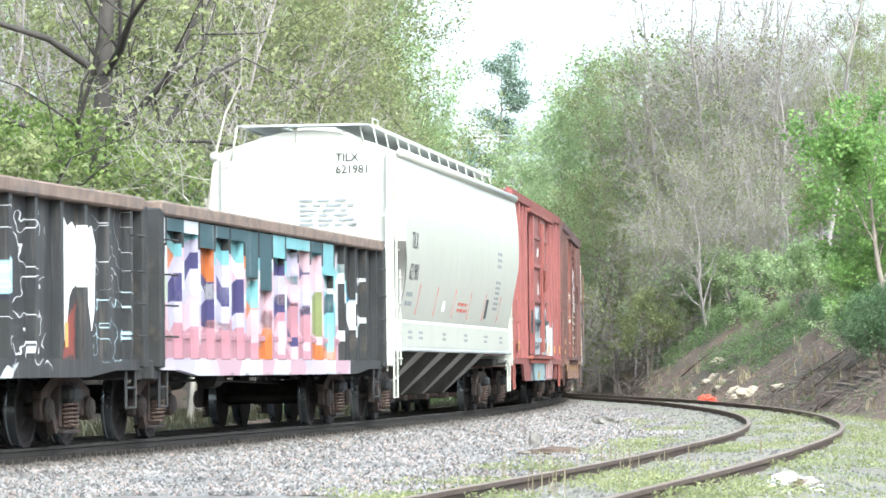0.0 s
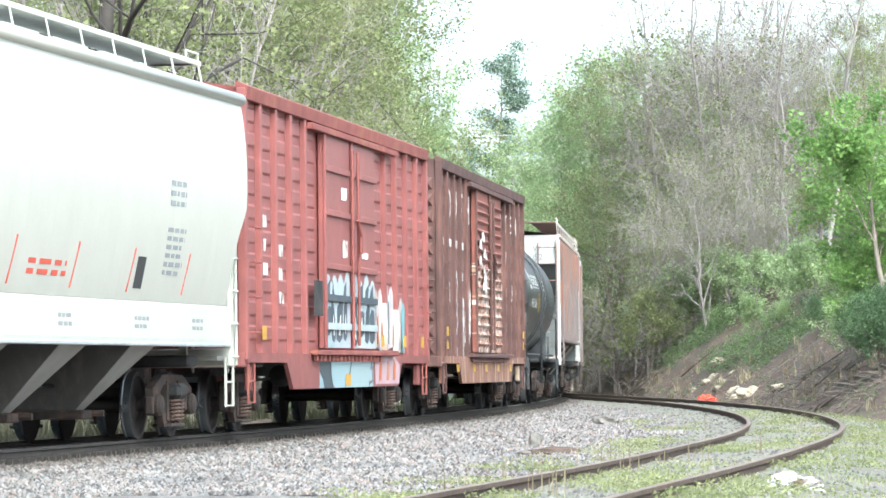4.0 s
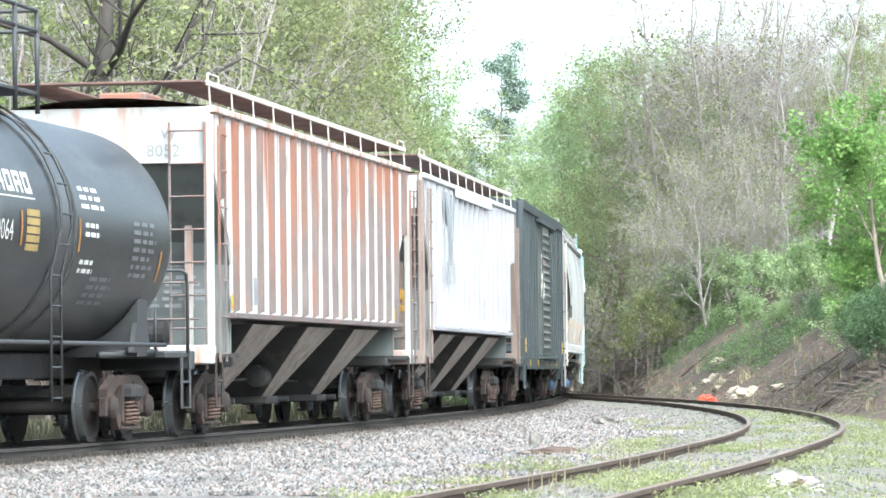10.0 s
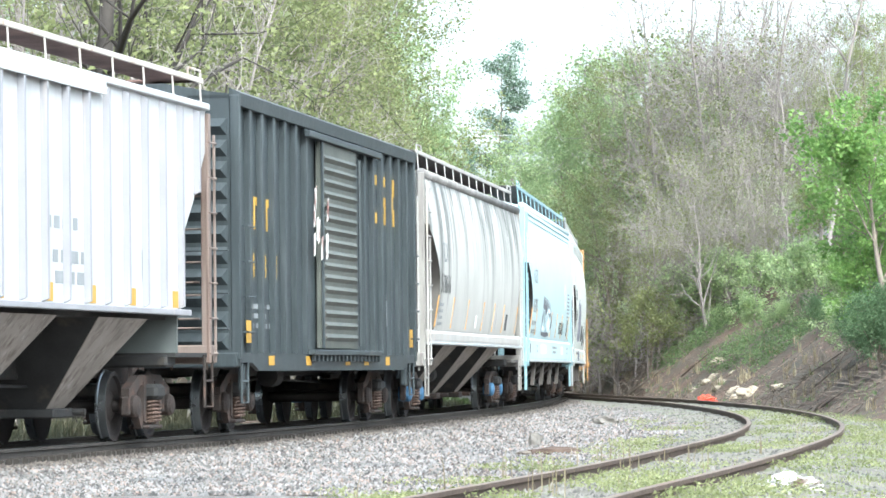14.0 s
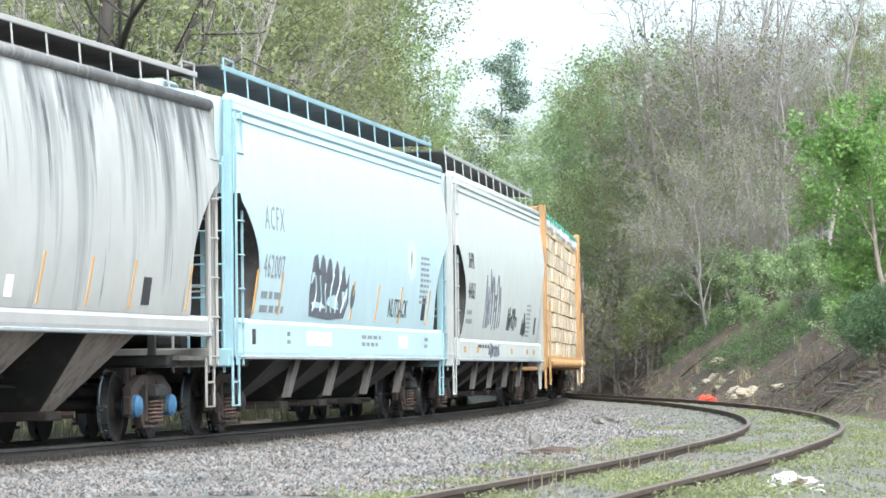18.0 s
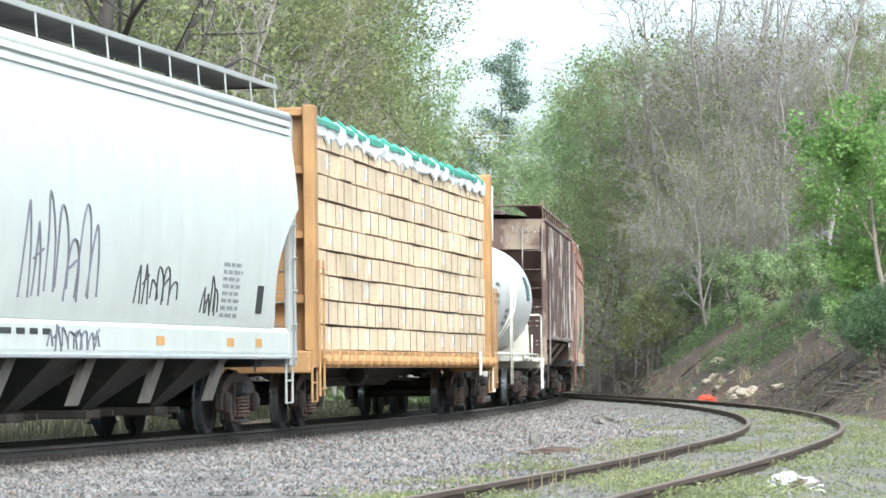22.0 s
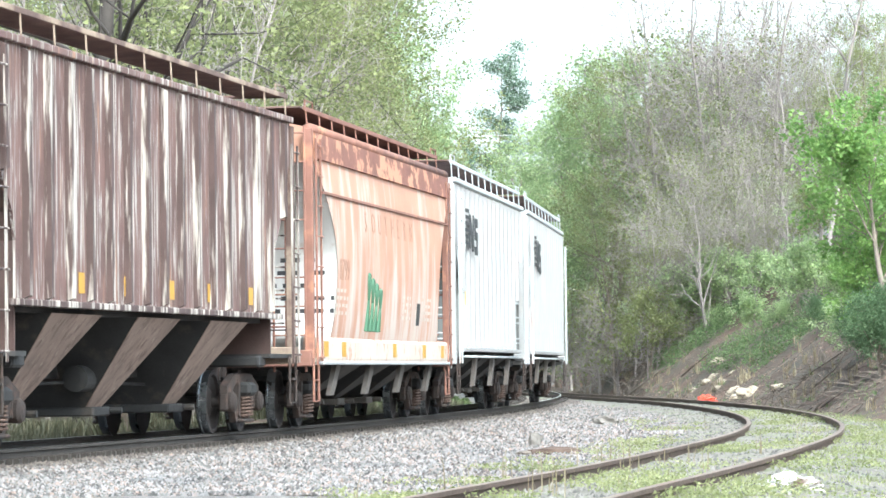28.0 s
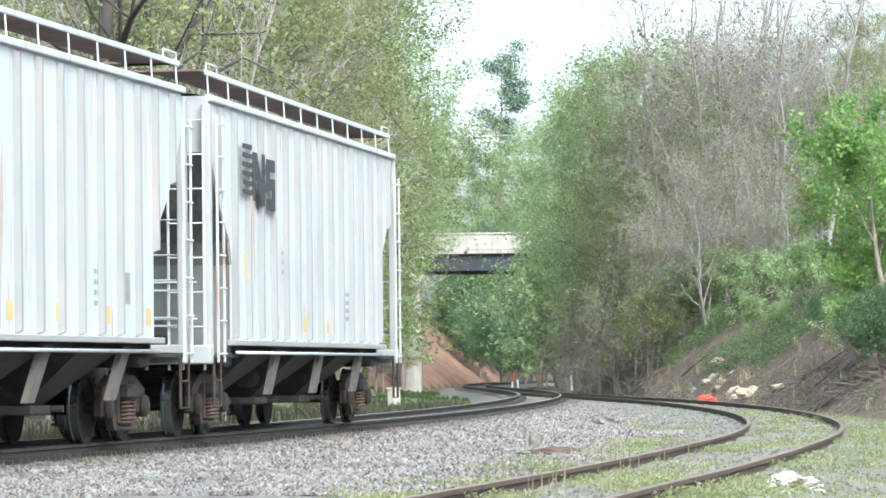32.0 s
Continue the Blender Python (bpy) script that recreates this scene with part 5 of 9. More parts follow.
# ---- covered hoppers ----
def hopper_bays(car, bays, x0, x1, ztop, zbot, material, gate, ywide=1.38, ynarrow=0.5, foot=0.35, share=0.56, sheet=None):
    """Discharge bays below the body that slope in on all sides, with dark sheets between them."""
    w = (x1 - x0) / bays
    # dark sheet colour stands in for shade between the bays, along with dirt
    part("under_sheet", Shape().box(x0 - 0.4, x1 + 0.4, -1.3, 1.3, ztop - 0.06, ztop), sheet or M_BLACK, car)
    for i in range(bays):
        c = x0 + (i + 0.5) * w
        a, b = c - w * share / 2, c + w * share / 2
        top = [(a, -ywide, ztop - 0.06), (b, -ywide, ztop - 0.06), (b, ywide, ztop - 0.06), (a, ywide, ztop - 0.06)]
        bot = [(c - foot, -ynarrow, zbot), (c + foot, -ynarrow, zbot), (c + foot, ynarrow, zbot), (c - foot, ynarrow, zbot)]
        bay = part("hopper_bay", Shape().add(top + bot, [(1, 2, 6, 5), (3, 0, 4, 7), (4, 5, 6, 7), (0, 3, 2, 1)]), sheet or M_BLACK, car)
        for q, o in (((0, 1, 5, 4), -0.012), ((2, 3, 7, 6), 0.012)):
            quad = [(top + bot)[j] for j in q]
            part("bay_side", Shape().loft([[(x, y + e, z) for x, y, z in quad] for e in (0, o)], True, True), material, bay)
        part("outlet_gate", Shape().box(c - foot - 0.06, c + foot + 0.06, -ynarrow - 0.12, ynarrow + 0.12, zbot - 0.12, zbot, 0.02).tube([(c + foot + 0.02, -ynarrow - 0.28, zbot - 0.05), (c + foot + 0.02, ynarrow + 0.28, zbot - 0.05)], 0.045, 8), gate, car)


def running_boards(car, H, z, y0, y1, board, rail, zr, n, splay=0.10, thick=0.016):
    """Roof walkways with their brackets along both sides and across the ends."""
    for k in (-1, 1):
        part("running_board", Shape().box(-H, H, min(k * y0, k * y1), max(k * y0, k * y1), z - 0.03, z, 0.006), board, car, "dark steel-grating running board")
        part("board_edge", Shape().box(-H, H, k * y1 - 0.02, k * y1 + 0.02, z - 0.05, z + 0.02, 0.006), rail, car)
        st = Shape().tube([(0, k * y1, z), (0, k * (y1 + splay), zr)], thick, 5).mesh("stanchion")
        st.materials.append(rail)
        for i in range(n):
            part("stanchion", st, rail, car, at=(-H + 0.15 + (2 * H - 0.3) * i / (n - 1), 0, 0))
        part("cross_board", Shape().box(k * H - 0.35, k * H + 0.05, -y1, y1, z - 0.03, z, 0.006), board, car)
        part("roof_grab", Shape().tube([(k * (H - 0.8), -y1, z), (k * (H - 0.8), -y1, z + 0.12), (k * (H - 0.1), -y1, z + 0.12), (k * (H - 0.1), -y1, z)], 0.015, 5), rail, car)


def hatches(car, H, z, material):
    n = 8
    for i in range(n):
        x = -H + 1.5 + (2 * H - 3.0) * i / (n - 1)
        part("roof_hatch", Shape().box(x - 0.5, x + 0.5, -0.35, 0.35, z, z + 0.16, 0.03), material, car)


def end_cage(car, H, mat, ladder_mat, ztop, zsill, zcut, inner, y=1.45, dark=None, step=None):
    """Corner posts, ladders, slope sheet supports and end platform at both ends."""
    for k in (-1, 1):
        part("end_sill", Shape().box(k * H - 0.14, k * H + 0.14, -1.5, 1.5, zsill - 0.12, zsill + 0.14, 0.02), mat, car)
        part("end_platform", Shape().box(min(k * H, k * (H - inner)), max(k * H, k * (H - inner)), -1.45, 1.45, zsill - 0.03, zsill + 0.03), dark or mat, car)
        for yy in (-1, 1):
            part("corner_post", Shape().box(k * (H - 0.06) - 0.07, k * (H - 0.06) + 0.07, yy * y - 0.06, yy * y + 0.06, zsill, ztop, 0.012), mat, car)
            part("slope_brace", Shape().box(k * (H - inner * 0.62) - 0.05, k * (H - inner * 0.62) + 0.05, yy * 0.9 - 0.05, yy * 0.9 + 0.05, zsill, zcut - 0.1), mat, car)
        ladder(car, k * (H - 0.32), zsill - 0.1, ztop - 0.15 if k < 0 else zcut + 0.4, ladder_mat, -1.56)
        ladder(car, k * (H + 0.03), zsill - 0.2, zcut + 0.6, ladder_mat, -1.15, 0.5, None, False)
        for z in (zsill + 0.5, zsill + 1.0):
            part("end_grab", Shape().tube([(k * (H + 0.06), -1.3, z), (k * (H + 0.06), 1.3, z)], 0.016, 5), ladder_mat, car)
        sill_step(car, k * (H - 0.3), step or mat, zsill, 0.42)
    part("brake_wheel", Shape().lathe([(-0.02, 0.27), (0.02, 0.27), (0.02, 0.23), (-0.02, 0.23)], 20, "x", (-H - 0.1, 0.6, zsill + 1.0)).box(-H - 0.11, -H - 0.09, 0.34, 0.86, zsill + 0.98, zsill + 1.02), dark or mat, car)
    part("brake_chamber", Shape().lathe([(-0.22, 0.06), (-0.16, 0.2), (0.16, 0.2), (0.22, 0.06)], 14, "y", (-H + 0.75, -0.5, zsill + 0.3)), dark or mat, car)


BOWED = []


def hug_sides():
    """Lay marks that were set out flat on to the bowed flanks."""
    for car, zs1, z_eave, bulge, wide in BOWED:
        for ob in car.children:
            if ob.name.split(".")[0] not in ("lettering", "reflector", "data_plate", "graffiti_tag", "tag_outline", "sticker", "emblem"):
                continue
            vs = ob.data.vertices
            if max(v.co.y for v in vs) > -1.5 or min(v.co.z for v in vs) < zs1:
                continue
            mid = sum(v.co.y for v in vs) / len(vs)
            for v in vs:
                u = (v.co.z - zs1) / (z_eave - zs1)
                flank = 1.50 + bulge * math.sin(math.pi * min(1, u * 1.02)) ** 0.8 + (wide - 0.05) * u
                v.co.y = -flank - 0.005 + (v.co.y - mid)
            ob.data.update()


def curved_hopper(label, a, b, body, under, sillmat, gate, z_eave=4.62, z_sill=(1.15, 1.72), cut=1.5, z_cut=3.35, bulge=0.16, bays=4, walk_mat=None, rail_mat=None, step_band=False, roof_mat=None, dark=None, walk_z=5.02, roof_rise=0.22, wide=0.0, sheet=None, foot=0.3, share=0.56, post_mat=None, caps=None, splay=0.03):
    """A covered hopper with bowed, smooth sides drawn in at its ends."""
    car, H = freight_car("covered_hopper", label, a, b)
    walk_edge = (1.12 if splay > 0.05 else 1.34, walk_mat or M_WALK, rail_mat or M_GALV)
    zs0, zs1 = z_sill
    BOWED.append((car, zs1, z_eave, bulge, wide))
    n = 30
    prof = []
    for i in range(n + 1):
        z = zs1 + (z_eave - zs1) * i / n
        u = i / n
        y = 1.50 + bulge * math.sin(math.pi * min(1, u * 1.02)) ** 0.8 + (wide - 0.05) * u
        bite = min(1.0, max(0.0, (z_cut - z) / (0.62 * (z_cut - zs1))))
        half = H - 0.12 - cut * math.sin(0.5 * math.pi * bite) ** 0.85 + 0.5 * max(0.0, zs1 + 0.45 - z)
        prof.append((y, z, half))
    nx = 25
    for k in (-1, 1):
        rings = [[(-half + 2 * half * j / (nx - 1), k * y, z) for j in range(nx)] for y, z, half in prof]
        part("side_sheet", Shape().loft(rings, False), body, car, smooth=True)
        part("side_sill", Shape().slab([(k * 1.30, zs0), (k * 1.53, zs0), (k * 1.55, zs0 + 0.05), (k * 1.55, zs1 - 0.06), (k * 1.48, zs1 + 0.01), (k * 1.30, zs1 + 0.01)], -H + 0.25, H - 0.25), sillmat, car)
        part("sill_lip", Shape().box(-H + 0.5, H - 0.5, k * 1.50 - 0.09, k * 1.50 + 0.09, zs0 - 0.05, zs0, 0.01), M_GALV if sillmat is not None else body, car)
        part("eave", Shape().tube([(-H + 0.1, k * (1.45 + wide), z_eave - 0.02), (H - 0.1, k * (1.45 + wide), z_eave - 0.02)], 0.085, 10), roof_mat or sillmat, car, smooth=True)
        if step_band:
            for j in range(3):
                part("roof_band", Shape().slab([(k * 1.40, z_eave - 0.30 + j * 0.13), (k * 1.53, z_eave - 0.28 + j * 0.13), (k * 1.52, z_eave - 0.20 + j * 0.13), (k * 1.40, z_eave - 0.18 + j * 0.13)], -H + 0.2, H - 0.2), body, car)
    # end walls: upright above, then the slope sheet that runs in under the body
    for k in (-1, 1):
        up = [p for p in prof if p[1] >= z_cut - 1e-6]
        rings = [[(k * half, -y + 2 * y * j / 8, z) for j in range(9)] for y, z, half in up]
        top = up[-1]
        rings += [[(k * (H - 0.12), -1.42 - wide + (2.84 + 2 * wide) * j / 8, z_eave + roof_rise * math.sin(math.pi * j / 8)) for j in range(9)]]
        part("end_sheet", Shape().loft(rings, False), body, car)
        y0, z0, h0 = up[0]
        inward = [[(k * half, -y + 0.01, z), (k * half, y - 0.01, z)] for y, z, half in prof[::-1] if z <= z0 + 1e-6]
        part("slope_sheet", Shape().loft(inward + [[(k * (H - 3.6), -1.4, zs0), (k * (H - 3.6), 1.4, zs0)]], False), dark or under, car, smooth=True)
    rings = [[(x, -1.45 - wide + (2.9 + 2 * wide) * j / 12, z_eave + roof_rise * math.sin(math.pi * j / 12)) for j in range(13)] for x in np.linspace(-H + 0.12, H - 0.12, 9)]
    part("roof", Shape().loft(rings, False), roof_mat or body, car, smooth=True)
    hatches(car, H, z_eave + roof_rise - 0.02, roof_mat or body)
    running_boards(car, H - 0.3, walk_z, 0.45, *walk_edge, z_eave + 0.02, 13, splay, 0.014)
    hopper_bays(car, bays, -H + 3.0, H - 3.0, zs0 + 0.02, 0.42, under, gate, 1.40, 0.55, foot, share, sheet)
    end_cage(car, H, post_mat or sillmat, rail_mat or sillmat, z_eave - 0.02, 1.08, z_cut, cut + 0.3, 1.46, dark)
    underframe(car, H, H - 1.75, M_BLACK)
    couplers(car, H)
    truck(car, -H + 1.75, caps)
    truck(car, H - 1.75, caps)
    return car, H


def ribbed_hopper(label, a, b, body, rib_mat, under, z_eave=4.55, z_low=1.68, ribs=17, bays=3, end_mat=None, gate=None, walk_mat=None, rail_mat=None, zbot=0.45, notch=1.35, bay_mat=None, recess=None, edge_mat=None, rib_half=0.042):
    """A covered hopper with upright ribs on flat sides, notched at its ends."""
    car, H = freight_car("covered_hopper", label, a, b)
    end_mat = end_mat or body
    for k in (-1, 1):
        out = [(-H + 0.1, z_eave), (H - 0.1, z_eave), (H - 0.1, z_eave - 0.6), (H - notch * 0.55, 3.15), (H - notch * 0.9, 2.72), (H - notch, 2.4), (H - notch, z_low), (-H + notch, z_low), (-H + notch, 2.4), (-H + notch * 0.9, 2.72), (-H + notch * 0.55, 3.15), (-H + 0.1, z_eave - 0.6)]
        part("side_sheet", Shape().prism(out, k * 1.42 - 0.02, k * 1.42 + 0.02), body, car)
        part("side_sill", Shape().box(-H + notch - 0.2, H - notch + 0.2, k * 1.47 - 0.07, k * 1.47 + 0.07, z_low - 0.06, z_low + 0.02, 0.01), rib_mat, car)
        part("top_plate", Shape().box(-H + 0.1, H - 0.1, k * 1.45 - 0.06, k * 1.45 + 0.06, z_eave - 0.06, z_eave + 0.03, 0.012), body, car)
        for i in range(ribs):
            x = -H + 0.75 + (2 * H - 1.5) * i / (ribs - 1)
            edge = H - abs(x)
            low = z_low if edge > notch else float(np.interp(edge, [0.1, notch * 0.55, notch * 0.9, notch], [z_eave - 0.6, 3.15, 2.72, 2.4]))
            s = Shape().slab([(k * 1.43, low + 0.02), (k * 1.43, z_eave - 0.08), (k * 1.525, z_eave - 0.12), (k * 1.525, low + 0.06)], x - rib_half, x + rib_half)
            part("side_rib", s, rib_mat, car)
    for k in (-1, 1):
        zt = z_eave - 0.75
        part("end_sheet", Shape().box(k * (H - 0.12) - 0.02, k * (H - 0.12) + 0.02, -1.4, 1.4, zt, z_eave + 0.02), end_mat, car)
        inward = [(H - 0.12, zt + 0.1), (H - notch * 0.55 - 0.02, 3.15), (H - notch * 0.9 - 0.02, 2.72), (H - notch - 0.02, 2.4)]
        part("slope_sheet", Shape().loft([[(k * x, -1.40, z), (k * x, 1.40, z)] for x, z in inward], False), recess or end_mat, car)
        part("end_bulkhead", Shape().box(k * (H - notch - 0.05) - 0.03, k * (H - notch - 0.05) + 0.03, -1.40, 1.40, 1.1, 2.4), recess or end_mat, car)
    rings = [[(x, -1.45 + 2.9 * j / 8, z_eave + 0.02 + 0.14 * math.sin(math.pi * j / 8)) for j in range(9)] for x in (-H + 0.1, H - 0.1)]
    part("roof", Shape().loft(rings, False), body, car)
    hatches(car, H, z_eave + 0.14, rib_mat)
    running_boards(car, H - 0.1, z_eave + 0.36, 0.72, 1.40, walk_mat or M_WALK_RUST, edge_mat or rail_mat or body, z_eave + 0.02, 12, 0.02, 0.013)
    bm = bay_mat or under
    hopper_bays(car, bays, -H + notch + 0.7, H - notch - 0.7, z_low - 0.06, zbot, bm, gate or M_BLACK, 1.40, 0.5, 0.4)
    end_cage(car, H, end_mat, rail_mat or body, z_eave - 0.1, 1.12, z_eave - 0.8, notch + 0.35, 1.43, M_BLACK, M_TRUCK)
    underframe(car, H, H - 1.75, M_BLACK)
    couplers(car, H)
    truck(car, -H + 1.75)
    truck(car, H - 1.75)
    return car, H


# ---- boxcar ----
def boxcar(label, a, b, body, post_mat, door_mat, sill_mat, roof_mat, z_eave=4.85, doors=((-2.5, 0.0), (0.0, 2.5)), posts=6, panels=9, ridged_door=False, iron=None, sill_drop=0.62, emboss=True, hung=5.0):
    car, H = freight_car("boxcar", label, a, b)
    iron = iron or post_mat
    d0, d1 = doors[0][0], doors[-1][1]
    for k in (-1, 1):
        part("side_sheet", Shape().box(-H, H, k * 1.42 - 0.02, k * 1.42 + 0.02, 1.12, z_eave), body, car)
        part("top_plate", Shape().slab([(k * 1.38, z_eave - 0.16), (k * 1.55, z_eave - 0.16), (k * 1.57, z_eave + 0.02), (k * 1.40, z_eave + 0.10)], -H, H), roof_mat, car)
        part("side_sill", Shape().prism([(-H, 1.02), (-hung - 0.5, 1.02), (-hung, sill_drop), (hung, sill_drop), (hung + 0.5, 1.02), (H, 1.02), (H, 1.16), (-H, 1.16)], k * 1.49 - 0.03, k * 1.49 + 0.03), sill_mat, car)
        for lo, hi in ((-H, d0 - 0.1), (d1 + 0.1, H)):
            for i in range(-1, posts):
                x = lo + (hi - lo) * (i + 1) / (posts + 1)
                if i >= 0:
                    part("side_post", Shape().box(x - 0.075, x + 0.075, min(k * 1.42, k * 1.53), max(k * 1.42, k * 1.53), 1.14, z_eave - 0.16, 0.012), post_mat, car)
                if emboss and k < 0:
                    x2 = x + (hi - lo) / (posts + 1)
                    for j in range(panels):
                        z = 1.45 + (z_eave - 0.35 - 1.45) * j / (panels - 1)
                        xa, xb = x + 0.12, min(x2 - 0.12, hi - 0.05)
                        if xb - xa > 0.3:
                            part("side_emboss", Shape().loft([[(xa, k * 1.43, z - 0.13), (xa + 0.05, k * 1.462, z - 0.08), (xa + 0.05, k * 1.462, z + 0.08), (xa, k * 1.43, z + 0.13)], [(xb, k * 1.43, z - 0.13), (xb - 0.05, k * 1.462, z - 0.08), (xb - 0.05, k * 1.462, z + 0.08), (xb, k * 1.43, z + 0.13)]], True, True), body, car)
        part("corner_post", Shape().box(-H - 0.02, -H + 0.16, min(k * 1.40, k * 1.54), max(k * 1.40, k * 1.54), 1.05, z_eave, 0.015), post_mat, car)
        part("corner_post", Shape().box(H - 0.16, H + 0.02, min(k * 1.40, k * 1.54), max(k * 1.40, k * 1.54), 1.05, z_eave, 0.015), post_mat, car)
        part("door_track", Shape().box(d0 - 1.2, d1 + 2.2, min(k * 1.52, k * 1.62), max(k * 1.52, k * 1.62), z_eave - 0.30, z_eave - 0.20, 0.01), roof_mat, car)
        part("door_sill", Shape().box(d0 - 1.0, d1 + 1.9, min(k * 1.50, k * 1.64), max(k * 1.50, k * 1.64), 1.14, 1.22, 0.01), roof_mat, car)
        for j in range(18 if k < 0 else 0):
            part("sill_bolt", Shape().box(d0 - 0.9 + j * 0.36, d0 - 0.78 + j * 0.36, -1.60, -1.54, 1.04, 1.14, 0.01), roof_mat, car)
        for xa, xb in doors:
            door = part("door", Shape().box(xa + 0.03, xb - 0.03, min(k * 1.46, k * 1.55), max(k * 1.46, k * 1.55), 1.24, z_eave - 0.30, 0.015), door_mat, car)
            part("door_edge", Shape().box(xa + 0.02, xa + 0.12, min(k * 1.55, k * 1.59), max(k * 1.55, k * 1.59), 1.24, z_eave - 0.3, 0.008), post_mat, door)
            if ridged_door:
                for j in range(16):
                    z = 1.42 + (z_eave - 0.55 - 1.42) * j / 15
                    part("door_ridge", Shape().loft([[(xa + 0.2, k * 1.55, z - 0.06), (xa + 0.25, k * 1.60, z), (xa + 0.2, k * 1.55, z + 0.06)], [(xb - 0.15, k * 1.55, z - 0.06), (xb - 0.2, k * 1.60, z), (xb - 0.15, k * 1.55, z + 0.06)]], True, True), door_mat, door)
            else:
                for z in (1.6, 2.05, 2.55, 3.4, 4.1):
                    part("door_rail", Shape().box(xa + 0.12, xb - 0.04, min(k * 1.55, k * 1.595), max(k * 1.55, k * 1.595), z - 0.05, z + 0.05, 0.01), door_mat, door)
            part("lock_bar", Shape().tube([(xb - 0.2 if xa < -0.1 else xa + 0.35, k * 1.63, 1.3), (xb - 0.2 if xa < -0.1 else xa + 0.35, k * 1.63, z_eave - 0.45)], 0.025, 6), iron, door)
            if xa >= -0.1:
                part("door_handle", Shape().tube([(xa + 0.1, k * 1.66, 3.35), (xa + 0.3, k * 1.68, 3.1), (xa + 0.3, k * 1.68, 2.8)], 0.03, 6), iron, door)
        grab_irons(car, -H + 0.42, (1.45, 1.95, 2.45, 2.95), iron, k * 1.53 if k < 0 else 1.6, 0.5)
        grab_irons(car, H - 0.42, (1.45, 1.95, 2.45, 2.95), iron, k * 1.53 if k < 0 else 1.6, 0.5)
    for k in (-1, 1):
        part("end_sheet", Shape().box(k * (H - 0.02) - 0.02, k * (H - 0.02) + 0.02, -1.42, 1.42, 1.1, z_eave), post_mat, car)
        for j in range(11):
            z = 1.32 + (z_eave - 0.45 - 1.32) * j / 10
            part("end_rib", Shape().loft([[(k * H, -1.36, z - 0.12), (k * (H + 0.10), -1.28, z), (k * H, -1.36, z + 0.12)], [(k * H, 1.36, z - 0.12), (k * (H + 0.10), 1.28, z), (k * H, 1.36, z + 0.12)]], True, True), post_mat, car)
        part("end_sill", Shape().box(k * H - 0.1, k * H + 0.16, -1.5, 1.5, 0.95, 1.16, 0.02), post_mat, car)
        for z in (1.5, 2.0, 2.6):
            part("end_grab", Shape().tube([(k * (H + 0.16), -1.40, z), (k * (H + 0.16), -0.5, z)], 0.016, 5), iron, car)
        sill_step(car, k * (H - 0.42), iron, 1.05, 0.45)
        part("jacking_plate", Shape().box(k * (H - 0.75) - 0.15, k * (H - 0.75) + 0.15, -1.46, -1.36, 0.62, 1.0, 0.02), sill_mat, car)
    part("roof", Shape().slab([(-1.5, z_eave), (0, z_eave + 0.22), (1.5, z_eave), (1.5, z_eave - 0.05), (-1.5, z_eave - 0.05)], -H, H), roof_mat, car)
    for i in range(13):
        x = -H + 0.3 + (2 * H - 0.6) * i / 12
        part("roof_seam", Shape().slab([(-1.48, z_eave + 0.0), (0, z_eave + 0.27), (1.48, z_eave + 0.0)], x - 0.03, x + 0.03), roof_mat, car)
    underframe(car, H, H - 1.9, M_BLACK)
    couplers(car, H)
    truck(car, -H + 1.9)
    truck(car, H - 1.9)
    return car, H


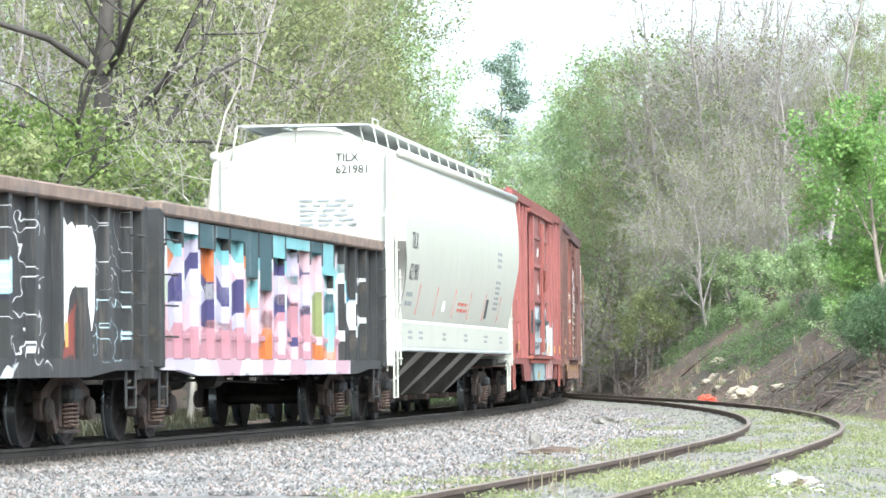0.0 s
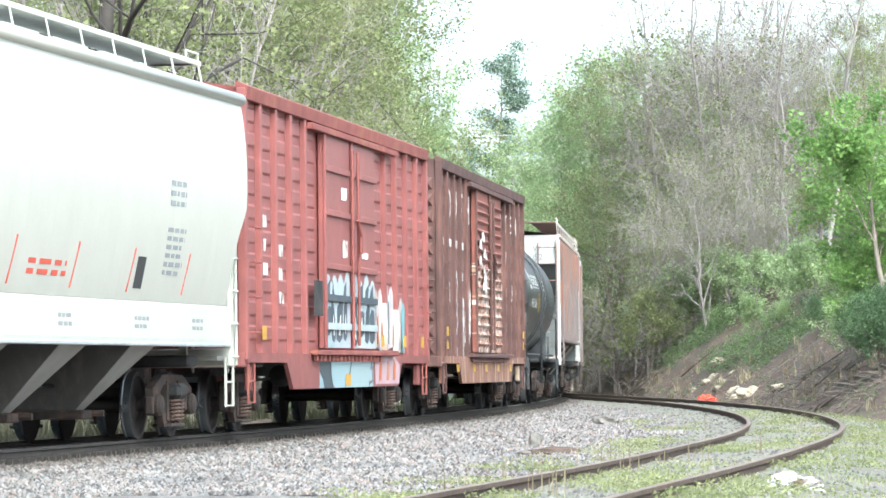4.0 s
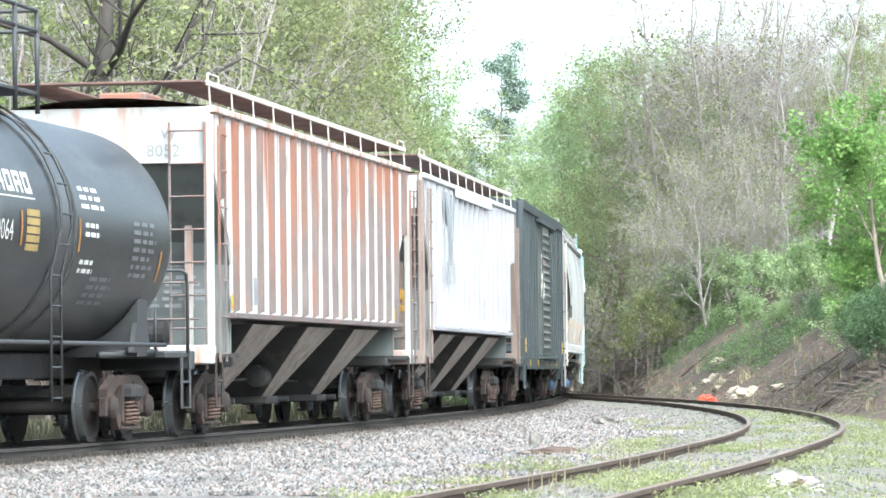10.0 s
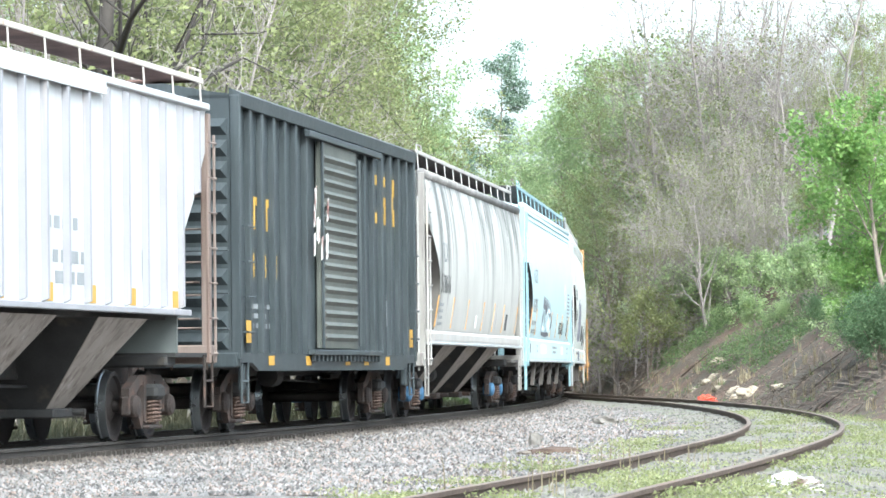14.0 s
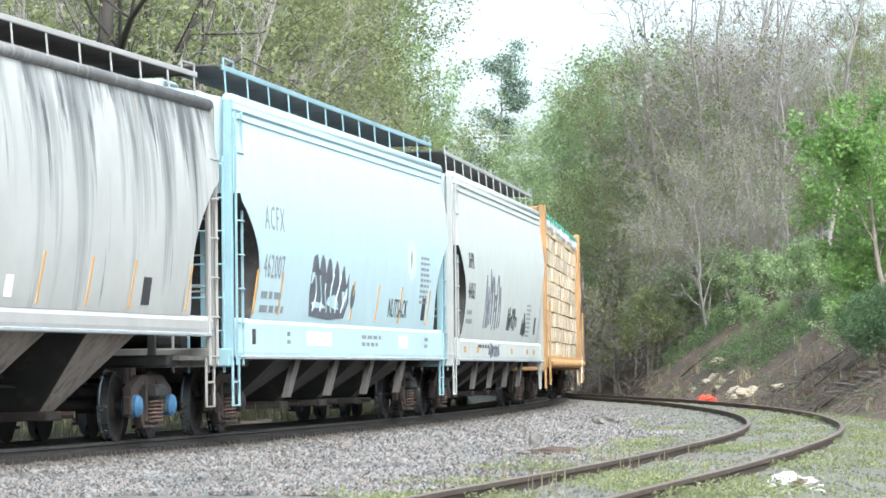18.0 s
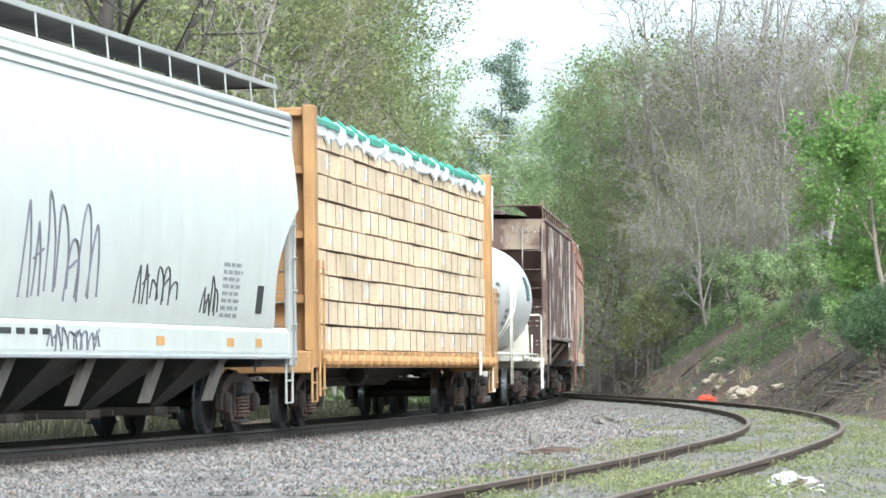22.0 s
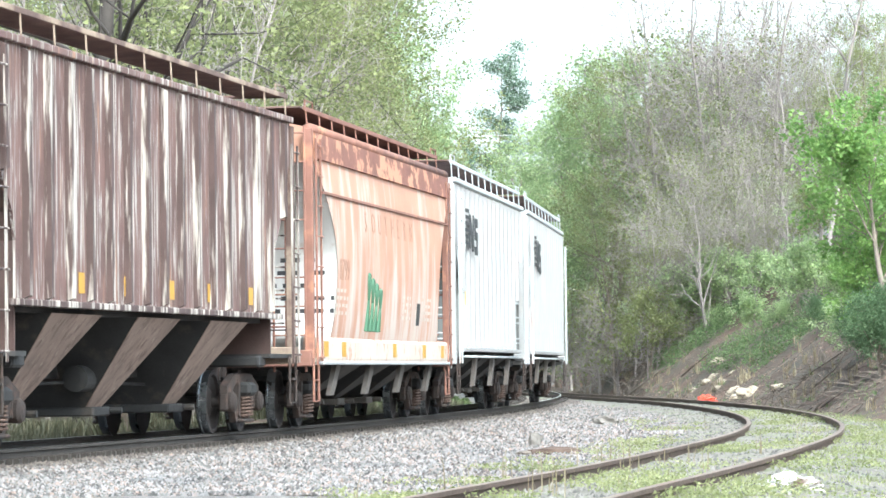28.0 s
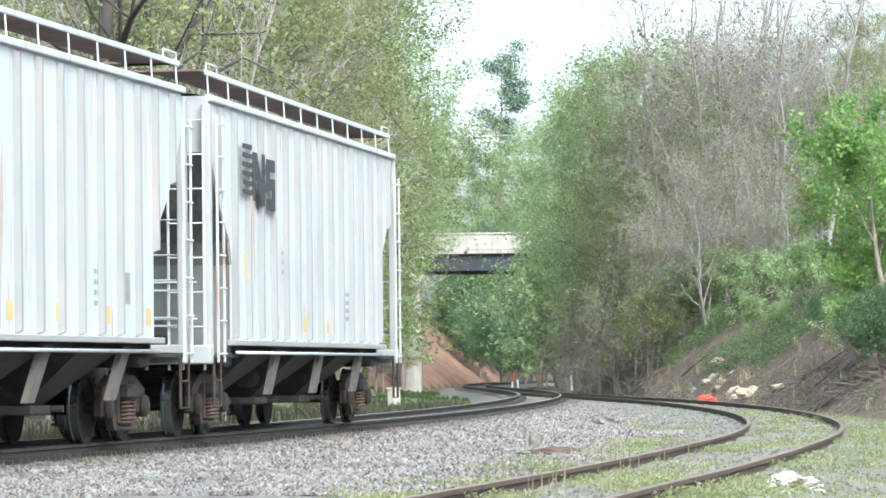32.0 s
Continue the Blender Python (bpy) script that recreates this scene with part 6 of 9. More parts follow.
# ---- tank car ----
def tank_car(label, a, b, shell, fitting, tank_half, radius, z_axis, under, platform_x):
    car, H = freight_car("tank_car", label, a, b)
    r, T = radius, tank_half
    prof = [(-T, 0.02), (-T + 0.04, r * 0.35), (-T + 0.16, r * 0.66), (-T + 0.36, r * 0.88), (-T + 0.62, r * 0.98), (-T + 0.8, r)]
    prof = prof + [(x, r) for x in np.linspace(-T + 1.6, T - 1.6, 6)] + [(-x, q) for x, q in prof[::-1]]
    part("tank", Shape().lathe(prof, 56, "x", (0, 0, z_axis)), shell, car, smooth=True)
    for x in (-0.35, 0.45):
        part("tank_band", Shape().lathe([(x - 0.03, r), (x - 0.03, r + 0.022), (x + 0.03, r + 0.022), (x + 0.03, r)], 48, "x", (0, 0, z_axis)), fitting, car, smooth=False)
    part("centre_sill", Shape().box(-H, H, -0.25, 0.25, 0.82, 1.15, 0.02), under, car)
    for k in (-1, 1):
        x = k * (H - 1.75)
        sad = Shape()
        arc = [(r * 1.01 * math.sin(t), z_axis - r * 1.01 * math.cos(t)) for t in np.linspace(-1.0, 1.0, 11)]
        sad.slab([(-1.25, 1.1), *arc, (1.25, 1.1)], x - 0.25, x + 0.25)
        part("saddle", sad, fitting, car)
        part("end_platform", Shape().box(min(k * H, k * (H - 1.3)), max(k * H, k * (H - 1.3)), -1.45, 1.45, 1.08, 1.16, 0.012), fitting, car)
        part("end_sill", Shape().box(k * H - 0.1, k * H + 0.1, -1.5, 1.5, 0.92, 1.18, 0.02), fitting, car)
        for y in (-1.45, 1.45):
            rod(car, "end_rail", [(k * (H - 0.1), y, 1.15), (k * (H - 0.1), y, 2.05), (k * (H - 0.15), y, 2.2), (k * (H - 0.3), y * 0.98, 2.25), (k * (H - 0.4), 0, 2.25)] if y < 0 else [(k * (H - 0.1), y, 1.15), (k * (H - 0.1), y, 2.25), (k * (H - 0.4), 0, 2.25)], 0.024, fitting)
        for y in (-1.3, -0.5, 0.5, 1.3):
            rod(car, "rail_post", [(k * (H - 1.25), y, 1.15), (k * (H - 1.25), y, 1.75)], 0.02, fitting, 5)
        rod(car, "saddle_brace", [(k * (H - 1.2), -1.3, 1.15), (k * (H - 2.6), -0.9, 1.12)], 0.05, fitting)
        part("gusset", Shape().prism([(k * (H - 2.2), 1.15), (k * (H - 1.3), 1.15), (k * (H - 1.75), 2.0)], -1.25, -1.18), fitting, car)
        sill_step(car, k * (H - 0.35), fitting, 1.1, 0.42, -1.48)
    for y in (-1.42, 1.42):
        rod(car, "side_rail", [(-H + 1.2, y, 1.25), (H - 1.2, y, 1.25)], 0.03, fitting, 8)
    # ladder up the side, platform and dome fittings
    px = platform_x
    for y in (-1, 1):
        pts = [(px + 0.25, y * (r + 0.12) * math.sin(t), z_axis - (r + 0.12) * math.cos(t)) for t in np.linspace(1.2, 2.8, 10)]
        for dx in (-0.22, 0.22):
            rod(car, "ladder_stile", [(p[0] + dx, p[1], p[2]) for p in [(px + 0.25, y * 1.46, 0.55), (px + 0.25, y * 1.46, z_axis - 0.6), *pts[2:]]], 0.018, fitting, 5)
        for z in np.arange(0.6, z_axis + r * 0.8, 0.36):
            yy = 1.46 if z < z_axis - 0.5 else max(0.5, math.sqrt(max(0.05, (r + 0.12) ** 2 - (z - z_axis) ** 2)))
            rod(car, "rung", [(px + 0.03, y * yy, z), (px + 0.47, y * yy, z)], 0.014, fitting, 5)
    zt = z_axis + r
    part("manway", Shape().lathe([(zt - 0.1, 0.42), (zt + 0.35, 0.42), (zt + 0.38, 0.46), (zt + 0.46, 0.46), (zt + 0.52, 0.3)], 24, "z", (px - 0.4, 0, 0)), fitting, car)
    part("platform", Shape().box(px - 1.5, px + 1.3, -0.95, 0.95, zt + 0.12, zt + 0.17, 0.01), fitting, car)
    for dx in (-1.5, 0.35, 1.3):
        for y in (-0.95, 0.95):
            rod(car, "guard_post", [(px + dx, y, zt - 0.1), (px + dx, y, zt + 1.15)], 0.03, fitting, 6)
    for y in (-0.95, 0.95):
        for z in (0.9, 1.15):
            rod(car, "guard_rail", [(px - 1.5, y, zt + z), (px + 0.35, y, zt + z)], 0.028, fitting, 6)
            rod(car, "guard_rail", [(px + 0.35, y, zt + z), (px + 1.3, y, zt + z)], 0.024, fitting, 6)
    for z in (0.9, 1.15):
        rod(car, "guard_rail", [(px + 1.3, -0.95, zt + z), (px + 1.3, 0.95, zt + z)], 0.028, fitting, 6)
        rod(car, "guard_rail", [(px - 1.5, -0.95, zt + z), (px - 1.5, 0.95, zt + z)], 0.028, fitting, 6)
    part("bottom_outlet", Shape().lathe([(0.55, 0.16), (0.75, 0.16), (0.78, 0.22), (0.95, 0.22)], 16, "z", (px, 0, 0)), under, car)
    part("brake_cylinder", Shape().lathe([(-0.35, 0.08), (-0.3, 0.19), (0.28, 0.19), (0.33, 0.05)], 16, "x", (-1.2, -0.7, 0.88)), under, car)
    couplers(car, H)
    truck(car, -H + 1.75)
    truck(car, H - 1.75)
    return car, H


# ---- the train, from its head end ----
def streaked(name, col, streaks, var=0.12, rough=0.5, bump=0.08):
    """Paint with stains that run down it: streaks of (colour, from, to, scale)."""
    return surface(name, col, var, 1.2, rough, 0.0, layers=[(c, lo, hi, sc, S_RUST) for c, lo, hi, sc in streaks], bump=bump, bscale=30.0)


# light grey four-bay hopper
M_TL = streaked("light_grey_paint", (0.44, 0.435, 0.385), [((0.41, 0.405, 0.36), 0.5, 0.8, 1.0)], 0.05, 0.4, 0.03)
# both darker greys carry painted shade from under the body, plus grime
M_TL_SHEET = streaked("shaded_grimy_bay_grey", (0.075, 0.07, 0.065), [((0.12, 0.11, 0.10), 0.5, 0.8, 2.0)], 0.2, 0.7)
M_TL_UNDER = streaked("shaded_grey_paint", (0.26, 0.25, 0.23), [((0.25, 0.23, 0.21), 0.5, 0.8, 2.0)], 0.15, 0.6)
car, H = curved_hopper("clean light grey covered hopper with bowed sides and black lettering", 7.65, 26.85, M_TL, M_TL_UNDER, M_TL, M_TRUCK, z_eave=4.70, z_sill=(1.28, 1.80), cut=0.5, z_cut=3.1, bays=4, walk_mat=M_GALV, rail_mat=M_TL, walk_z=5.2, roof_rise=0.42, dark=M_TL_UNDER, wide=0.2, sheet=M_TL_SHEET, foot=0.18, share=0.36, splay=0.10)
lettering(car, "TILX", -H + 0.1, 4.56, 0.2, M_INK, -0.5, True)
lettering(car, "621981", -H + 0.1, 4.35, 0.2, M_INK, -0.5, True)
bars(car, -H + 0.1, 3.86, 1.1, 6, 0.085, M_GREY_INK, 0.15, 3, True)
lettering(car, "TILX", -H + 0.95, 3.05, 0.42, M_INK, -1.655)
lettering(car, "621981", -H + 0.95, 2.50, 0.42, M_INK, -1.655)
bars(car, -H + 0.95, 2.2, 1.1, 2, 0.16, M_GREY_INK, -1.64, 4)
bars(car, 5.2, 3.3, 0.9, 3, 0.13, M_GREY_INK, -1.655, 5)
bars(car, 5.2, 2.7, 1.0, 6, 0.11, M_GREY_INK, -1.65, 6)
for x in (-7.0, -4.4, -1.6, 1.0, 3.6, 6.4):
    part("reflector", Shape().prism([(x, 1.9), (x + 0.05, 1.9), (x + 0.15, 2.45), (x + 0.1, 2.45)], -1.60, -1.594), M_RED_INK, car)
plate(car, "data_plate", 3.9, 4.3, 1.95, 2.35, M_INK, -1.61)
plate(car, "data_plate", -3.3, -2.9, 2.0, 2.2, M_WHITE, -1.61)
bars(car, -0.9, 2.15, 2.0, 2, 0.12, M_RED_INK, -1.605, 7)
for x in (-8.0, -6.5, -3.0, 0.5, 4.0, 7.0):
    bars(car, x, 1.55, 0.7, 2, 0.1, M_GREY_INK, -1.553, int(x * 3) + 40)

for y in (-1.0, 0.2, 1.35):
    rod(car, "end_rail_post", [(-H + 0.1, y, 4.9 if abs(y) < 1.2 else 4.6), (-H + 0.15, y * 0.92, 5.2)], 0.02, M_TL, 5)
rod(car, "end_rail", [(-H + 0.15, -0.92, 5.2), (-H + 0.15, 1.24, 5.2)], 0.022, M_TL, 6)
rod(car, "end_rail", [(-H + 0.15, 1.24, 5.2), (-H + 1.6, 1.1, 5.15)], 0.022, M_TL, 6)
ladder(car, -H - 0.02, 1.2, 4.6, M_TL, 1.25, 0.42, None, False)

# red boxcar
RED = (0.215, 0.07, 0.064)
L_RED = [((0.28, 0.09, 0.078), 0.5, 0.75, 1.5, (1, 1, 1)), ((0.17, 0.045, 0.036), 0.6, 0.8, 3.0, S_RUST)]
M_RED = surface("red_boxcar_paint", RED, 0.12, 1.2, 0.5, layers=L_RED, bump=0.05)
M_RED_POST = M_RED
M_RED_DOOR = M_RED
M_RED_SILL = graffiti("red_sill_paint", RED, [(0.26, 0.36, 0.39), (0.05, 0.065, 0.075), (0.28, 0.36, 0.38), (0.06, 0.075, 0.085)], -2.9, 2.4, 0.5, 1.3, cell=1.0, line=0.03, layers=L_RED, warp=0.8, seed=3.0)
M_RED_ROOF = surface("dull_red_roof", (0.20, 0.055, 0.045), 0.25, 2.0, 0.7, layers=[(RUST, 0.55, 0.75, 2.0, (1, 1, 1))])
car, H = boxcar("red steel boxcar with silver and white graffiti over its double doors", 27.6, 44.8, M_RED, M_RED_POST, M_RED_DOOR, M_RED_SILL, M_RED_ROOF, 4.93, posts=4, panels=10, iron=M_RED_ROOF, sill_drop=0.62)
for x, z in ((-7.6, 1.35), (3.0, 1.3), (5.4, 1.3), (7.5, 1.3)):
    plate(car, "reflector", x, x + 0.32, z, z + 0.2, M_YELLOW, -1.56)
plate(car, "reflector", 0.2 - 0.6, 0.2 - 0.1, 0.66, 0.84, M_YELLOW, -1.525)
M_SILVER = surface("silver_blue_spray", (0.36, 0.41, 0.44), 0.12, 2.0, 0.45, layers=[((0.24, 0.34, 0.38), 0.55, 0.72, 2.0, (1, 1, 0.6))], bump=0.0)
M_GRAF_PALE = surface("chalky_spray", (0.46, 0.43, 0.42), 0.12, 2.0, 0.55, layers=[((0.36, 0.26, 0.22), 0.52, 0.66, 2.4, (1, 1, 0.6)), ((0.28, 0.34, 0.36), 0.58, 0.7, 3.0, (1, 1, 0.6))], bump=0.0)
M_SLATE = surface("slate_spray", (0.05, 0.065, 0.08), 0.25, 3.0, 0.5, bump=0.0)
rr = random.Random(17)
for xa, xb in ((-2.42, -0.08), (0.10, 2.42)):
    spray(car, spikes(xa, xb, 1.26, 2.52, 4, int(xb * 10) + 60, 0.24), M_SILVER, -1.553, "silver-blue sprayed letters with spiked tops")
    x = xa + 0.06
    while x < xb - 0.25:
        w, lean, foot = rr.uniform(0.3, 0.58), rr.uniform(-0.16, 0.16), rr.uniform(1.32, 1.5)
        w = min(w, xb - 0.1 - x)
        top = rr.uniform(1.85, 2.0)
        spray(car, [(x, foot), (x + w * 0.5, foot - 0.05), (x + w, foot + 0.03), (x + w + lean * 0.3, (foot + top) / 2), (x + w * 0.9 + lean, top), (x + w * 0.4 + lean, top + 0.03), (x + lean * 0.7, top - 0.1)], M_SLATE, -1.558)
        if rr.random() < 0.7:
            spray(car, [(x + w * 0.35, foot + 0.08), (x + w * 0.6, foot + 0.06), (x + w * 0.55 + lean * 0.5, (foot + top) / 2 + 0.1)], M_GRAF_WHITE, -1.562)
        if rr.random() < 0.75:
            spray(car, [(x + 0.02, 2.1), (x + w * 0.8, 2.08), (x + w * 0.7 + lean, 2.34), (x + w * 0.3, 2.24)], M_SLATE, -1.558)
        x += w + rr.uniform(0.05, 0.12)
for xa, xb in ((-2.36, -0.06), (0.14, 2.42)):
    part("graffiti_tag", Shape().box(xa, xb, -1.599, -1.54, 1.548, 1.652), M_SILVER, car)
    part("graffiti_tag", Shape().box(xa, xb, -1.599, -1.54, 1.998, 2.102), M_SLATE, car)
for xa, xb, top, sd in ((2.72, 3.70, 2.40, 3), (3.88, 4.90, 2.45, 4), (5.06, 5.9, 2.2, 5)):
    spray(car, spikes(xa, xb, 1.3, top, 2, sd, 0.3, 0.12), M_GRAF_PALE, -1.466, "white sprayed letters with drips")
    for _ in range(4):
        x, z = rr.uniform(xa + 0.1, xb - 0.3), rr.uniform(1.35, 2.0)
        spray(car, [(x, z), (x + rr.uniform(0.1, 0.22), z + 0.04), (x + rr.uniform(0.08, 0.2), z + rr.uniform(0.15, 0.4)), (x + 0.03, z + rr.uniform(0.1, 0.25))], rr.choice((M_RED, SPRAY["q"], SPRAY["l"], SPRAY["c"])), -1.471)
for x in (3.78, 4.98):
    part("graffiti_tag", Shape().box(x - 0.079, x + 0.079, -1.534, -1.45, 1.24, 2.0 + rr.uniform(-0.1, 0.2)), M_GRAF_PALE, car)
for x, z, h in ((3.05, 1.35, 0.5), (3.5, 1.3, 0.42), (4.2, 1.35, 0.75), (4.75, 1.3, 0.4)):
    spray(car, [(x, z), (x + 0.1, z), (x + 0.12, z + h), (x + 0.03, z + h * 0.9)], SPRAY["o"] if h < 0.6 else M_SLATE, -1.483)
spray(car, [(5.7, 1.2), (6.0, 1.2), (6.05, 2.0), (5.85, 2.12), (5.72, 1.9)], SPRAY["c"], -1.483)
spray(car, [(2.55, 0.66), (5.1, 0.66), (5.2, 0.98), (4.6, 1.13), (2.5, 1.13)], SPRAY["q"], -1.524, "pale peach sprayed field on the side sill")
for x in (2.9, 3.7, 4.4):
    spray(car, [(x, 0.72), (x + 0.25, 0.72), (x + 0.3, 1.0), (x + 0.1, 1.08)], SPRAY["o"], -1.529)
lettering(car, "2", -H - 0.13, 4.45, 0.34, M_WHITE, -0.95, True)
plate(car, "data_plate", -0.85, -0.35, 3.65, 3.85, M_WHITE_WORN, -1.56)
plate(car, "data_plate", -0.75, -0.35, 2.72, 3.0, M_WHITE_WORN, -1.56)
plate(car, "data_plate", 1.1, 1.7, 2.75, 2.85, M_WHITE_WORN, -1.56)
plate(car, "routing_board", -3.5, -2.75, 1.75, 2.3, M_BLACK, -1.58)
for i, x in enumerate((-7.4, -6.1)):
    bars(car, x, 3.0 - 0.4 * i, 0.7, 3, 0.35, M_WHITE_WORN, -1.48, 11 + i)

# brown boxcar
BROWN = (0.125, 0.055, 0.047)
L_BR = [((0.12, 0.055, 0.045), 0.5, 0.7, 1.8, (1, 1, 1)), ((0.33, 0.16, 0.12), 0.58, 0.75, 4.0, S_RUST), (RUST_DARK, 0.6, 0.8, 2.5, S_RUST)]
M_BR = graffiti("brown_boxcar_paint", BROWN, [(0.50, 0.48, 0.47), (0.14, 0.05, 0.04), (0.52, 0.51, 0.50), (0.32, 0.28, 0.26)], -5.2, -3.0, 1.0, 2.9, cell=1.5, line=0.02, layers=L_BR, warp=1.2, seed=5.0, rough=0.7)
# posts and ends hold painted shade, so their brown is darker than the panels
M_BR_POST = surface("shaded_brown_posts", (0.08, 0.038, 0.032), 0.3, 2.0, 0.75, layers=[((0.20, 0.09, 0.07), 0.5, 0.75, 3.0, S_RUST)])
M_BR_DOOR = graffiti("peeling_brown_door", (0.22, 0.07, 0.052), [(0.42, 0.33, 0.26), (0.20, 0.08, 0.05), (0.50, 0.46, 0.43), (0.26, 0.10, 0.055), (0.36, 0.24, 0.16), (0.12, 0.05, 0.04)], -2.5, 2.6, 0.8, 2.95, cell=9.0, stretch=(0.6, 1.5), line=0.0, layers=L_BR, warp=1.6, seed=9.0, rough=0.75, soft=0.5)
M_BR_SILL = surface("chipped_brown_sill", (0.18, 0.08, 0.055), 0.3, 1.5, 0.75, layers=[((0.42, 0.33, 0.25), 0.52, 0.66, 3.0, S_RUST), (RUST, 0.5, 0.75, 2.0, (1, 1, 1))])
M_BR_ROOF = surface("dark_brown_roof", (0.085, 0.042, 0.037), 0.3, 2.0, 0.8)
car, H = boxcar("brown rust-stained boxcar with peeling white lettering and graffiti", 46.8, 63.6, M_BR, M_BR_POST, M_BR_DOOR, M_BR_SILL, M_BR_ROOF, 4.9, doors=((-2.6, 0.05), (0.05, 2.7)), posts=4, panels=9, ridged_door=True, iron=M_BR_POST)
rr = random.Random(23)
for xa, xb, za, zb, y in ((-4.75, -4.25, 1.35, 2.5, -1.466), (-3.95, -3.3, 1.3, 3.1, -1.466), (-3.15, -2.75, 1.5, 2.8, -1.466), (3.05, 3.6, 1.35, 2.35, -1.466), (4.15, 4.6, 1.3, 2.0, -1.466), (5.2, 5.6, 1.4, 2.4, -1.466)):
    n = 3
    for i in range(n):
        x = xa + (xb - xa) * i / n
        h, w = rr.uniform(0.5, 1.0) * (zb - za), (xb - xa) / n * rr.uniform(0.5, 0.95)
        spray(car, [(x, za + rr.uniform(0, 0.2)), (x + w, za + rr.uniform(0, 0.3)), (x + w * 1.05, za + h * 0.6), (x + w * 0.6, za + h), (x + w * 0.1, za + h * 0.8)], M_WHITE_WORN, y, "peeling white sprayed streak")
for i in range(7):
    x, z = -2.3 + rr.uniform(0, 0.9), 2.55 + i * 0.17
    spray(car, [(x, z), (x + rr.uniform(0.4, 0.8), z - 0.04), (x + rr.uniform(0.3, 0.7), z + 0.2), (x + 0.05, z + 0.16)], M_WHITE_WORN, -1.603)
lettering(car, "014", -H - 0.13, 4.38, 0.34, M_WHITE_WORN, 0.25, True)
for i, ch in enumerate("SOUTH"):
    lettering(car, ch, -8.4 + 1.14 * i + 0.34, 3.85, 0.85, M_WHITE_WORN, -1.468, stretch=0.95)
for words, z, size in ((("SO", "UT", "HE", "RN"), 3.95, 0.58), (("SE", "RV", "ES"), 3.15, 0.54), (("TH", "ES", "OU", "TH"), 2.42, 0.56)):
    for i, pair in enumerate(words):
        lettering(car, pair, 2.8 + 1.12 * i + 0.16, z, size, M_WHITE_WORN, -1.468)
for i in range(4):
    bars(car, -8.4 + 1.14 * i + 0.2, 3.3, 0.8, 1, 0.3, M_WHITE_WORN, -1.468, 21 + i)
lettering(car, "33", -7.1, 2.2, 0.6, M_WHITE_WORN, -1.468)
lettering(car, "10", -5.95, 2.2, 0.6, M_WHITE_WORN, -1.468)
for x, z in ((-7.9, 1.3), (-7.9, 1.55), (7.6, 1.35), (7.6, 1.6)):
    plate(car, "reflector", x, x + 0.32, z, z + 0.17, M_YELLOW, -1.55)
for x in (-6.0, -3.0, -0.6, 1.9, 4.6):
    plate(car, "reflector", x, x + 0.45, 0.85, 1.0, M_YELLOW, -1.525)

# black tank car
M_TANK = surface("black_tank_paint", (0.020, 0.022, 0.024), 0.15, 0.8, 0.38, layers=[((0.075, 0.075, 0.075), 0.5, 0.85, 1.5, (0.5, 3, 0.4))], bump=0.03)
M_TANK_IRON = surface("black_tank_iron", (0.035, 0.036, 0.038), 0.2, 2.0, 0.55)
car, H = tank_car("black tank car with white and yellow markings and roof platform", 65.0, 77.4, M_TANK, M_TANK_IRON, 5.85, 1.48, 2.64, M_BLACK, -0.6)


def on_tank(shape_fn, r, z_axis):
    """Bend flat marks in the x-z plane round the tank's near flank."""
    me = shape_fn
    for v in me.data.vertices:
        a = (v.co.z - z_axis) / r
        v.co.y, v.co.z = -(r + 0.006) * math.cos(a), z_axis + (r + 0.006) * math.sin(a)
    me.data.update()


R1, Z1 = 1.48, 2.64
logo = Shape()
for i in range(6):
    x = -3.35 + i * 0.36
    logo.box(x, x + 0.07, -1.5, -1.49, 2.96, 3.22).box(x + 0.20, x + 0.27, -1.5, -1.49, 2.96, 3.22).box(x, x + 0.27, -1.5, -1.49, 3.16, 3.22)
    logo.box(x, x + 0.27, -1.5, -1.49, 2.96, 3.02) if i % 2 else logo.box(x, x + 0.27, -1.5, -1.49, 3.05, 3.10)
for z0 in (2.9, 2.95, 3.0, 3.05, 3.1, 3.15):
    logo.box(-3.5, -1.2, -1.5, -1.4995, z0 - 0.005, z0 + 0.012) if z0 in (2.9,) else None
logo.prism([(-4.15, 2.85), (-3.75, 2.85), (-3.82, 3.15), (-4.05, 3.42), (-4.18, 3.2)], -1.5, -1.49)
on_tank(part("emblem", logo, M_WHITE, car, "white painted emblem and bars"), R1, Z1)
on_tank(lettering(car, "PRCX 60064", -3.95, 2.40, 0.34, M_WHITE, -1.5), R1, Z1)
pl = Shape()
for i in range(5):
    pl.box(-1.62, -1.08, -1.5, -1.495, 2.3 + i * 0.1, 2.38 + i * 0.1)
on_tank(part("placard", pl, M_YELLOW_FADED, car, "pale yellow placard"), R1, Z1)
for x, z, w, rows, sd, mt in ((-4.0, 2.05, 1.9, 2, 31, M_GREY_INK), (0.8, 3.1, 1.2, 3, 32, M_WHITE), (0.9, 2.65, 0.7, 2, 33, M_WHITE), (0.8, 2.2, 0.7, 2, 34, M_WHITE), (3.2, 2.75, 1.2, 7, 35, M_GREY_INK), (1.5, 2.0, 1.2, 4, 36, M_GREY_INK)):
    on_tank(bars(car, x, z, w, rows, 0.11, mt, -1.5, sd), R1, Z1)
for k, x in ((1, -4.55), (1, 4.6), (1, -1.85), (1, 0.62)):
    st = Shape()
    for i in range(8):
        st.box(x, x + 0.07, -1.5, -1.49, 2.35 + i * 0.05 - (0.3 if abs(x) > 4 else 0), 2.405 + i * 0.05 - (0.3 if abs(x) > 4 else 0))
    on_tank(part("reflector", st, M_AMBER, car), R1, Z1)

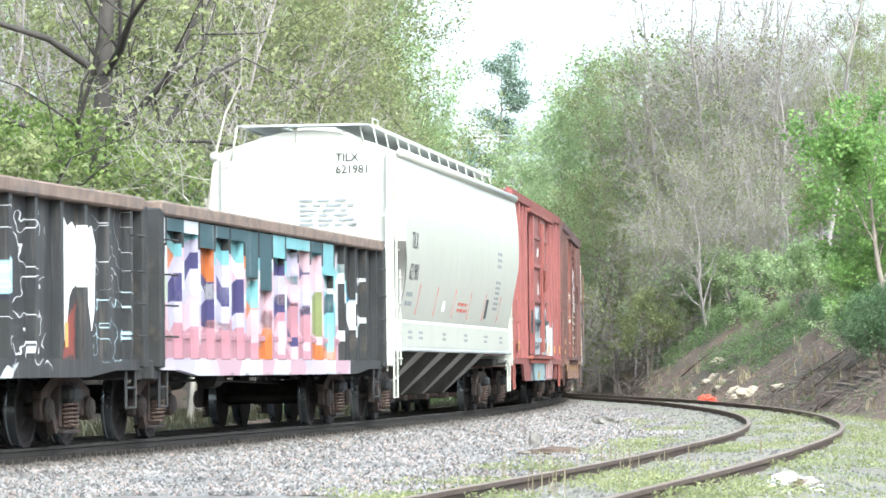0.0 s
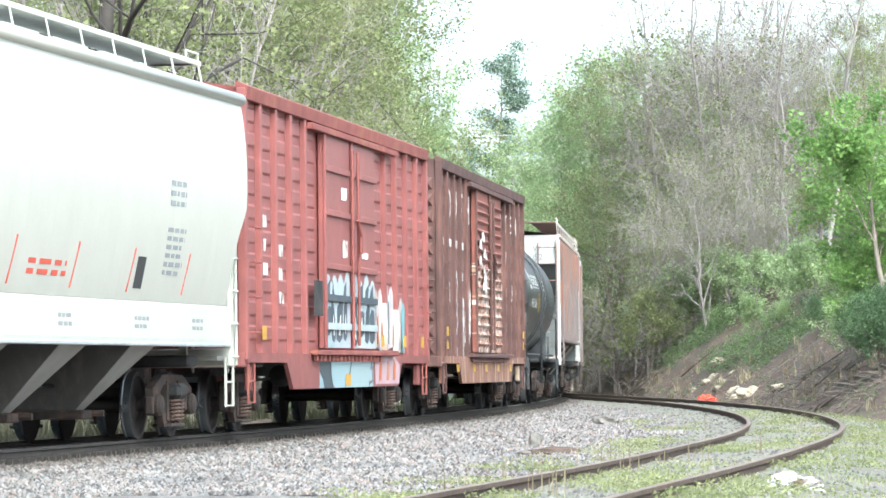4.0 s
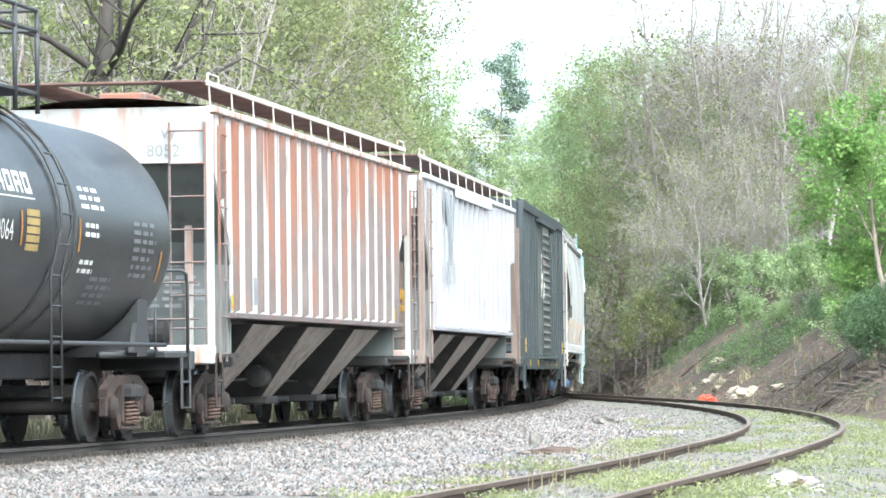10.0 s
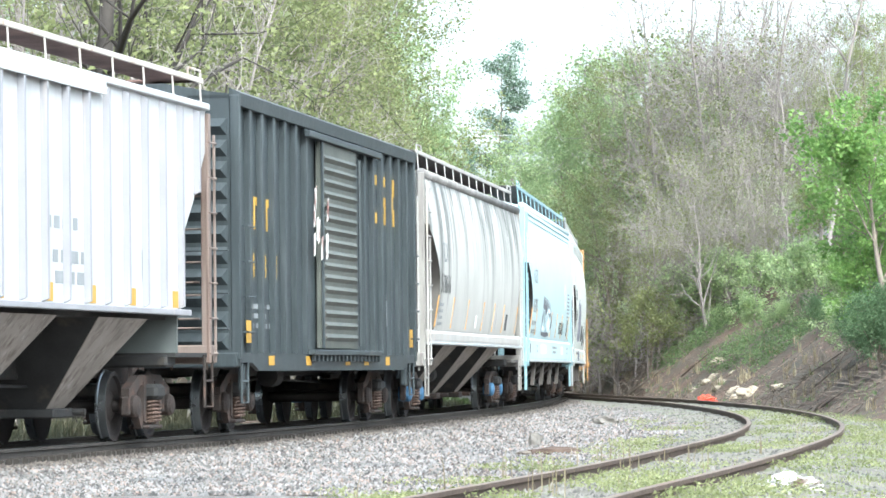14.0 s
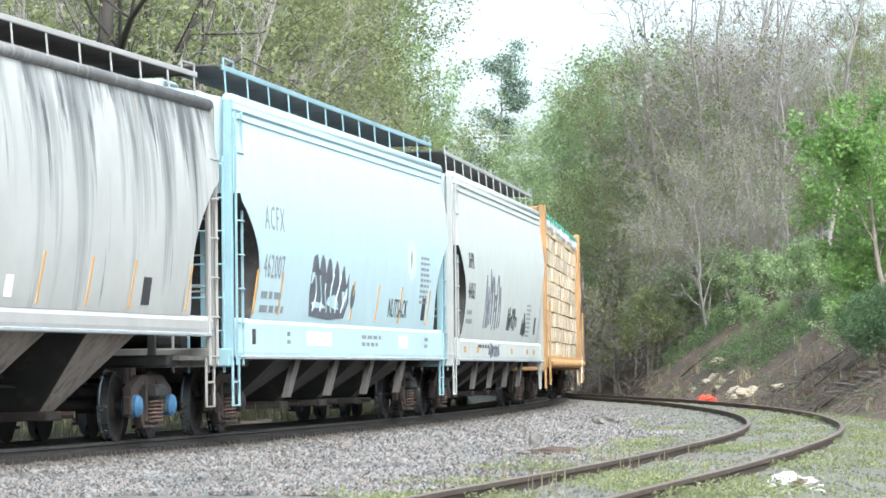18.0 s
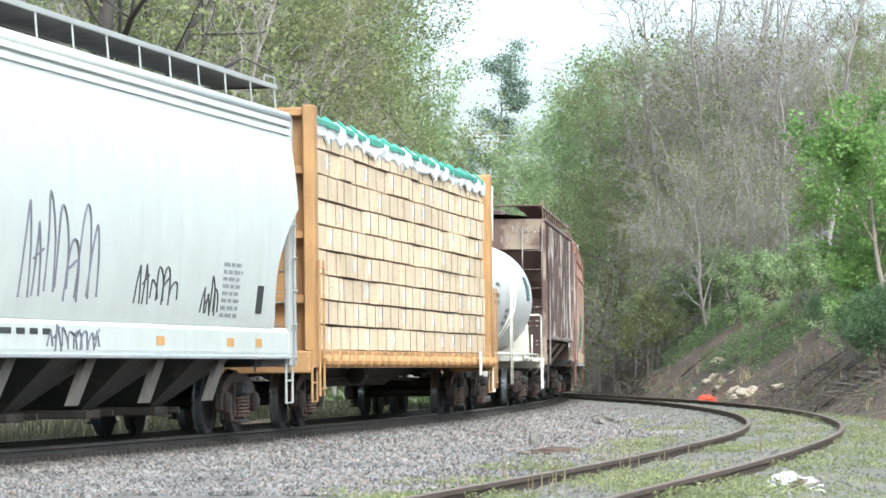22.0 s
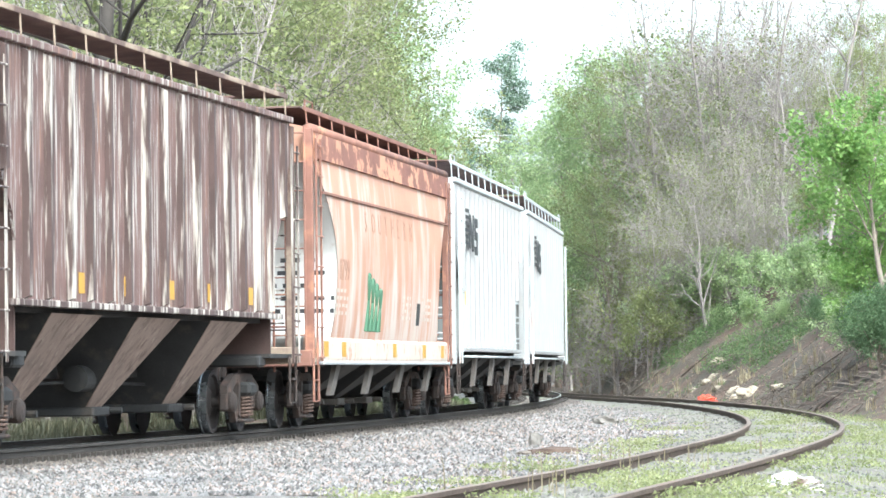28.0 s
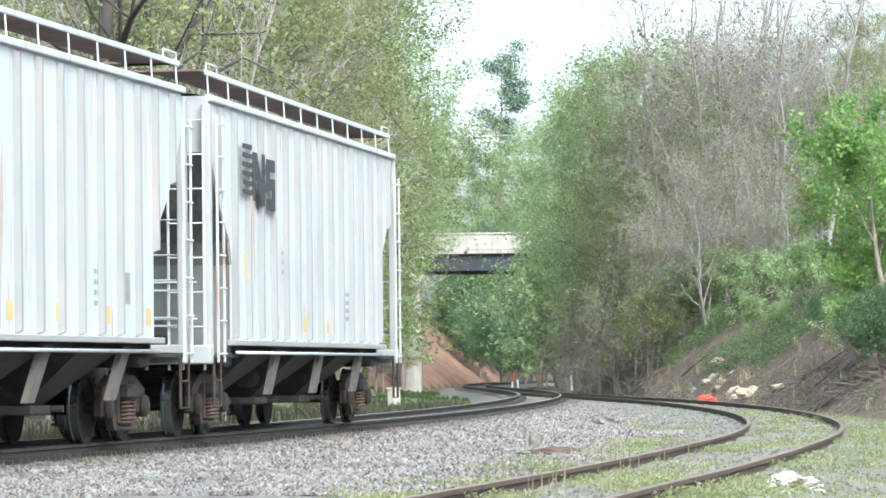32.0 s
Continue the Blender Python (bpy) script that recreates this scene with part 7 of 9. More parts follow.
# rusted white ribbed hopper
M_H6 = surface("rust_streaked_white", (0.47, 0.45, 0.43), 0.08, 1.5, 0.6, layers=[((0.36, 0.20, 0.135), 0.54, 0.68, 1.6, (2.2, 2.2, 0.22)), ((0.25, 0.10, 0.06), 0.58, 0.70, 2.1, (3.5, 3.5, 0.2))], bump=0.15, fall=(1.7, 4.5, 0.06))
# rib shade is put into the dark base colour; rust streaks lie over it
M_H6_RIB = surface("shaded_rusty_ribs", (0.13, 0.105, 0.10), 0.2, 1.5, 0.65, layers=[((0.20, 0.09, 0.06), 0.46, 0.62, 1.6, (2.2, 2.2, 0.25))], bump=0.15, fall=(1.7, 4.5, 0.08))
M_EDGE = surface("pale_walkway_edge", (0.46, 0.42, 0.38), 0.12, 3.0, 0.6, layers=[((0.30, 0.18, 0.12), 0.56, 0.7, 2.0, (1, 1, 1))])
M_H_BAY = streaked("dusty_bay_sheet", (0.24, 0.205, 0.18), [((0.10, 0.075, 0.06), 0.48, 0.7, 2.0), ((0.34, 0.30, 0.27), 0.58, 0.7, 3.0)], 0.2, 0.8)
M_H6_END = streaked("stained_end_sheet", (0.40, 0.395, 0.38), [((0.34, 0.19, 0.14), 0.5, 0.66, 1.1)], 0.15, 0.65)
# recess shade is mixed into this grey-green; the silver hopper shares it
M_H6_SLOPE = streaked("shaded_grey_green_slope", (0.13, 0.142, 0.138), [((0.09, 0.075, 0.065), 0.52, 0.75, 1.2)], 0.15, 0.6)
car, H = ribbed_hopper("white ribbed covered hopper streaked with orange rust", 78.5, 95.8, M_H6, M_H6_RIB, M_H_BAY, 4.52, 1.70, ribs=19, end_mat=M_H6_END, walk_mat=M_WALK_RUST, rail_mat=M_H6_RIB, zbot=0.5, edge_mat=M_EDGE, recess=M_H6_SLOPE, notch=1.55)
lettering(car, "8052", -H + 0.08, 3.86, 0.24, M_GREY_INK, -0.55, True)
lettering(car, "W", -H + 0.08, 4.1, 0.22, M_GREY_INK, -0.75, True)
bars(car, -H + 1.31, 2.2, 1.0, 5, 0.1, M_GREY_INK, -0.2, 41, True)
for i, ch in enumerate("SOUTHERN"):
    lettering(car, ch, -4.4 + i * 0.9, 3.75, 0.7, M_GREY_INK, -1.445)
plate(car, "data_plate", -5.6, -5.2, 1.85, 2.25, M_GREY_INK, -1.445)
for x in (-7.2, -1.6, 3.8, 6.9):
    plate(car, "reflector", x, x + 0.26, 1.78, 1.98, M_YELLOW, -1.446)

# silver-white ribbed hopper
M_H7 = streaked("silver_white_paint", (0.45, 0.45, 0.455), [((0.38, 0.38, 0.39), 0.5, 0.75, 1.5), ((0.45, 0.33, 0.27), 0.66, 0.78, 2.2)], 0.06, 0.5)
# ribs share the body's white; the darker tone holds their side shade
M_H7_RIB = streaked("shaded_silver_ribs", (0.27, 0.265, 0.285), [((0.42, 0.36, 0.34), 0.6, 0.8, 2.0)], 0.08, 0.5)
M_H7_END = streaked("rusty_end_sheet", (0.19, 0.145, 0.125), [((0.11, 0.07, 0.055), 0.5, 0.7, 1.5)], 0.15, 0.7)
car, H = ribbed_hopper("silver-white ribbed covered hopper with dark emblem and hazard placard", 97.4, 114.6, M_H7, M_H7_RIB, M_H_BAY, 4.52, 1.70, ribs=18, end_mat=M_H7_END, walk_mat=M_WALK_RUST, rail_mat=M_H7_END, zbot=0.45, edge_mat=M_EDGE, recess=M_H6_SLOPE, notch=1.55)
em = Shape()
em.prism([(-5.75, 2.95), (-5.6, 2.95), (-5.6, 4.3), (-5.75, 4.3)], -1.53, -1.52).prism([(-5.55, 4.32), (-5.2, 4.32), (-4.5, 3.25), (-4.85, 3.25)], -1.53, -1.52)
em.prism([(-4.75, 4.3), (-4.35, 4.3), (-4.35, 3.1), (-4.6, 2.9), (-4.75, 3.2)], -1.53, -1.52).prism([(-4.2, 4.3), (-3.9, 4.3), (-4.05, 3.4), (-4.2, 3.4)], -1.53, -1.52)
part("emblem", em, M_GREY_INK, car, "dark grey painted emblem")
lettering(car, "17510", -5.7, 2.55, 0.62, M_GREY_INK, -1.53, gap=1.25)
part("number_panel", Shape().box(-H + 0.084, -H + 0.09, -1.35, -0.55, 3.9, 4.5), M_WHITE, car, "white number panel")
lettering(car, "60", -H + 0.08, 4.08, 0.38, M_INK, -0.62, True)
d = Shape().loft([[(-H + 0.6 + e, -0.95, 2.47), (-H + 0.6 + e, -0.69, 2.2), (-H + 0.6 + e, -0.95, 1.93), (-H + 0.6 + e, -1.21, 2.2)] for e in (0, 0.01)], True, True)
part("placard", d, M_YELLOW, car, "yellow diamond hazard placard")
lettering(car, "1942", -H + 0.595, 2.14, 0.15, M_INK, -0.79, True)
lettering(car, "5.1", -H + 0.595, 2.0, 0.1, M_INK, -0.88, True)
part("upper_panel", Shape().box(-3.7, 3.05, -1.535, -1.51, 4.30, 4.50, 0.008), M_H7, car)
for x, z in ((0.6, 2.6), (0.9, 2.2), (1.0, 1.95)):
    bars(car, x, z, 1.5, 1, 0.3, M_GREY_INK, -1.445, int(z * 10))
for x in (-6.7, -4.0, -1.4, 0.6, 2.5, 4.4, 6.6):
    plate(car, "reflector", x, x + 0.3, 1.74, 1.96, M_YELLOW, -1.446)
plate(car, "data_plate", 5.0, 5.35, 2.05, 2.45, M_GREY_INK, -1.446)

# dark green-black boxcar
DARK = (0.028, 0.036, 0.040)
M_CX = surface("dark_slate_paint", DARK, 0.2, 1.5, 0.5, layers=[((0.06, 0.07, 0.075), 0.5, 0.8, 2.5, S_RUST)], bump=0.06)
M_CX_DOOR = surface("dark_olive_door", (0.075, 0.08, 0.07), 0.2, 1.5, 0.55, layers=[((0.13, 0.12, 0.10), 0.5, 0.8, 2.5, S_RUST)])
M_CX_YEL = surface("yellow_lettering", (0.50, 0.30, 0.05), 0.12, 4.0, 0.6, bump=0.0)
car, H = boxcar("dark slate boxcar with yellow lettering and a ridged sliding door", 116.2, 132.2, M_CX, M_CX, M_CX_DOOR, M_CX, M_CX, 4.80, doors=((-1.7, 1.65),), posts=6, ridged_door=True, emboss=False, iron=M_CX, sill_drop=0.90, hung=6.6)
lettering(car, "141301", -H - 0.13, 4.52, 0.24, M_CX_YEL, -0.05, True)
bars(car, -H - 0.13, 4.54, 0.6, 1, 0.36, M_CX_YEL, 0.75, 51, True)
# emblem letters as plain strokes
em = Shape()
for x, strokes in ((3.9, ((0, 0.14, 3.42, 4.25), (0.14, 0.4, 4.08, 4.25), (0.14, 0.4, 3.42, 3.6))), (4.85, ((0, 0.34, 4.08, 4.25), (0, 0.14, 3.85, 4.25), (0, 0.36, 3.74, 3.9), (0.22, 0.36, 3.42, 3.9), (0, 0.36, 3.42, 3.6))), (5.75, ((0.12, 0.26, 3.66, 4.0), (0, 0.15, 3.95, 4.25), (0.24, 0.39, 3.95, 4.25), (0, 0.15, 3.42, 3.72), (0.24, 0.39, 3.42, 3.72)))):
    for x0, x1, z0, z1 in strokes:
        em.box(x + x0, x + x1, -1.448, -1.442, z0, z1)
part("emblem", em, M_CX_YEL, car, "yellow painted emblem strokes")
for i, pair in enumerate(("14", "13", "01")):
    lettering(car, pair, -7.11 + 0.886 * i + 0.1, 2.25, 0.52, M_CX_YEL, -1.446)
for i in range(4):
    x = -7.0 + 0.443 * i + (0.05 if i > 1 else 0)
    part("lettering", Shape().box(x, x + 0.1, -1.448, -1.444, 2.95, 3.42).box(x + 0.1, x + 0.26, -1.448, -1.444, 3.3, 3.42), M_CX_YEL, car)
bars(car, -7.1, 1.8, 1.8, 3, 0.14, M_GREY_INK, -1.446, 54)
rr = random.Random(8)
for i in range(9):
    x, z = -2.7 + rr.uniform(0, 0.7) + (1.1 if i > 5 else 0), 2.4 + rr.uniform(0, 1.0)
    part("graffiti_tag", Shape().prism([(x, z), (x + 0.14, z + 0.05), (x + 0.2, z + 0.4), (x + 0.04, z + 0.36)], -1.612, -1.608), M_WHITE_WORN, car, "white spray-painted tag")
plate(car, "data_plate", 5.2, 5.55, 1.65, 2.1, M_GREY_INK, -1.446)
for x in (-7.6, 7.2):
    plate(car, "reflector", x, x + 0.35, 1.3, 1.62, M_YELLOW, -1.535)
for x in (-5.9, -2.9, 0.6, 2.4, 4.6):
    plate(car, "reflector", x, x + 0.42, 0.98, 1.12, M_YELLOW, -1.525)

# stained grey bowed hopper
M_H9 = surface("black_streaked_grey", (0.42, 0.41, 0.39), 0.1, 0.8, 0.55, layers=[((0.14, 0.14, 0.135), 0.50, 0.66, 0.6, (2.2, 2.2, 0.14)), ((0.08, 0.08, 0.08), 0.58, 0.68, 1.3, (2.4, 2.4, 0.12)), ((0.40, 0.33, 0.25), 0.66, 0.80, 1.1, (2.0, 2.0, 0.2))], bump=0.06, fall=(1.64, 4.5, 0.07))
blue_cap = TRUCK_MESHES["bearing_cap"].copy()
blue_cap.materials.clear()
blue_cap.materials.append(surface("blue_bearing_cap", (0.05, 0.13, 0.24), 0.25, 6.0, 0.6))
M_H9_SILL = streaked("grimy_pale_sill", (0.36, 0.345, 0.33), [((0.40, 0.33, 0.28), 0.55, 0.75, 2.0)], 0.1, 0.6)
# this dark slope-sheet colour carries the shade of the end recess
M_H9_DARK = streaked("shaded_recess_steel", (0.11, 0.10, 0.092), [((0.07, 0.06, 0.054), 0.5, 0.75, 1.5)], 0.2, 0.75)
M_H9_POST = streaked("grimy_post_paint", (0.24, 0.225, 0.21), [((0.15, 0.13, 0.12), 0.52, 0.72, 2.0)], 0.15, 0.65)
M_H9_ROOF = surface("sooty_roof", (0.20, 0.19, 0.185), 0.3, 1.5, 0.8, layers=[((0.42, 0.40, 0.38), 0.55, 0.75, 3.0, S_RUST)])
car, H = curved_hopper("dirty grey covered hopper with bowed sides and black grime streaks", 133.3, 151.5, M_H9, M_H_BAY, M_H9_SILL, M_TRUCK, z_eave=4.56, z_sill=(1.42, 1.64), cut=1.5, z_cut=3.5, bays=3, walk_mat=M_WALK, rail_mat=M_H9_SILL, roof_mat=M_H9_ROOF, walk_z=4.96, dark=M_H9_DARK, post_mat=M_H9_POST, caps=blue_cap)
lettering(car, "TILX", -7.35, 2.95, 0.52, M_GREY_INK, -1.645)
lettering(car, "518616", -7.35, 2.35, 0.52, M_INK, -1.645)
lettering(car, "16", -H + 0.1, 4.0, 0.34, M_INK, -0.6, True)
bars(car, -7.4, 2.1, 0.8, 4, 0.12, M_GREY_INK, -1.62, 61)
plate(car, "data_plate", 5.0, 5.4, 1.75, 2.1, M_INK, -1.56)
plate(car, "data_plate", -1.0, -0.7, 1.75, 2.0, M_WHITE, -1.56)
for x in (-7.75, -5.2, -2.6, 0.3, 2.4, 4.4, 7.3):
    part("reflector", Shape().prism([(x, 1.7), (x + 0.07, 1.7), (x + 0.17, 2.3), (x + 0.1, 2.3)], -1.60, -1.585), M_AMBER, car)

# pale blue bowed hopper
M_BL = streaked("pale_blue_paint", (0.48, 0.60, 0.635), [((0.43, 0.55, 0.59), 0.5, 0.8, 1.0)], 0.05, 0.42, 0.03)
M_BL_TRIM = streaked("weathered_blue_trim", (0.24, 0.36, 0.40), [((0.25, 0.36, 0.40), 0.55, 0.8, 2.0)], 0.12, 0.55)
M_BRACE = surface("grimy_brace_steel", (0.085, 0.074, 0.066), 0.3, 2.0, 0.8, layers=[((0.08, 0.06, 0.05), 0.5, 0.7, 3.0, S_RUST)])
# near-black base is painted shade below the bodies; paler streaks run over it
M_UNDER_DARK = surface("shaded_under_sheet", (0.04, 0.036, 0.034), 0.3, 2.0, 0.8, layers=[((0.11, 0.09, 0.075), 0.55, 0.75, 3.0, S_RUST)])
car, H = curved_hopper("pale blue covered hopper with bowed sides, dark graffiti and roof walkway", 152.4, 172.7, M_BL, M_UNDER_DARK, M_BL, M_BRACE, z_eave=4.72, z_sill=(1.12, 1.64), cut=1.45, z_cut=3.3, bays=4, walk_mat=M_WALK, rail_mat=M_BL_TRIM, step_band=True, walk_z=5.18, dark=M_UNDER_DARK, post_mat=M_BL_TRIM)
lettering(car, "ACFX", -8.3, 2.95, 0.50, M_GREY_INK, -1.65, gap=1.3)
lettering(car, "462007", -8.3, 2.25, 0.50, M_GREY_INK, -1.645, gap=1.1)
bars(car, -8.3, 1.95, 1.9, 2, 0.2, M_GREY_INK, -1.61, 71)


M_TAG = surface("dark_grey_spray", (0.10, 0.10, 0.12), 0.25, 3.0, 0.6, bump=0.0)
rr = random.Random(2)
bumps = [(-4.35 + 3.3 * t, 2.42 + 0.30 * abs(math.sin(5.2 * math.pi * t + 0.4)) - 0.25 * t * t + rr.uniform(-0.04, 0.04)) for t in np.linspace(0, 1, 40)]
part("graffiti_tag", Shape().prism([(-4.3, 1.74), (-2.6, 1.70), (-1.2, 1.74), (-0.92, 2.0)] + bumps[::-1] + [(-4.5, 2.1)], -1.65, -1.646), M_TAG, car, "dark grey bubble-letter graffiti tag")
part("graffiti_tag", Shape().prism([(-0.55 + 0.2 * math.cos(t), 2.1 + 0.2 * math.sin(t)) for t in np.linspace(0, 6.283, 17)[:-1]], -1.65, -1.646), M_TAG, car)
for i in range(6):
    x, h = -4.1 + i * 0.54, rr.uniform(0.35, 0.6)
    curl = [(x + 0.16 * math.sin(3.3 * u + i), -1.653, 1.82 + h * u) for u in np.linspace(0, 1, 8)]
    part("tag_outline", Shape().tube(curl, 0.016, 4), M_BL, car, "pale outline of a letter")
lettering(car, "NUTSACK", 3.2, 1.82, 0.46, M_INK, -1.612)
part("sticker", Shape().prism([(5.5 + 0.55 * math.cos(t), 2.85 + 0.36 * math.sin(t)) for t in np.linspace(0, 6.283, 25)[:-1]], -1.662, -1.658), streaked("faded_white_patch", (0.62, 0.66, 0.67), [((0.44, 0.58, 0.62), 0.5, 0.7, 2.0)], 0.1), car, "faded round white patch with small green emblem")
part("emblem", Shape().prism([(5.4, 2.7), (5.48, 2.7), (5.56, 2.9), (5.48, 3.02), (5.36, 2.92)], -1.667, -1.663), M_LEAF_GREEN, car)
bars(car, 6.6, 2.9, 1.2, 9, 0.1, M_GREY_INK, -1.645, 73)
for x in (-8.8, -6.9, -0.6, 1.9, 4.4, 7.7):
    part("reflector", Shape().prism([(x, 1.72), (x + 0.1, 1.72), (x + 0.18, 2.35), (x + 0.08, 2.35)], -1.60, -1.585), M_AMBER, car)
plate(car, "data_plate", 7.0, 7.4, 1.8, 2.2, M_INK, -1.6)
for x, w, mt in ((-8.9, 0.25, M_INK), (-6.2, 0.3, M_GREY_INK), (-4.6, 2.2, M_WHITE), (0.5, 2.0, M_GREY_INK), (4.4, 1.0, M_WHITE), (7.4, 0.5, M_GREY_INK)):
    plate(car, "stencil", x, x + w, 1.28, 1.5, mt, -1.553) if mt is not M_GREY_INK else bars(car, x, 1.42, w, 2, 0.12, mt, -1.553, int(x * 7) + 90)

# silver-grey bowed hopper
M_SH = streaked("silver_grey_paint", (0.52, 0.535, 0.51), [((0.46, 0.475, 0.45), 0.5, 0.8, 1.0)], 0.06, 0.45, 0.03)
M_SH_TRIM = streaked("weathered_grey_trim", (0.34, 0.34, 0.33), [((0.35, 0.31, 0.28), 0.58, 0.8, 2.0)], 0.1, 0.55)
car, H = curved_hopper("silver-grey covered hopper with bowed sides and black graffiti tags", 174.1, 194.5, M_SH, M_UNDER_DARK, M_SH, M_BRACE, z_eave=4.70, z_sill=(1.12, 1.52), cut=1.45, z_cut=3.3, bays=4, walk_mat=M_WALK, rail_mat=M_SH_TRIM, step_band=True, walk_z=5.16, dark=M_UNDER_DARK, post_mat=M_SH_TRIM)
lettering(car, "SHPX", -8.3, 2.92, 0.46, M_INK, -1.65)
lettering(car, "464563", -8.3, 2.32, 0.46, M_INK, -1.645)
bars(car, -8.3, 2.0, 1.2, 2, 0.18, M_GREY_INK, -1.61, 81)


def scrawl(car, x0, x1, z0, z1, material, y, seed, strokes=9, r=0.025):
    """A sprayed tag: one flowing line of tall arches, then short cross strokes."""
    rr = random.Random(seed)
    w = (x1 - x0) / strokes
    for i in range(strokes):
        top, foot = z1 - rr.uniform(0, 0.45) * (z1 - z0), z0 + rr.uniform(0, 0.2) * (z1 - z0)
        a, b = x0 + i * w, x0 + (i + rr.uniform(0.7, 1.25)) * w
        pts = []
        for j in range(11):
            u = j / 10
            pts.append((a + (b - a) * u + 0.06 * math.sin(5 * u + i), y, foot + (top - foot) * math.sin(math.pi * u) ** 0.55))
        part("graffiti_tag", Shape().tube(pts, r, 5), material, car, "thin black spray-painted tag")
        if i % 3 == 1:
            part("graffiti_tag", Shape().tube([(a, y, (top + foot) / 2), (a + w * 0.8, y, (top + foot) / 2 + 0.12)], r, 5), material, car)


scrawl(car, -4.8, -1.4, 1.6, 3.0, M_TAG, -1.648, 3, 7, 0.018)
scrawl(car, 0.4, 2.6, 1.75, 2.3, M_INK, -1.628, 4, 6, 0.014)
scrawl(car, 4.0, 5.0, 1.6, 2.2, M_INK, -1.615, 5, 4, 0.014)
scrawl(car, -3.6, -1.2, 1.15, 1.5, M_TAG, -1.556, 6, 8, 0.014)
bars(car, 5.2, 2.35, 1.3, 8, 0.1, M_GREY_INK, -1.63, 83)
plate(car, "data_plate", 7.4, 7.8, 1.72, 2.12, M_INK, -1.61)
for x in (-8.6, -6.0, 1.6, 5.6, 7.4):
    plate(car, "reflector", x, x + 0.42, 1.24, 1.36, M_AMBER, -1.553)
bars(car, -5.8, 1.34, 2.6, 1, 0.14, M_INK, -1.553, 84)

# yellow bulkhead flatcar with lumber
M_FLAT = surface("ochre_flatcar_paint", (0.37, 0.205, 0.085), 0.18, 1.5, 0.6, layers=[((0.28, 0.15, 0.06), 0.55, 0.75, 2.5, S_RUST)], bump=0.08)
M_BOARD = surface("sawn_pine_ends", (0.60, 0.47, 0.325), 0.15, 2.0, 0.75, layers=[((0.52, 0.375, 0.235), 0.5, 0.75, 5.0, (0.5, 1, 5)), ((0.30, 0.20, 0.12), 0.62, 0.7, 9.0, (0.15, 1, 5))], bump=0.25, bscale=35.0, pieces=0.14)
M_STRAP = surface("black_steel_strap", (0.05, 0.042, 0.035), 0.2, 5.0, 0.6, 0.3, bump=0.0)
M_WRAP_W = surface("white_lumber_wrap", (0.76, 0.78, 0.79), 0.08, 3.0, 0.4, bump=0.4, bscale=6.0)
M_WRAP_G = surface("green_lumber_wrap", (0.03, 0.25, 0.17), 0.15, 3.0, 0.4, bump=0.4, bscale=6.0)
M_TAGPAPER = surface("paper_tag", (0.80, 0.80, 0.80), 0.06, 5.0, 0.7, bump=0.0, layers=[((0.40, 0.50, 0.62), 0.50, 0.56, 9.0, (1, 1, 1))])
car, H = freight_car("bulkhead_flatcar", "ochre bulkhead flatcar with stake pockets along its deck", 195.7, 218.7)
flat = car
part("deck", Shape().box(-H + 0.3, H - 0.3, -1.5, 1.5, 1.14, 1.22, 0.01), M_FLAT, car)
part("centre_sill", Shape().prism([(-H, 0.85), (-6.0, 0.82), (-4.0, 0.62), (4.0, 0.62), (6.0, 0.82), (H, 0.85), (H, 1.14), (-H, 1.14)], -0.3, 0.3), M_BLACK, car)
for k in (-1, 1):
    part("side_sill", Shape().box(-H + 0.2, H - 0.2, k * 1.52 - 0.04, k * 1.52 + 0.04, 0.94, 1.22, 0.01), M_FLAT, car)
    for i in range(26):
        x = -H + 0.8 + (2 * H - 1.6) * i / 25
        part("winch", Shape().lathe([(k * 1.56, 0.10), (k * 1.66, 0.10), (k * 1.70, 0.06)], 10, "y", (x, 0, 1.05)).box(x - 0.14, x + 0.14, min(k * 1.55, k * 1.60), max(k * 1.55, k * 1.60), 1.0, 1.2, 0.01), M_FLAT, car)
    # bulkheads
    part("bulkhead", Shape().box(k * (H - 0.55) - 0.06, k * (H - 0.55) + 0.06, -1.5, 1.5, 1.2, 4.98, 0.02), M_FLAT, car, "tall ochre steel bulkhead")
    for y in (-1.46, -0.5, 0.5, 1.46):
        part("bulkhead_post", Shape().box(min(k * (H - 0.55), k * (H - 0.2)), max(k * (H - 0.55), k * (H - 0.2)), y - 0.09, y + 0.09, 1.2, 5.0, 0.02), M_FLAT, car)
    for z in (2.0, 3.0, 4.0, 4.9):
        part("bulkhead_rail", Shape().box(min(k * (H - 0.5), k * (H - 0.3)), max(k * (H - 0.5), k * (H - 0.3)), -1.45, 1.45, z - 0.06, z + 0.06, 0.01), M_FLAT, car)
    part("end_sill", Shape().box(k * H - 0.25, k * H + 0.05, -1.52, 1.52, 0.86, 1.2, 0.02), M_FLAT, car)
    ladder(car, k * (H - 0.36), 0.5, 2.6, M_FLAT, -1.62, 0.4)
    sill_step(car, k * (H - 0.35), M_FLAT, 1.0, 0.42)
for x in (-9.0, -6.2, -2.0, 2.4, 6.6, 9.2):
    plate(car, "reflector", x, x + 0.35, 0.98, 1.1, M_YELLOW, -1.565)
plate(car, "sign_holder", 7.6, 8.0, 0.78, 1.25, M_WHITE, -1.72)
underframe(car, H - 0.2, H - 2.3, M_BLACK)
couplers(car, H)
truck(car, -H + 2.3)
truck(car, H - 2.3)
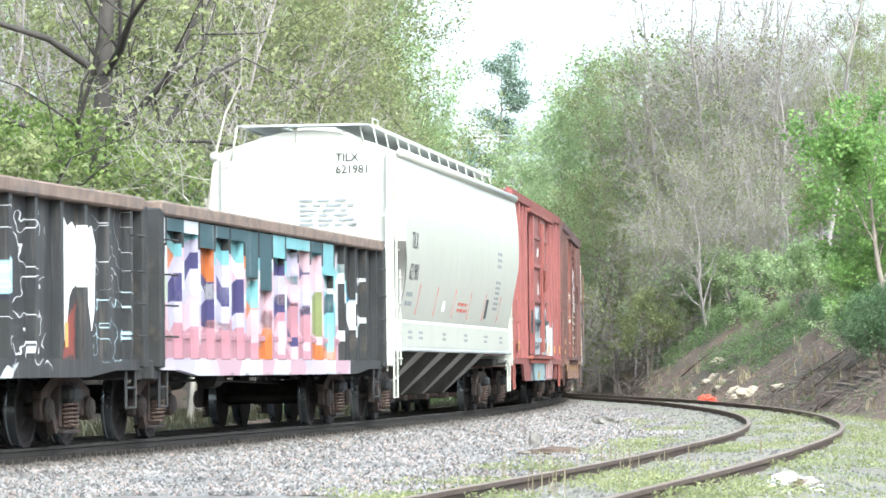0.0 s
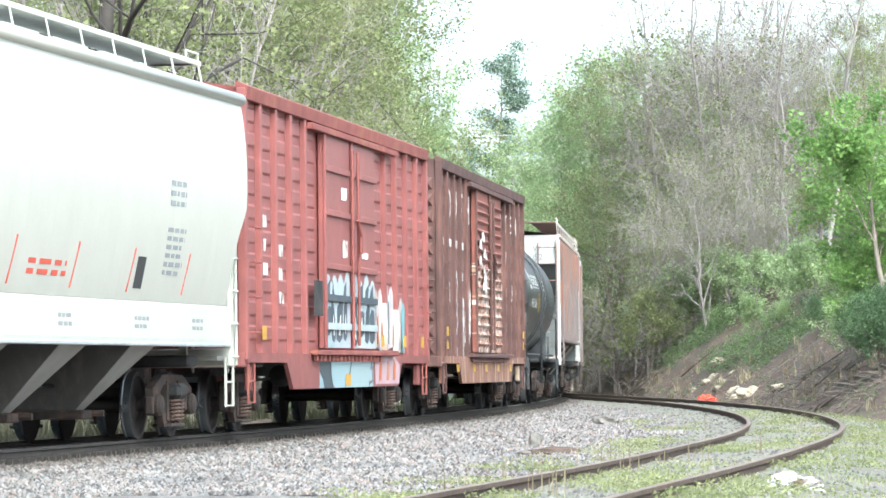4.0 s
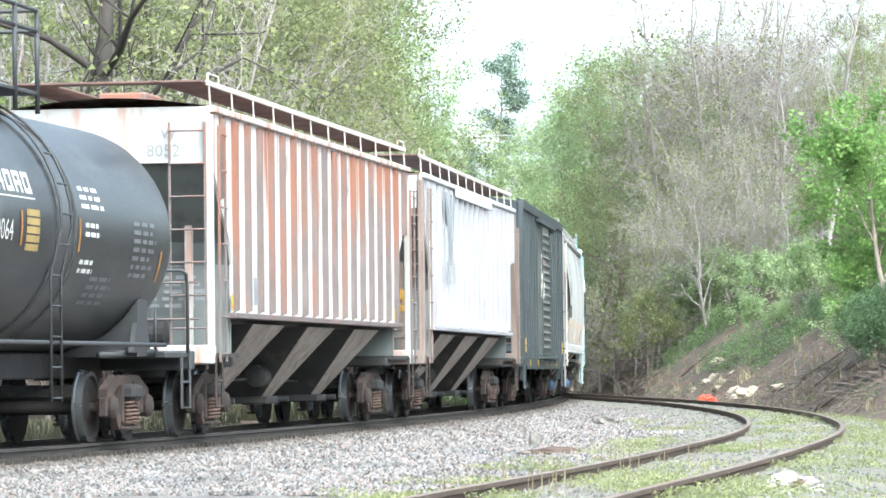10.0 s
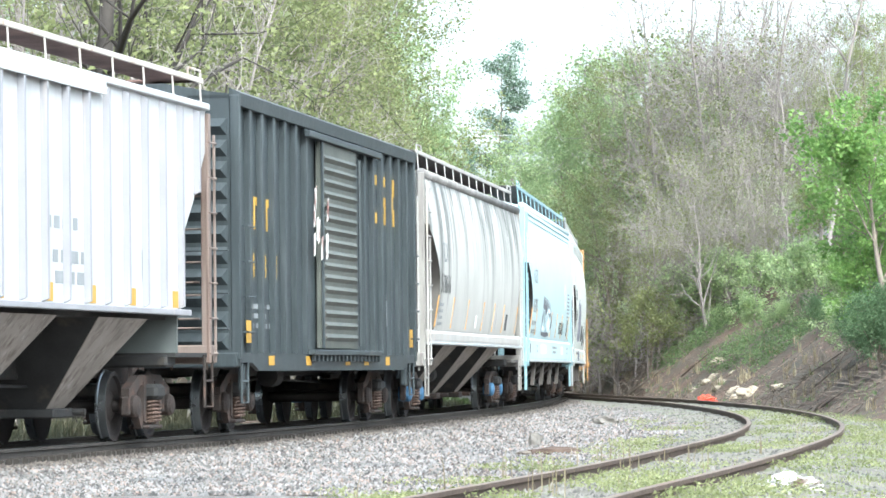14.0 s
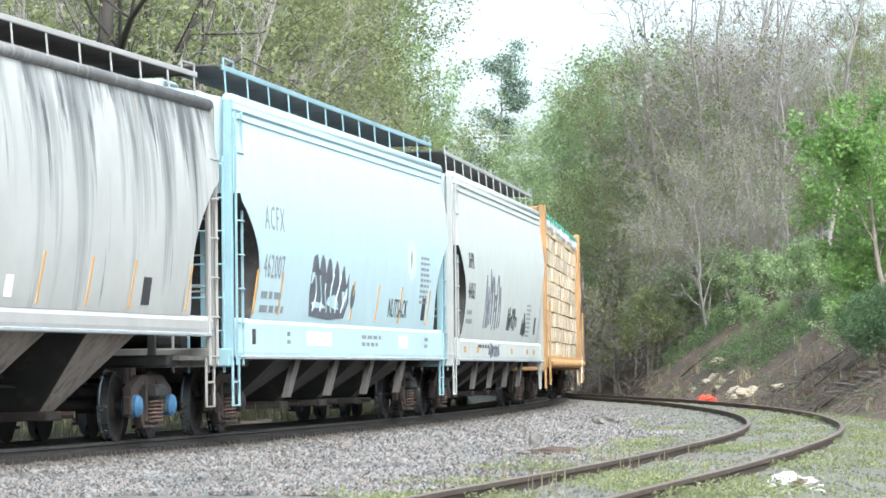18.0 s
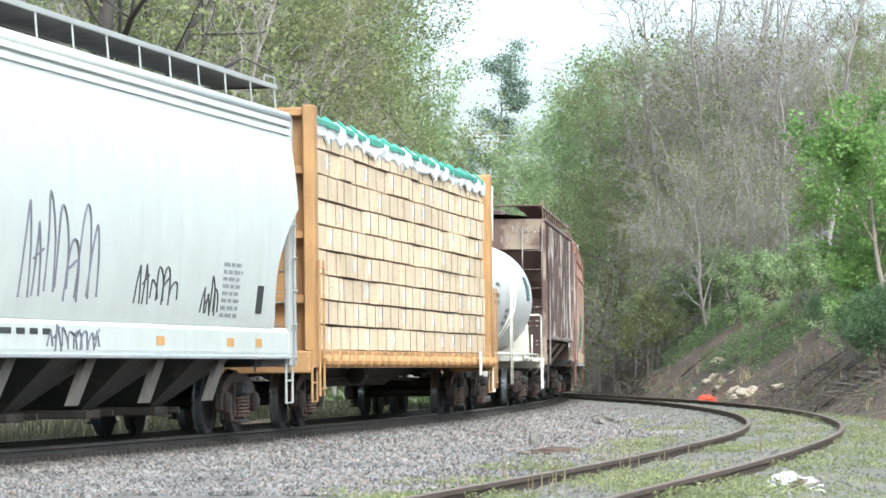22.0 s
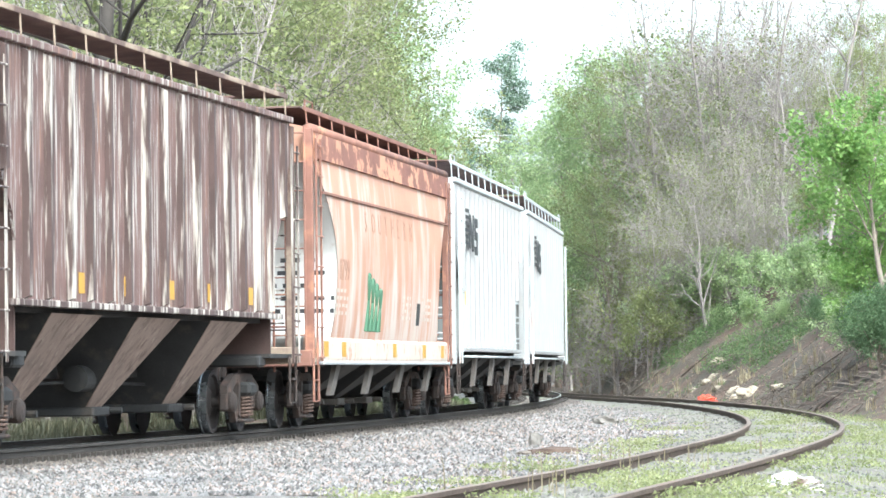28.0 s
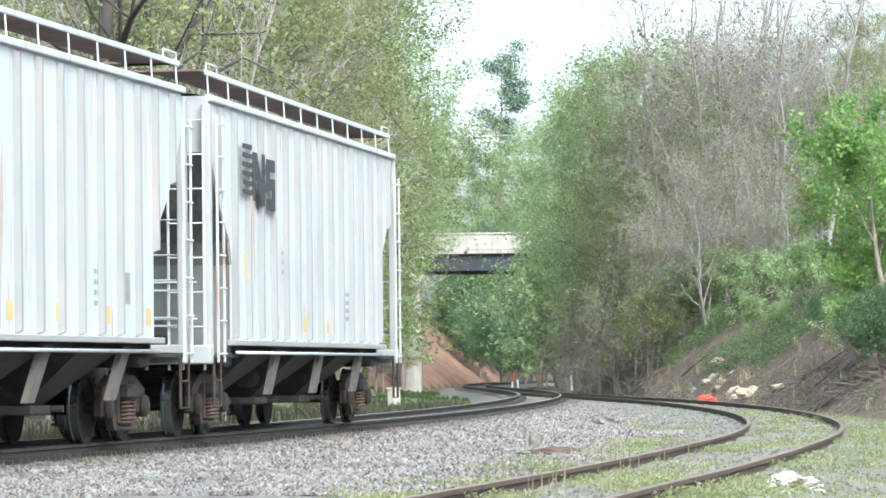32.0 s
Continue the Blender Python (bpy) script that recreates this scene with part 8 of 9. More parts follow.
# the load: packs of boards, nine tiers high, that ride on the flatcar
load = tagged(new("lumber_load"), "strapped packs of pale sawn lumber under green and white wrap", "lumber", "cars of the freight train")
things.append((load, (195.7 + 218.7) / 2))
rr = random.Random(4)
TIERS, z = 9, 1.24
heights = [0.34] * 9
x_lo, x_hi = -H + 0.72, H - 0.72
for tier in range(TIERS):
    cuts = [x_lo]
    while cuts[-1] < x_hi - 2.6:
        cuts.append(cuts[-1] + rr.choice((1.35, 1.35, 2.7, 2.7)))
    cuts.append(x_hi)
    zt = z + 0.36
    for i in range(len(cuts) - 1):
        a0, b0 = cuts[i] + 0.008, cuts[i + 1] - 0.008
        dy, lift = rr.uniform(0, 0.05), rr.uniform(-0.006, 0.006)
        slope = rr.uniform(-0.01, 0.01)
        pack = part("lumber_pack", Shape().loft([[(x, -1.40 - dy, z + lift + e), (x, 1.40, z + lift + e), (x, 1.40, zt + lift + e), (x, -1.40 - dy, zt + lift + e)] for x, e in ((a0, -slope), (b0, slope))], True, True), M_BOARD, load)
        for xs in np.arange(a0 + 0.45, b0 - 0.15, 0.95):
            xs += rr.uniform(-0.03, 0.03)
            part("strap", Shape().prism([(xs - 0.007, z), (xs + 0.007, z), (xs + 0.007 + slope, zt), (xs - 0.007 + slope, zt)], -1.406 - dy, -1.398 - dy), M_STRAP, pack)
        if b0 - a0 > 2 or rr.random() < 0.35:
            tx = a0 + rr.uniform(0.04, 0.12)
            part("paper_tag", Shape().box(tx, tx + 0.2, -1.411 - dy, -1.407 - dy, z + 0.1, z + 0.31), M_TAGPAPER, pack)
    z = zt
    part("spacer", Shape().box(x_lo, x_hi, -1.34, 1.34, z, z + 0.026), M_STRAP, load)
    z += 0.035
for i in range(17):
    a0 = x_lo + (x_hi - x_lo) * i / 17
    b0 = a0 + (x_hi - x_lo) / 17
    rings, band = [], []
    for j in range(6):
        x = a0 + (b0 - a0) * j / 5
        puff = 0.10 * math.sin(math.pi * j / 5) + rr.uniform(-0.02, 0.02)
        hem = -0.24 + rr.uniform(-0.05, 0.05) + 0.05 * math.sin(math.pi * j / 5)
        edge = [(-1.465 - rr.uniform(0, 0.02), z + hem), (-1.47 - rr.uniform(0, 0.03), z - 0.06), (-1.48, z + 0.02), (-1.3, z + 0.06 + puff), (0, z + 0.08 + puff), (1.3, z + 0.06), (1.46, z - 0.2)]
        rings.append([(x, y, q) for y, q in edge] + [(x, y * 0.98, q - 0.03) for y, q in edge[::-1]])
        band.append([(x, -1.515, z - 0.05 + rr.uniform(-0.03, 0.03)), (x, -1.512, z + 0.03), (x, -1.34, z + 0.085 + puff), (x, -1.34, z + 0.05 + puff), (x, -1.49, z), (x, -1.49, z - 0.05)])
    part("wrap", Shape().loft(rings, True, True), M_WRAP_W, load)
    part("wrap_band", Shape().loft(band[rr.choice((0, 1, 2)):rr.choice((4, 5, 6))], True, True), M_WRAP_G, load, "green printed band of the wrap")

# white tank car
M_WT = surface("white_tank_paint", (0.58, 0.575, 0.56), 0.05, 0.8, 0.4, layers=[((0.62, 0.60, 0.56), 0.55, 0.85, 1.5, (0.5, 3, 0.4))], bump=0.03)
M_WT_IRON = surface("off_white_fittings", (0.66, 0.62, 0.54), 0.15, 2.0, 0.55, layers=[((0.36, 0.28, 0.2), 0.6, 0.8, 3.0, (1, 1, 1))])
car, H = tank_car("white tank car with off-white railings and ladders", 219.5, 234.0, M_WT, M_WT_IRON, 6.3, 1.36, 2.60, M_WT_IRON, -2.2)
R2, Z2 = 1.36, 2.60
for x, z, w, rows, sd, mt in ((-4.6, 2.75, 1.4, 1, 91, M_GREY_INK), (-5.0, 2.5, 1.3, 2, 92, M_GREY_INK), (-1.6, 2.2, 0.8, 3, 94, M_GREY_INK)):
    on_tank(bars(car, x, z, w, rows, 0.16, mt, -1.4, sd), R2, Z2)
gp = Shape()
for i in range(6):
    gp.box(3.7, 4.7, -1.4, -1.39, 2.55 + i * 0.1, 2.64 + i * 0.1)
on_tank(part("data_panel", gp, surface("grey_green_panel", (0.20, 0.28, 0.28), 0.2, 4.0, 0.6, bump=0.0), car, "grey-green data panel"), R2, Z2)

# rust-brown ribbed hopper
M_H14 = surface("flaking_brown_paint", (0.125, 0.072, 0.064), 0.3, 1.2, 0.75, layers=[((0.38, 0.345, 0.315), 0.53, 0.63, 3.0, (3.0, 3.0, 0.16)), ((0.34, 0.19, 0.12), 0.57, 0.72, 2.2, (2.2, 2.2, 0.25)), ((0.42, 0.39, 0.36), 0.59, 0.68, 6.0, (2.4, 2.4, 0.25))], bump=0.2)
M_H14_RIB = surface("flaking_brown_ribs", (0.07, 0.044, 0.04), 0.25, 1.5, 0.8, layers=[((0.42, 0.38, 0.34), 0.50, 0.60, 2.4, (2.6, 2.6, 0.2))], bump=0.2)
M_H14_END = surface("rusted_end_sheet", (0.13, 0.082, 0.068), 0.3, 1.2, 0.85, layers=[((0.30, 0.23, 0.175), 0.46, 0.60, 1.2, (1, 1, 1))], bump=0.25)
# recess sheets half as bright as the end sheet, with rust patches
M_H14_RECESS = surface("dark_brown_recess", (0.065, 0.038, 0.032), 0.3, 1.2, 0.85, layers=[((0.14, 0.085, 0.06), 0.56, 0.72, 1.0, (1, 1, 1))], bump=0.25)
M_FAINT = surface("faint_worn_lettering", (0.30, 0.25, 0.22), 0.2, 4.0, 0.75, bump=0.0)
M_H14_BAY = streaked("rusty_bay_sheet", (0.25, 0.18, 0.145), [((0.11, 0.07, 0.055), 0.48, 0.7, 2.0), ((0.40, 0.32, 0.26), 0.6, 0.75, 3.0)], 0.25, 0.85)
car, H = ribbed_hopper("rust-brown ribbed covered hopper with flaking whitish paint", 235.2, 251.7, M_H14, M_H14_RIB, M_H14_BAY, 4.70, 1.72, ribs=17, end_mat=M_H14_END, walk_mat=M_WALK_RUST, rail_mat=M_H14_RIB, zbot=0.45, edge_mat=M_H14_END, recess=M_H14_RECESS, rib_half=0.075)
lettering(car, "NW", -H + 0.08, 4.38, 0.24, M_FAINT, -0.62, True)
lettering(car, "176372", -H + 0.08, 4.12, 0.26, M_FAINT, -0.3, True)
for x in (-6.6, -4.2, -2.0, 0.4, 2.6, 5.2):
    plate(car, "reflector", x, x + 0.26, 1.85, 2.1, M_YELLOW, -1.446)

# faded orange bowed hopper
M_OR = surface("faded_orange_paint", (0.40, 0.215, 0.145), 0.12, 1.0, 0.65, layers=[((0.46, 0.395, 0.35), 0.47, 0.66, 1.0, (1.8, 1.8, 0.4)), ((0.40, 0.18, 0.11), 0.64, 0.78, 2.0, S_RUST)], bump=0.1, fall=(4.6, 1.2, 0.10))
M_OR_TRIM = surface("rust_brown_trim", (0.20, 0.095, 0.07), 0.25, 1.5, 0.75, layers=[((0.42, 0.2, 0.12), 0.55, 0.75, 2.0, (1, 1, 1))])
M_OR_SILL = surface("chipped_pale_sill", (0.46, 0.39, 0.33), 0.15, 1.5, 0.7, layers=[((0.35, 0.15, 0.09), 0.55, 0.68, 3.0, (1, 1, 1))])
M_OR_LETTER = surface("ghost_lettering", (0.33, 0.185, 0.13), 0.15, 3.0, 0.7, bump=0.0)
M_OR_END = streaked("pale_end_sheet", (0.56, 0.55, 0.53), [((0.35, 0.24, 0.2), 0.55, 0.75, 1.5)], 0.1, 0.65)
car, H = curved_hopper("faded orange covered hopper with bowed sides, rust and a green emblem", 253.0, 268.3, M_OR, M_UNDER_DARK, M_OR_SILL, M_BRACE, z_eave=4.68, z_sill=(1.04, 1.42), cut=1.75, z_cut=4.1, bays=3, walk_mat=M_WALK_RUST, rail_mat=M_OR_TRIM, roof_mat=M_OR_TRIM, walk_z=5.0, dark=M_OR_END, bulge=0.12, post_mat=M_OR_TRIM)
part("roof_band", Shape().slab([(-1.44, 4.18), (-1.56, 4.2), (-1.53, 4.60), (-1.44, 4.60)], -H + 0.2, H - 0.2), surface("rusted_band", (0.17, 0.07, 0.05), 0.25, 1.5, 0.75, layers=[((0.42, 0.21, 0.13), 0.5, 0.56, 2.6, (0.6, 0.6, 1.0))]), car, "rust-brown band under the roof")
part("side_seam", Shape().box(-H + 0.5, H - 0.5, -1.60, -1.57, 3.66, 3.70), M_OR_TRIM, car)
for i, ch in enumerate("SOUTHERN"):
    lettering(car, ch, -3.0 + i * 0.72, 3.2, 0.5, M_OR_LETTER, -1.615)
lettering(car, "8799", -5.6, 2.35, 0.5, M_OR_LETTER, -1.61)
M_GREEN_SPRAY = surface("green_spray", (0.05, 0.12, 0.07), 0.2, 3.0, 0.6, bump=0.0)
for i in range(4):
    x = -2.75 + i * 0.42
    loop = [(x + 0.25 * u + 0.14 * math.sin(math.pi * 2 * u), -1.60, 1.55 + (0.95 - 0.08 * i) * math.sin(math.pi * u) ** 0.6) for u in np.linspace(0, 1, 14)]
    part("graffiti_tag", Shape().tube(loop, 0.035, 5), M_GREEN_SPRAY, car, "dark green sprayed loop")
for x, sd in ((-5.9, 97), (1.2, 98), (3.6, 99)):
    bars(car, x, 2.15, 1.3, 4, 0.12, M_OR_SILL, -1.60, sd)
plate(car, "data_plate", 3.0, 3.4, 1.7, 2.1, M_INK, -1.60)
for x in (-6.9, -5.2, 0.2, 3.8, 6.2):
    plate(car, "reflector", x, x + 0.38, 1.12, 1.36, M_YELLOW, -1.556)
for i, row in enumerate((2.6, 2.4, 2.2, 2.0, 1.8)):
    bars(car, -H + 0.9, row, 1.2, 1, 0.14, M_INK, -0.5, 100 + i, True)


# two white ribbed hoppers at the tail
# end recess shade painted as a dark base; the streaks are stains
M_RECESS = streaked("shaded_recess_sheet", (0.16, 0.165, 0.16), [((0.10, 0.088, 0.08), 0.5, 0.7, 1.6)], 0.15, 0.75)
M_NS = streaked("white_hopper_paint", (0.44, 0.462, 0.468), [((0.36, 0.37, 0.378), 0.5, 0.75, 1.3), ((0.38, 0.24, 0.20), 0.58, 0.70, 2.4)], 0.05, 0.5)
# shade on the rib flanks is painted in as a darker white
M_NS_RIB = streaked("shaded_white_ribs", (0.28, 0.275, 0.275), [((0.38, 0.28, 0.26), 0.58, 0.75, 2.0)], 0.06, 0.5)
M_NS_END = streaked("grey_white_end", (0.33, 0.33, 0.33), [((0.40, 0.33, 0.30), 0.6, 0.8, 1.6)], 0.1, 0.6)
for label, a, b, seed in (("white ribbed covered hopper with a black emblem and roof walkway", 269.5, 284.4, 1), ("white ribbed covered hopper with rust stains at the train tail", 285.7, 301.3, 2)):
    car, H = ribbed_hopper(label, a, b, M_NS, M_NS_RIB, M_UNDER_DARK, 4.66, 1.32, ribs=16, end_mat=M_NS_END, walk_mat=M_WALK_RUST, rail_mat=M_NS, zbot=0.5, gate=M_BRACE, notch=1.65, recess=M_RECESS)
    em = Shape()
    for i in range(6):
        part("emblem_bar", Shape().box(-5.75, -5.1, -1.53, -1.52, 3.42 + i * 0.13, 3.49 + i * 0.13), M_INK, car)
    em.prism([(-5.05, 4.05), (-4.75, 4.05), (-4.35, 3.6), (-4.35, 4.05), (-4.15, 4.05), (-4.15, 3.3), (-4.45, 3.3), (-4.85, 3.75), (-4.85, 3.35), (-5.05, 3.35)], -1.53, -1.52)
    em.prism([(-4.05, 4.0), (-3.4, 4.0), (-3.4, 3.82), (-3.8, 3.82), (-3.8, 3.72), (-3.4, 3.72), (-3.4, 3.25), (-4.05, 3.25), (-4.05, 3.42), (-3.6, 3.42), (-3.6, 3.55), (-4.05, 3.55)], -1.53, -1.52)
    part("emblem", em, M_INK, car, "black painted emblem")
    lettering(car, "3", -H + 0.08, 4.0, 0.3, M_INK, -1.0, True)
    for i, ch in enumerate(("2", "4", "1", "3", "9") if seed == 1 else ("4", "2", "3", "3")):
        lettering(car, ch, -5.2 + i * 0.88, 2.35, 0.5, M_GREY_INK, -1.446)
    bars(car, 2.9, 2.1, 0.5, 4, 0.13, M_GREY_INK, -1.446, 110 + seed)
    plate(car, "data_plate", 4.3, 4.6, 1.75, 2.15, M_GREY_INK, -1.446)
    for x in (-5.3, -3.0, -0.8, 1.2, 3.4, 5.4):
        plate(car, "reflector", x, x + 0.24, 1.5 if x > -5 else 2.2, 1.72 if x > -5 else 2.6, M_YELLOW_FADED, -1.446)
    part("sill_rod", Shape().tube([(-H + 1.6, -1.5, 1.16), (H - 1.6, -1.5, 1.16)], 0.025, 6), M_NS, car, smooth=True)
    for i in range(3):
        x = -3.6 + i * 3.6
        part("bay_brace", Shape().prism([(x + 0.75, 1.22), (x + 1.15, 1.22), (x + 0.35, 0.55), (x + 0.05, 0.55)], -1.42, -1.34), M_BRACE, car)
for root, midpoint in things:
    if root.get("label", "").startswith(("pale blue", "silver-grey", "faded orange")):
        for i in range(4):
            x = -5.6 + i * 3.5
            part("bay_brace", Shape().prism([(x + 0.8, 1.10), (x + 1.25, 1.10), (x + 0.35, 0.5), (x + 0.0, 0.5)], -1.42, -1.34), M_BRACE, root)
hug_sides()


# ---- small things along the line ----
def blades_mesh(name, tufts, height, blades, material, seed, lean=0.5, width=0.012):
    """Tufts of grass: thin bent blades."""
    rng = np.random.default_rng(seed)
    n = len(tufts)
    base = np.repeat(np.asarray(tufts), blades, 0) + np.concatenate([rng.normal(0, 0.05, (n * blades, 2)), np.zeros((n * blades, 1))], 1)
    a = rng.random(n * blades) * 6.283
    h = height * (0.5 + 0.8 * rng.random(n * blades))
    d = np.stack([np.cos(a), np.sin(a), np.zeros_like(a)], -1)
    w = np.stack([-np.sin(a), np.cos(a), np.zeros_like(a)], -1) * width
    up = np.array([0, 0, 1.0])
    l = lean * rng.random(n * blades)
    mid = base + up * (h * 0.6)[:, None] + d * (h * l * 0.3)[:, None]
    tip = base + up * h[:, None] + d * (h * l)[:, None]
    v = np.stack([base - w, base + w, mid + w * 0.7, mid - w * 0.7, tip], 1)
    i = np.arange(n * blades)[:, None] * 5
    f = np.concatenate([i + [[0, 1, 2]], i + [[0, 2, 3]], i + [[3, 2, 4]]], 1).reshape(-1, 3)
    return new(name, raw_mesh(name, v.reshape(-1, 3), f, material))


rng = np.random.default_rng(12)


def scatter(n, y_lo, y_hi, x_of, z_of=None, bias=1.5, clump=1.2, bare=0.02):
    out = []
    while len(out) < n:
        y = y_lo + (y_hi - y_lo) * rng.random() ** bias
        x = x_of(y)
        if abs(x) > 0.119 * y + 0.6 or noise.noise(Vector((x * clump, y * clump * 0.5, 3.7))) < bare:
            continue
        out.append((x, y, float(ground_z(x, y)) + 0.01 if z_of is None else z_of(x, y) if callable(z_of) else z_of))
    return out


def by_siding(x, y):
    """Height of the bed's shoulder, or of the ground beyond it."""
    return max(float(ground_z(x, y)), -0.165 - 0.14 * max(0.0, abs(x - float(side_x(y))) - 1.2)) if abs(x - float(side_x(y))) < 2.5 else float(ground_z(x, y))


def leafy(name, tufts, leaves, reach, height, size, material):
    """Low weeds: clouds of small leaves round each tuft."""
    c = np.repeat(np.asarray(tufts), leaves, 0)
    c = c + np.stack([rng.normal(0, reach, len(c)), rng.normal(0, reach, len(c)), height * rng.random(len(c)) ** 1.5], -1)
    return new(name, leaves_mesh(name, c, size, material, rng, 0.4, 1.6, False))


tagged(leafy("siding_weeds", scatter(1800, 27, 90, lambda y: float(side_x(y)) + rng.uniform(-0.6, 5.0), by_siding, 1.5, 0.8, 0.06), 16, 0.10, 0.09, 0.02, M_GRASS), "low leafy yellow-green weeds in the siding gravel", "weeds", kind="stuff")
tagged(leafy("ballast_leaves", scatter(900, 28, 85, lambda y: float(side_x(y)) - rng.uniform(0.7, 2.8), -0.25, 1.5, 0.9, 0.1), 14, 0.10, 0.08, 0.02, M_GRASS), "small leafy weeds along the edge of the ballast", "weeds", kind="stuff")
tagged(blades_mesh("siding_grass", scatter(1800, 27, 80, lambda y: float(side_x(y)) + rng.uniform(0.85, 5.0), by_siding, 1.5, 0.9, 0.08), 0.05, 6, M_GRASS, 1, 1.3, 0.004), "short green grass beside the siding", "grass", kind="stuff")
tagged(blades_mesh("track_weeds", scatter(600, 27, 100, lambda y: float(side_x(y)) + rng.uniform(-0.62, 0.62), -0.165, 1.5, 0.8, 0.12), 0.05, 6, M_GRASS, 2, 1.3, 0.004), "low weeds growing between the siding rails", "grass", kind="stuff")
tagged(blades_mesh("ballast_weeds", scatter(700, 28, 85, lambda y: float(side_x(y)) - rng.uniform(0.8, 2.6), -0.255, 1.5, 0.9, 0.1), 0.05, 6, M_GRASS, 3, 1.3, 0.004), "thin weeds at the edge of the ballast", "grass", kind="stuff")
tagged(blades_mesh("dry_stalks", scatter(34, 30, 70, lambda y: float(side_x(y)) + rng.uniform(-2.0, 0.6), -0.26), 0.36, 4, M_STRAW, 4, 0.35, 0.006), "tall dry weed stalks by the siding", "grass", kind="stuff")
tagged(blades_mesh("bank_grass", scatter(260, 76, 165, lambda y: float(bank_foot(y)) + abs(rng.normal(0, 2.6)) - 0.3, None, 1.0, 1.0), 0.14, 9, M_WEED, 5, 1.2, 0.008), "rough grass on the foot of the cut bank", "grass", kind="stuff")
tagged(blades_mesh("verge_grass", scatter(900, 112, 240, lambda y: float(main_x(y)) - rng.uniform(2.6, 8.5), None, 1.2, 0.4), 0.16, 9, M_VERGE, 6, 0.7, 0.02), "green verge grass behind the main line", "grass", kind="stuff")
tagged(blades_mesh("line_weeds", scatter(1500, 45, 125, lambda y: float(main_x(y)) - rng.uniform(2.2, 7.5), None, 1.0, 0.5), 0.34, 9, M_DRAB, 16, 0.8, 0.02), "drab brown-green weeds behind the main line", "weeds", kind="stuff")
tagged(blades_mesh("bank_straw", scatter(150, 90, 210, lambda y: float(bank_foot(y)) + abs(rng.normal(0, 2.2)), None, 1.0, 0.8), 0.4, 6, M_STRAW, 7, 0.9, 0.015), "dry grass and stalks on the cut bank", "grass", kind="stuff")

# low green growth hanging over the bank
pts = []
while len(pts) < 16000:
    y = rng.uniform(122, 160)
    x = float(bank_foot(y)) + rng.uniform(1.5, 4.8)
    if rough_noise(x, y, 0.55, 3.0) > -0.1 + 0.12 * abs(y - 135) / 10:
        pts.append((x, y, float(ground_z(x, y)) + 0.05 + 0.65 * rng.random() ** 2))
tagged(new("bank_creeper", leaves_mesh("bank_creeper", np.array(pts), 0.05, M_WEED, rng, 0.2, folded=False)), "soft green creeper and weeds covering the bank", "creeper", kind="stuff")

# leaf litter and broken stone on the cut bank
pts, sizes = [], []
for _ in range(15000):
    y = rng.uniform(78, 175)
    x = float(bank_foot(y)) + abs(rng.normal(0, 2.0)) - 0.4
    pts.append((x, y, float(ground_z(x, y)) + 0.01)), sizes.append(0.012 + 0.04 * rng.random() ** 3)
tagged(stones("bank_rubble", np.array(pts), np.array(sizes), surface("clay_rubble", (0.15, 0.11, 0.085), 0.25, 3.0, 0.95, islands=0.75), 8), "loose clay rubble and litter on the bank", "rubble", kind="stuff")


M_LITTER = surface("dead_twig_litter", (0.13, 0.105, 0.088), 0.3, 2.0, 0.95, bump=0.0)
# thin dead twigs lying all over the cut bank
segs = []
for _ in range(1000):
    y = 92 + 90 * rng.random() ** 1.2
    x = float(bank_foot(y)) + abs(rng.normal(0, 2.2)) - 0.7
    p = np.array([x, y, float(ground_z(x, y)) + 0.04])
    a, ln = rng.random() * 6.283, rng.uniform(0.3, 1.3)
    for _ in range(2):
        x2, y2 = p[0] + math.cos(a) * ln * 0.5, p[1] + math.sin(a) * ln * 0.5
        q = np.array([x2, y2, max(float(ground_z(x2, y2)) + 0.03, p[2] + rng.normal(0.04, 0.12))])
        segs.append((p, q, 0.012, 0.006))
        p, a = q, a + rng.normal(0, 0.5)
tagged(new("bank_twigs", tubes_mesh("bank_twigs", segs, 3, M_LITTER)), "tangle of thin dead twigs lying on the cut bank", "dead twigs", kind="stuff")


def boulder(name, label, x, y, z, sx, sy, sz, material, seed, category="rock", group=""):
    bm = bmesh.new()
    bmesh.ops.create_icosphere(bm, subdivisions=3, radius=1.0)
    for v in bm.verts:
        n = noise.noise(v.co * 1.3 + Vector((seed * 3.1, 0, 0))) * 0.45 + noise.noise(v.co * 3.0 + Vector((0, seed, 0))) * 0.18
        v.co *= 1 + n
        v.co.x, v.co.y, v.co.z = v.co.x * sx, v.co.y * sy, max(v.co.z, -0.6) * sz
    me = bpy.data.meshes.new(name)
    bm.to_mesh(me)
    bm.free()
    me.materials.append(material)
    ob = new(name, me)
    ob.matrix_basis = pose(x, y, z, 0, 0, seed * 47)
    return tagged(ob, label, category, group)


